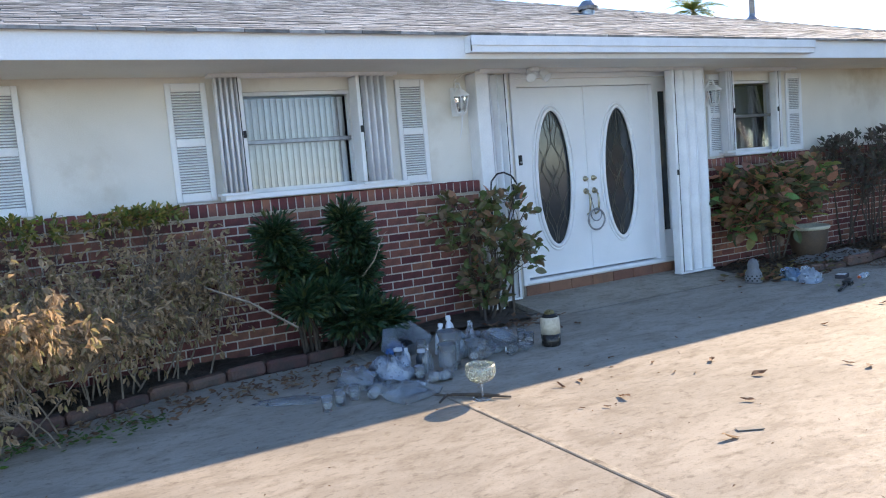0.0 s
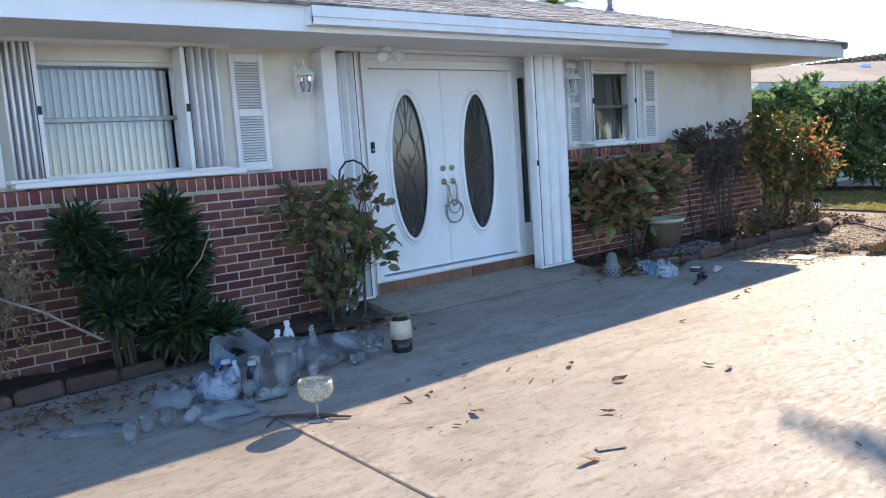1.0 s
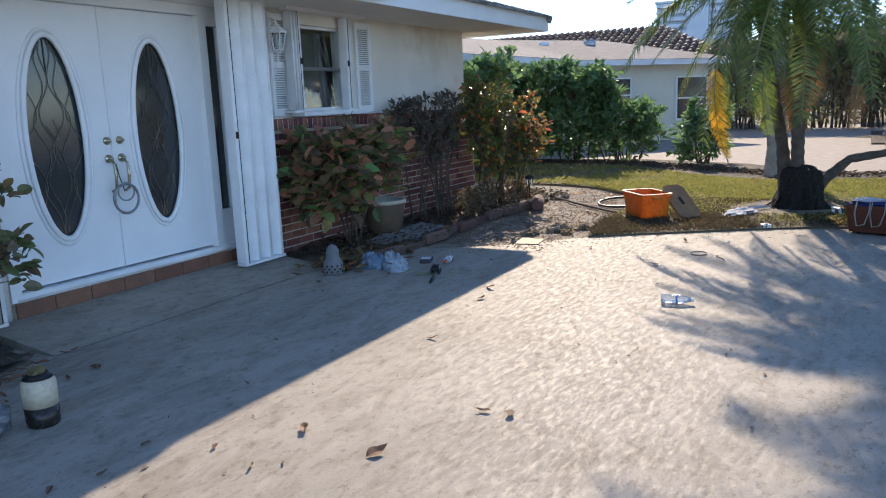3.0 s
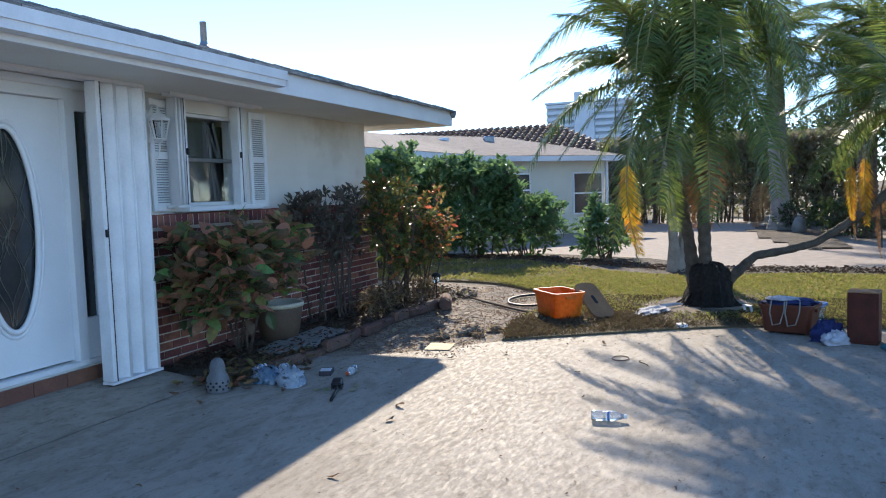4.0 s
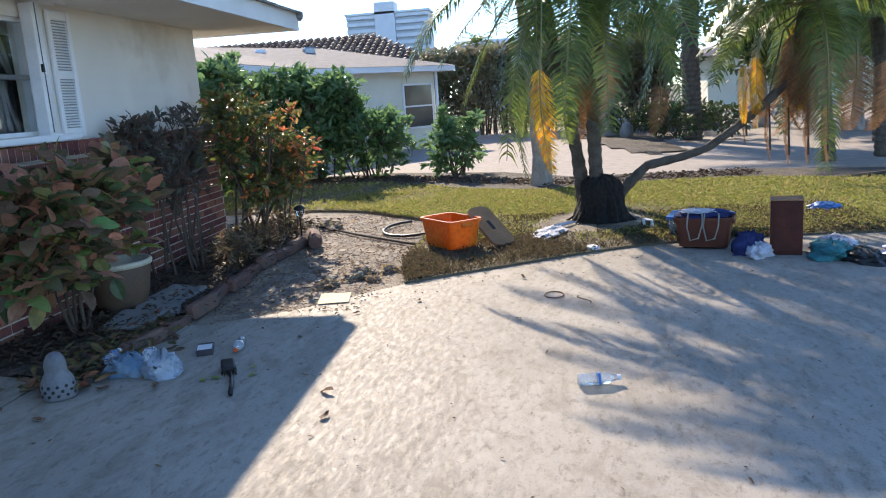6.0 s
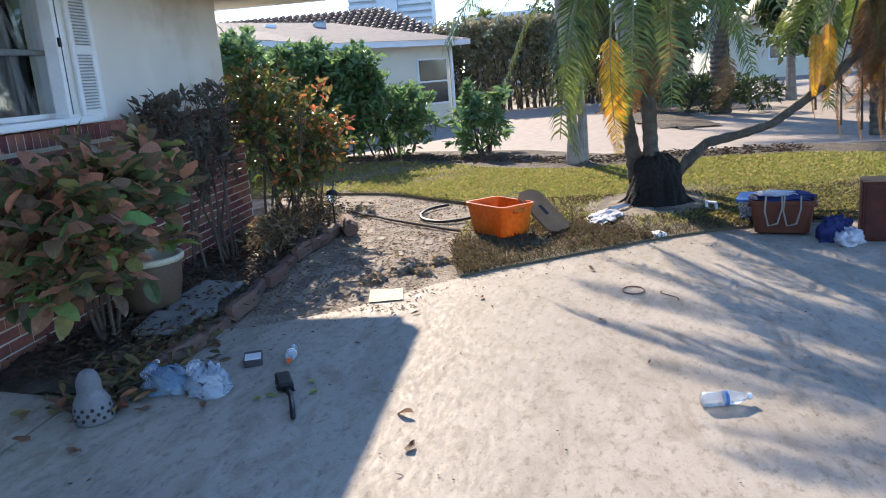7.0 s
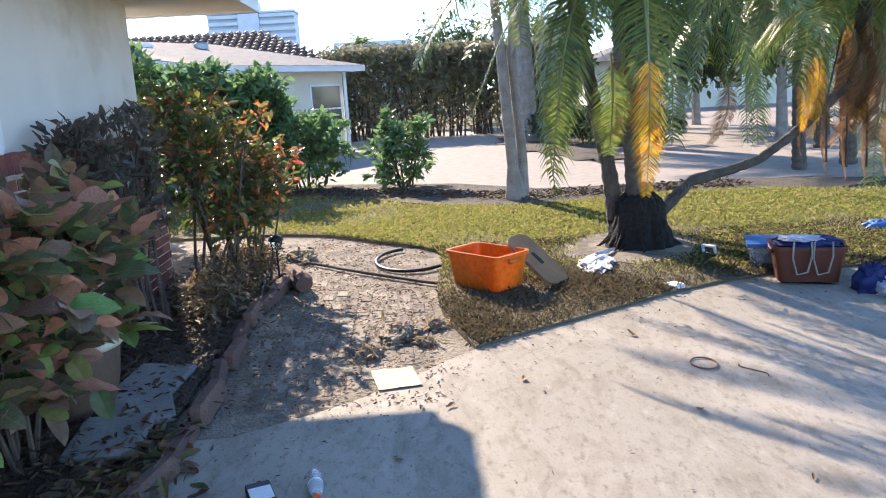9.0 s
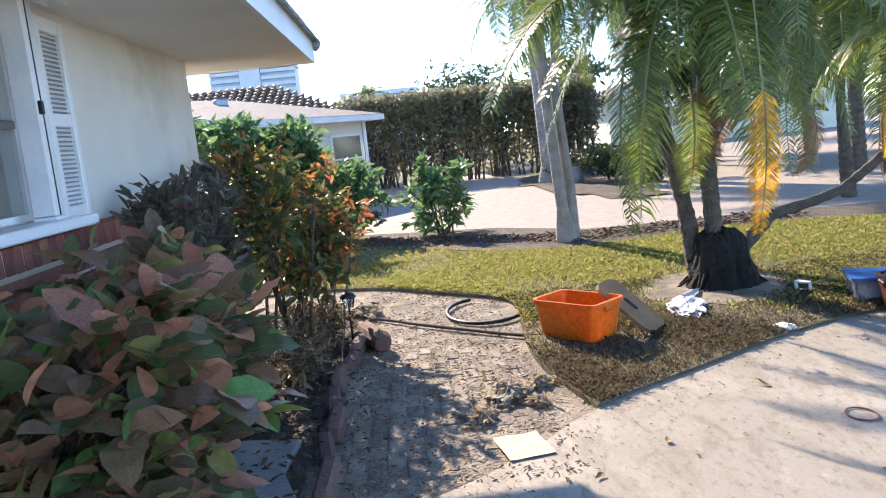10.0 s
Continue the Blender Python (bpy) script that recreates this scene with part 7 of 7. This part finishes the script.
wb = thing("wooden_box", pose(10.12, 0.46, 0.0, 0, 0, 75), "tall dark brown wooden speaker-like box", "box")
WOOD = mat("dark_brown_wood", (0.095, 0.026, 0.016), (0.06, 0.02, 0.013), 9, 0.65, 0.3, 60, spec=0.2)
part("case", Shape().box(-0.125, 0.125, -0.11, 0.11, 0, 0.46, 0.006), WOOD, wb)
part("front_panel", Shape().box(-0.1, 0.1, 0.111, 0.118, 0.03, 0.43, 0.004), WOOD, wb)
part("top_rim", Shape().box(-0.13, 0.13, -0.115, 0.115, 0.461, 0.475, 0.004), CARD, wb)
for x, y, rx, ry, h, sd, m_, lb in ((10.14, 0.76, 0.15, 0.12, 0.17, 71, NAVY, "heap of navy cloth slumped against the tub"), (10.02, 0.70, 0.17, 0.1, 0.1, 72, CLOTH, "pale sandal-like cloth bundle on the concrete"), (9.95, 0.14, 0.27, 0.18, 0.11, 73, mat("teal_cloth", (0.05, 0.22, 0.22), (0.04, 0.15, 0.16), 6, 0.8, 0.3, 40), "heap of teal cloth on the concrete"), (9.78, -0.02, 0.26, 0.15, 0.08, 74, IRON, "black crumpled bag on the concrete"), (10.1, 0.05, 0.22, 0.15, 0.12, 75, CLOTH, "heap of pale cloth on the concrete"), (9.8, -0.4, 0.22, 0.14, 0.1, 76, BLUEP, "blue crumpled tarp on the concrete"), (9.55, -0.3, 0.2, 0.1, 0.05, 77, FILM, "clear plastic sheet on the concrete"), (12.1, -0.55, 0.16, 0.12, 0.08, 78, BLUEP, "blue plastic bag on the grass")):
    t = thing("cloth_heap", pose(x, y, 0.002 if x < 11 else 0.02, 0, 0, sd * 17), lb, "cloth heap", "cloth heaps")
    part("cloth", crumple(rx, ry, h, sd, 0.42, 34, 12), m_, t, smooth=True)
rg = thing("rubber_ring", pose(8.95, 2.46, 0.004), "thin red-brown ring lying on the driveway", "ring")
part("ring", Shape().tube([(0.09 * math.cos(a), 0.07 * math.sin(a), 0.003) for a in [2 * math.pi * k / 28 for k in range(29)]], 0.005, 6, False), TERRACOTTA, rg)
wr = thing("wire_scrap", pose(8.80, 2.25, 0.004, 0, 0, 20), "small bent wire scrap on the driveway", "wire")
part("wire", Shape().tube([(0.1 * math.cos(a), 0.02 * math.sin(2 * a), 0.003) for a in [3.0 * k / 12 for k in range(13)]], 0.004, 5), TWIG, wr)
cd = thing("white_card", pose(3.50, 2.30, 0.004, 0, 0, -28), "white strip of card lying on the driveway", "card")
part("card", Shape().box(-0.07, 0.07, -0.024, 0.024, 0, 0.004, 0.001), CANVAS, cd)

# ---- fallen leaves ----
def curled_leaf(seed):
    s = leaf_shape(1.0, 0.5, 0.6, -0.25, 6)
    rr = random.Random(seed)
    s.v = [(x - 0.5, y * (1 + 0.3 * math.sin(5 * x + seed)), abs(z) * 0.6 + 0.04 * math.sin(7 * x + seed) + 0.05 + rr.uniform(0, 0.03)) for x, y, z in s.v]
    return s


BROWNLEAF = leaf_mat("brown_fallen_leaf", [(0.13, 0.065, 0.035), (0.20, 0.11, 0.06), (0.10, 0.055, 0.035), (0.26, 0.17, 0.09)], 0.75, 0.15)
fl = []
for k in range(5):
    me = bpy.data.meshes.new("leaf_blade")
    s = curled_leaf(k)
    me.from_pydata(s.v, [], s.f)
    me.materials.append(BROWNLEAF)
    fl.append(me)
rng = random.Random(17)
spots = [(3.27, 3.6, 0.1), (3.44, 3.6, 0.09), (3.40, 3.14, 0.13), (3.21, 3.07, 0.06), (4.39, 3.35, 0.12), (4.33, 2.91, 0.13), (3.86, 2.61, 0.1), (3.32, 2.27, 0.12), (4.01, 3.32, 0.08), (4.08, 3.6, 0.07), (3.97, 3.91, 0.08), (4.93, 2.56, 0.11), (4.91, 2.69, 0.09), (3.09, 3.15, 0.05), (5.81, 3.48, 0.09), (4.42, 1.13, 0.07), (4.24, 1.52, 0.06), (3.7, 3.85, 0.07), (3.51, 3.92, 0.08), (7.12, 3.7, 0.12), (8.91, 3.47, 0.08), (8.62, 3.89, 0.08), (9.52, 2.7, 0.12), (8.36, 2.71, 0.08), (7.67, 2.53, 0.06), (8.62, 4.04, 0.08), (7.38, 3.9, 0.05), (8.08, 4.15, 0.06), (7.22, 5.04, 0.11), (7.25, 4.74, 0.11), (6.8, 3.62, 0.1), (5.4, 4.4, 0.07)]
spots += [(rng.uniform(2.8, 9.5), rng.uniform(0.2, 5.2), rng.uniform(0.03, 0.055)) for _ in range(28)]
spots += [(rng.gauss(7.5, 0.35), rng.gauss(5.28, 0.13), rng.uniform(0.08, 0.17)) for _ in range(70)]
spots += [(rng.uniform(-0.8, 2.4), rng.gauss(5.0, 0.12), rng.uniform(0.04, 0.07)) for _ in range(40)]
spots += [(rng.gauss(4.15, 0.3), rng.gauss(5.35, 0.15), rng.uniform(0.06, 0.12)) for _ in range(60)]
for x, y, k in spots:
    t = thing("fallen_leaf", pose(x, y, 0.002 if y < 5.2 else 0.03, rng.uniform(-12, 12), rng.uniform(-12, 12), rng.uniform(0, 360)), "curled dry brown leaf lying on the ground", "leaf", "fallen leaves")
    part("blade", None, None, t, share=rng.choice(fl)).scale = (k * 0.85, k * rng.uniform(0.45, 0.85), k * 0.85)


def litter(name, label, n, place, size, material, seed):
    rng = random.Random(seed)
    pl = []
    for _ in range(n):
        x, y, z = place(rng)
        if abs(x - 9.06) < 0.2 and abs(y - 4.17) < 0.18:
            continue
        a = rng.uniform(0, 6.28)
        pl.append((Vector((x, y, z)), Vector((math.cos(a), math.sin(a), rng.uniform(-0.1, 0.35))).normalized()))
    ob = part(name, scatter_leaves(pl, size, size * 0.38, rng, 0.7, -0.15, 3), material)
    return tagged(ob, label, "leaf litter", kind="stuff")


FALLMIX = leaf_mat("mixed_fallen_leaf", [(0.17, 0.055, 0.04), (0.20, 0.16, 0.055), (0.10, 0.07, 0.045), (0.08, 0.095, 0.04), (0.22, 0.09, 0.05)], 0.6, 0.2)
BEDLEAF = leaf_mat("dark_bed_leaf", [(0.052, 0.032, 0.021), (0.077, 0.045, 0.028), (0.042, 0.028, 0.021), (0.112, 0.070, 0.042), (0.035, 0.035, 0.021)], 0.8, 0.1)
litter("bed_litter", "dry leaf litter covering the right bed", 2300, lambda r: (r.uniform(7.5, 12.9), r.gauss(5.68, 0.27), 0.05 + abs(r.gauss(0, 0.025))), 0.055, BEDLEAF, 1)
litter("step_litter", "fallen leaves heaped at the end of the right bed", 420, lambda r: (r.uniform(7.15, 8.5), r.gauss(5.33, 0.12), 0.02 + abs(r.gauss(0, 0.02))), 0.10, FALLMIX, 9)
litter("edge_litter", "brown leaf scraps along the hedge edging", 700, lambda r: (r.uniform(-1.5, 2.6), r.gauss(5.05, 0.16), 0.012), 0.05, BROWNLEAF, 2)
litter("edge_weeds", "small green and yellow leaves at the foot of the hedge", 420, lambda r: (r.uniform(-1.6, 1.0), r.gauss(4.72, 0.1) + 0.12 * r.random(), 0.01 + 0.03 * r.random()), 0.045, GREEN, 6)
litter("walk_litter", "dead leaf scraps over the dirt walkway", 2600, lambda r: (r.uniform(8.7, 13.5), r.uniform(3.9, 5.2), 0.0), 0.028, BROWNLEAF, 3)
litter("edge_crumbs", "leaf crumbs and grit swept to the driveway edge", 420, lambda r: (lambda k: (EDGE[k][0] - abs(r.gauss(0.05, 0.3)), EDGE[k][1] + r.uniform(-0.2, 0.2), 0.004))(r.randrange(2, 40)), 0.017, BROWNLEAF, 8)
litter("drive_litter", "tiny leaf crumbs on the driveway", 330, lambda r: (r.uniform(0, 10.0), r.uniform(-0.5, 5.2), 0.004), 0.017, BROWNLEAF, 4)
def mulch_spot(r):
    y = r.uniform(-0.8, 8.4)
    return 15.35 + min(max(y - 2.4, 0) * 0.62, 2.15) + r.uniform(0, 0.95), y, 0.05


litter("mulch_litter", "leaf scraps and chips on the mulch bed", 2200, mulch_spot, 0.07, BEDLEAF, 5)
rng = random.Random(23)
for x, y, r, h in ((9.83, 4.14, 0.16, 0.07), (9.5, 4.35, 0.09, 0.05), (10.0, 3.9, 0.07, 0.05), (12.55, 5.15, 0.2, 0.08), (9.66, 3.98, 0.06, 0.04)):
    t = thing("debris_clump", pose(x, y, -0.012, 0, 0, rng.uniform(0, 360)), "small clump of dirt and dried plant debris", "debris", "debris clumps")
    part("clump", crumple(r, r * 0.7, h, x, 0.7), SAND, t)
    part("dry_tuft", scatter_leaves([(Vector((rng.gauss(0, r * 0.6), rng.gauss(0, r * 0.5), h * rng.random())), Vector((rng.gauss(0, 1), rng.gauss(0, 1), 0.4)).normalized()) for _ in range(50)], 0.06, 0.025, rng), DRY, t, kind="stuff")

# ---- grass ----
def in_poly(px, py, poly):
    inside = np.zeros(len(px), bool)
    for (x0, y0), (x1, y1) in zip(poly, poly[1:] + poly[:1]):
        cross = (y0 > py) != (y1 > py)
        with np.errstate(divide="ignore", invalid="ignore"):
            inside ^= cross & (px < (x1 - x0) * (py - y0) / (y1 - y0 if y1 != y0 else 1e-9) + x0)
    return inside


def grass(name, label, n, box, poly, height, seed, material):
    rs = np.random.RandomState(seed)
    x, y = rs.uniform(box[0], box[1], n), rs.uniform(box[2], box[3], n)
    patch = np.sin(x * 1.7 + 2 * np.sin(y * 1.1)) * np.sin(y * 1.9 + 1.5 * np.sin(x * 0.8)) + rs.uniform(-0.9, 0.9, n)
    keep = in_poly(x, y, poly) & ((x + 0.55 * y > 12.95 + rs.uniform(-0.35, 0.35, n)) | ((y < 2.2) & (x > 10.85 + rs.uniform(-0.12, 0.25, n))) | ((material is not GRASS) & ((y > 2.0) | (x < 11.0)))) & (patch > -0.3) & ((x - 12.02) ** 2 * 0.8 + (y - 1.95) ** 2 > 0.42 + rs.uniform(-0.15, 0.15, n))
    x, y = x[keep], y[keep]
    n = len(x)
    a, ln = rs.uniform(0, 6.283, n), height * rs.uniform(0.5, 1.2, n)
    lean = rs.uniform(0.2, 1.1, n)
    w = rs.uniform(0.0016, 0.0034, n)
    ca, sa = np.cos(a), np.sin(a)
    z = np.full(n, 0.02)
    V = np.stack([np.stack([x - sa * w, y + ca * w, z], 1), np.stack([x + sa * w, y - ca * w, z], 1), np.stack([x + ca * ln * lean * 0.4, y + sa * ln * lean * 0.4, z + ln * 0.65], 1), np.stack([x + ca * ln * lean, y + sa * ln * lean, z + ln * (1.05 - 0.4 * lean)], 1)], 1)
    s = Shape()
    s.v = V.reshape(-1, 3).tolist()
    s.f = [f for i in range(n) for f in ((4 * i, 4 * i + 1, 4 * i + 2), (4 * i, 4 * i + 2, 4 * i + 3))]
    return tagged(part(name, s, material), label, "grass", kind="stuff")


GRASS = leaf_mat("lawn_grass", [(0.137, 0.158, 0.036), (0.216, 0.209, 0.054), (0.115, 0.144, 0.032), (0.245, 0.209, 0.086), (0.180, 0.144, 0.065)], 0.5, 0.45)
DRYGRASS = leaf_mat("dry_lawn_grass", [(0.065, 0.049, 0.030), (0.090, 0.068, 0.042), (0.047, 0.037, 0.023), (0.079, 0.072, 0.032)], 0.7, 0.35)
grass("lawn_grass", "short patchy yellow-green lawn grass", 230000, (9.4, 15.6, -3, 5.6), LAWN_LINE, 0.05, 1, GRASS)
grass("far_grass", "lawn grass reaching the mulch bed", 45000, (13.0, 17.5, -3, 8), LAWN_LINE, 0.07, 2, GRASS)
grass("edge_grass", "dry brown grass at the lawn edge", 80000, (9.5, 12.6, -0.8, 4.2), LAWN_LINE, 0.05, 3, DRYGRASS)

# ---- brick wainscot, piece by piece ----
def brick_wall(name, label, x0, x1, near):
    core = structure(name, Shape().box(x0, x1, 6.195, WALL_Y - 0.004, 0, CAP_Z - 0.12), MORTAR, label, "brick wall")
    rng = random.Random(int(x0 * 10) + 5)
    L, Hh = 0.215, 0.0755
    meshes = []
    for k in range(3):
        me = bpy.data.meshes.new("brick")
        s = Shape().box(0, L - 0.013, -0.012, 0.03, 0, Hh - 0.013, 0.003)
        me.from_pydata(s.v, [], s.f)
        me.materials.append(BRICK)
        meshes.append(me)
    rest = Shape()
    cells = []
    rows = 16
    for r in range(rows):
        off = 0 if r % 2 else -L / 2
        k = 0
        while x0 + off + k * L < x1 - 0.02:
            a, b = max(x0, x0 + off + k * L), min(x1, x0 + off + (k + 1) * L) - 0.013
            k += 1
            if b - a > 0.03:
                cells.append((a, b, 0.02 + r * Hh, r))
    full = [c_ for c_ in cells if abs(c_[1] - c_[0] - (L - 0.013)) < 1e-4]
    full.sort(key=lambda c_: abs(c_[0] - near) - c_[3] * 0.05)
    chosen = set(full[:230])
    for c_ in cells:
        dy = rng.uniform(-0.003, 0.003)
        if c_ in chosen:
            ob = part("brick", None, None, core, share=rng.choice(meshes))
            ob.location = (c_[0], 6.2 + dy, c_[2])
        else:
            rest.box(c_[0], c_[1], 6.188 + dy, 6.23, c_[2], c_[2] + Hh - 0.013)
    part("bricks", rest, BRICK_JOINED, core, kind="stuff")
    me = None
    n = int((x1 - x0) / 0.076)
    for k in range(n):
        s = Shape().box(0, 0.065, -0.035, 0.11, 0, 0.108, 0.004)
        if k < 70:
            ob = part("cap_brick", s, BRICK, core, share=me)
            me = ob.data
            ob.matrix_basis = pose(x1 - (k + 1) * 0.076, 6.185, CAP_Z - 0.112 + rng.uniform(-0.002, 0.002), rng.uniform(-2, 2), 0, 0)
    part("cap_mortar", Shape().box(x0, x1, 6.157, WALL_Y - 0.006, CAP_Z - 0.119, CAP_Z - 0.012), MORTAR, core)
    return core


brick_wall("brick_wall_left", "dark red brick wainscot with soldier-course cap", -1.2, 4.34, 3.2)
brick_wall("brick_wall_right", "dark red brick wainscot with soldier-course cap", 7.42, 11.86, 9.4)
structure("brick_wall_west", Shape().box(LEFT_X, -1.2, 6.2, WALL_Y - 0.004, 0, CAP_Z), BRICK_JOINED, "dark red brick wainscot past the hedge", "brick wall")

# ---- roof shingles ----
ang = math.atan(SLOPE)
rng = random.Random(77)
rest = Shape()
tab_me = []
for w in (0.28, 0.31, 0.34):
    me = bpy.data.meshes.new("shingle")
    s = Shape().box(0, w - 0.006, 0, 0.2, 0, 0.024)
    me.from_pydata(s.v, [], s.f)
    me.materials.append(SHINGLE)
    tab_me.append((w, me))
count = 0
EXPO = 0.14
row = 0
while row * EXPO * math.cos(ang) < RUN - 0.2:
    y = EAVE_Y - 0.05 + row * EXPO * math.cos(ang)
    z = roof_z(y) + 0.006
    xa, xb = -4.5, EAVE_X - (y - EAVE_Y) - 0.05
    x = xa + rng.uniform(0, 0.3)
    while x < xb:
        w, me = rng.choice(tab_me)
        m = Matrix.Translation((x, y, z + rng.uniform(0, 0.005))) @ Matrix.Rotation(ang - 0.03, 4, "X")
        if row < 6 and 0.2 < x < 12.4 and count < 240 and x + w < xb:
            ob = part("shingle", None, None, roof, share=me)
            ob.matrix_basis = m
            count += 1
        else:
            w2 = min(w - 0.006, xb - x)
            if w2 > 0.03:
                rest.box(0, w2, 0, 0.2, 0, 0.024, 0, m)
        x += w
    row += 1
part("shingles", rest, SHINGLE_JOINED, roof, kind="stuff")
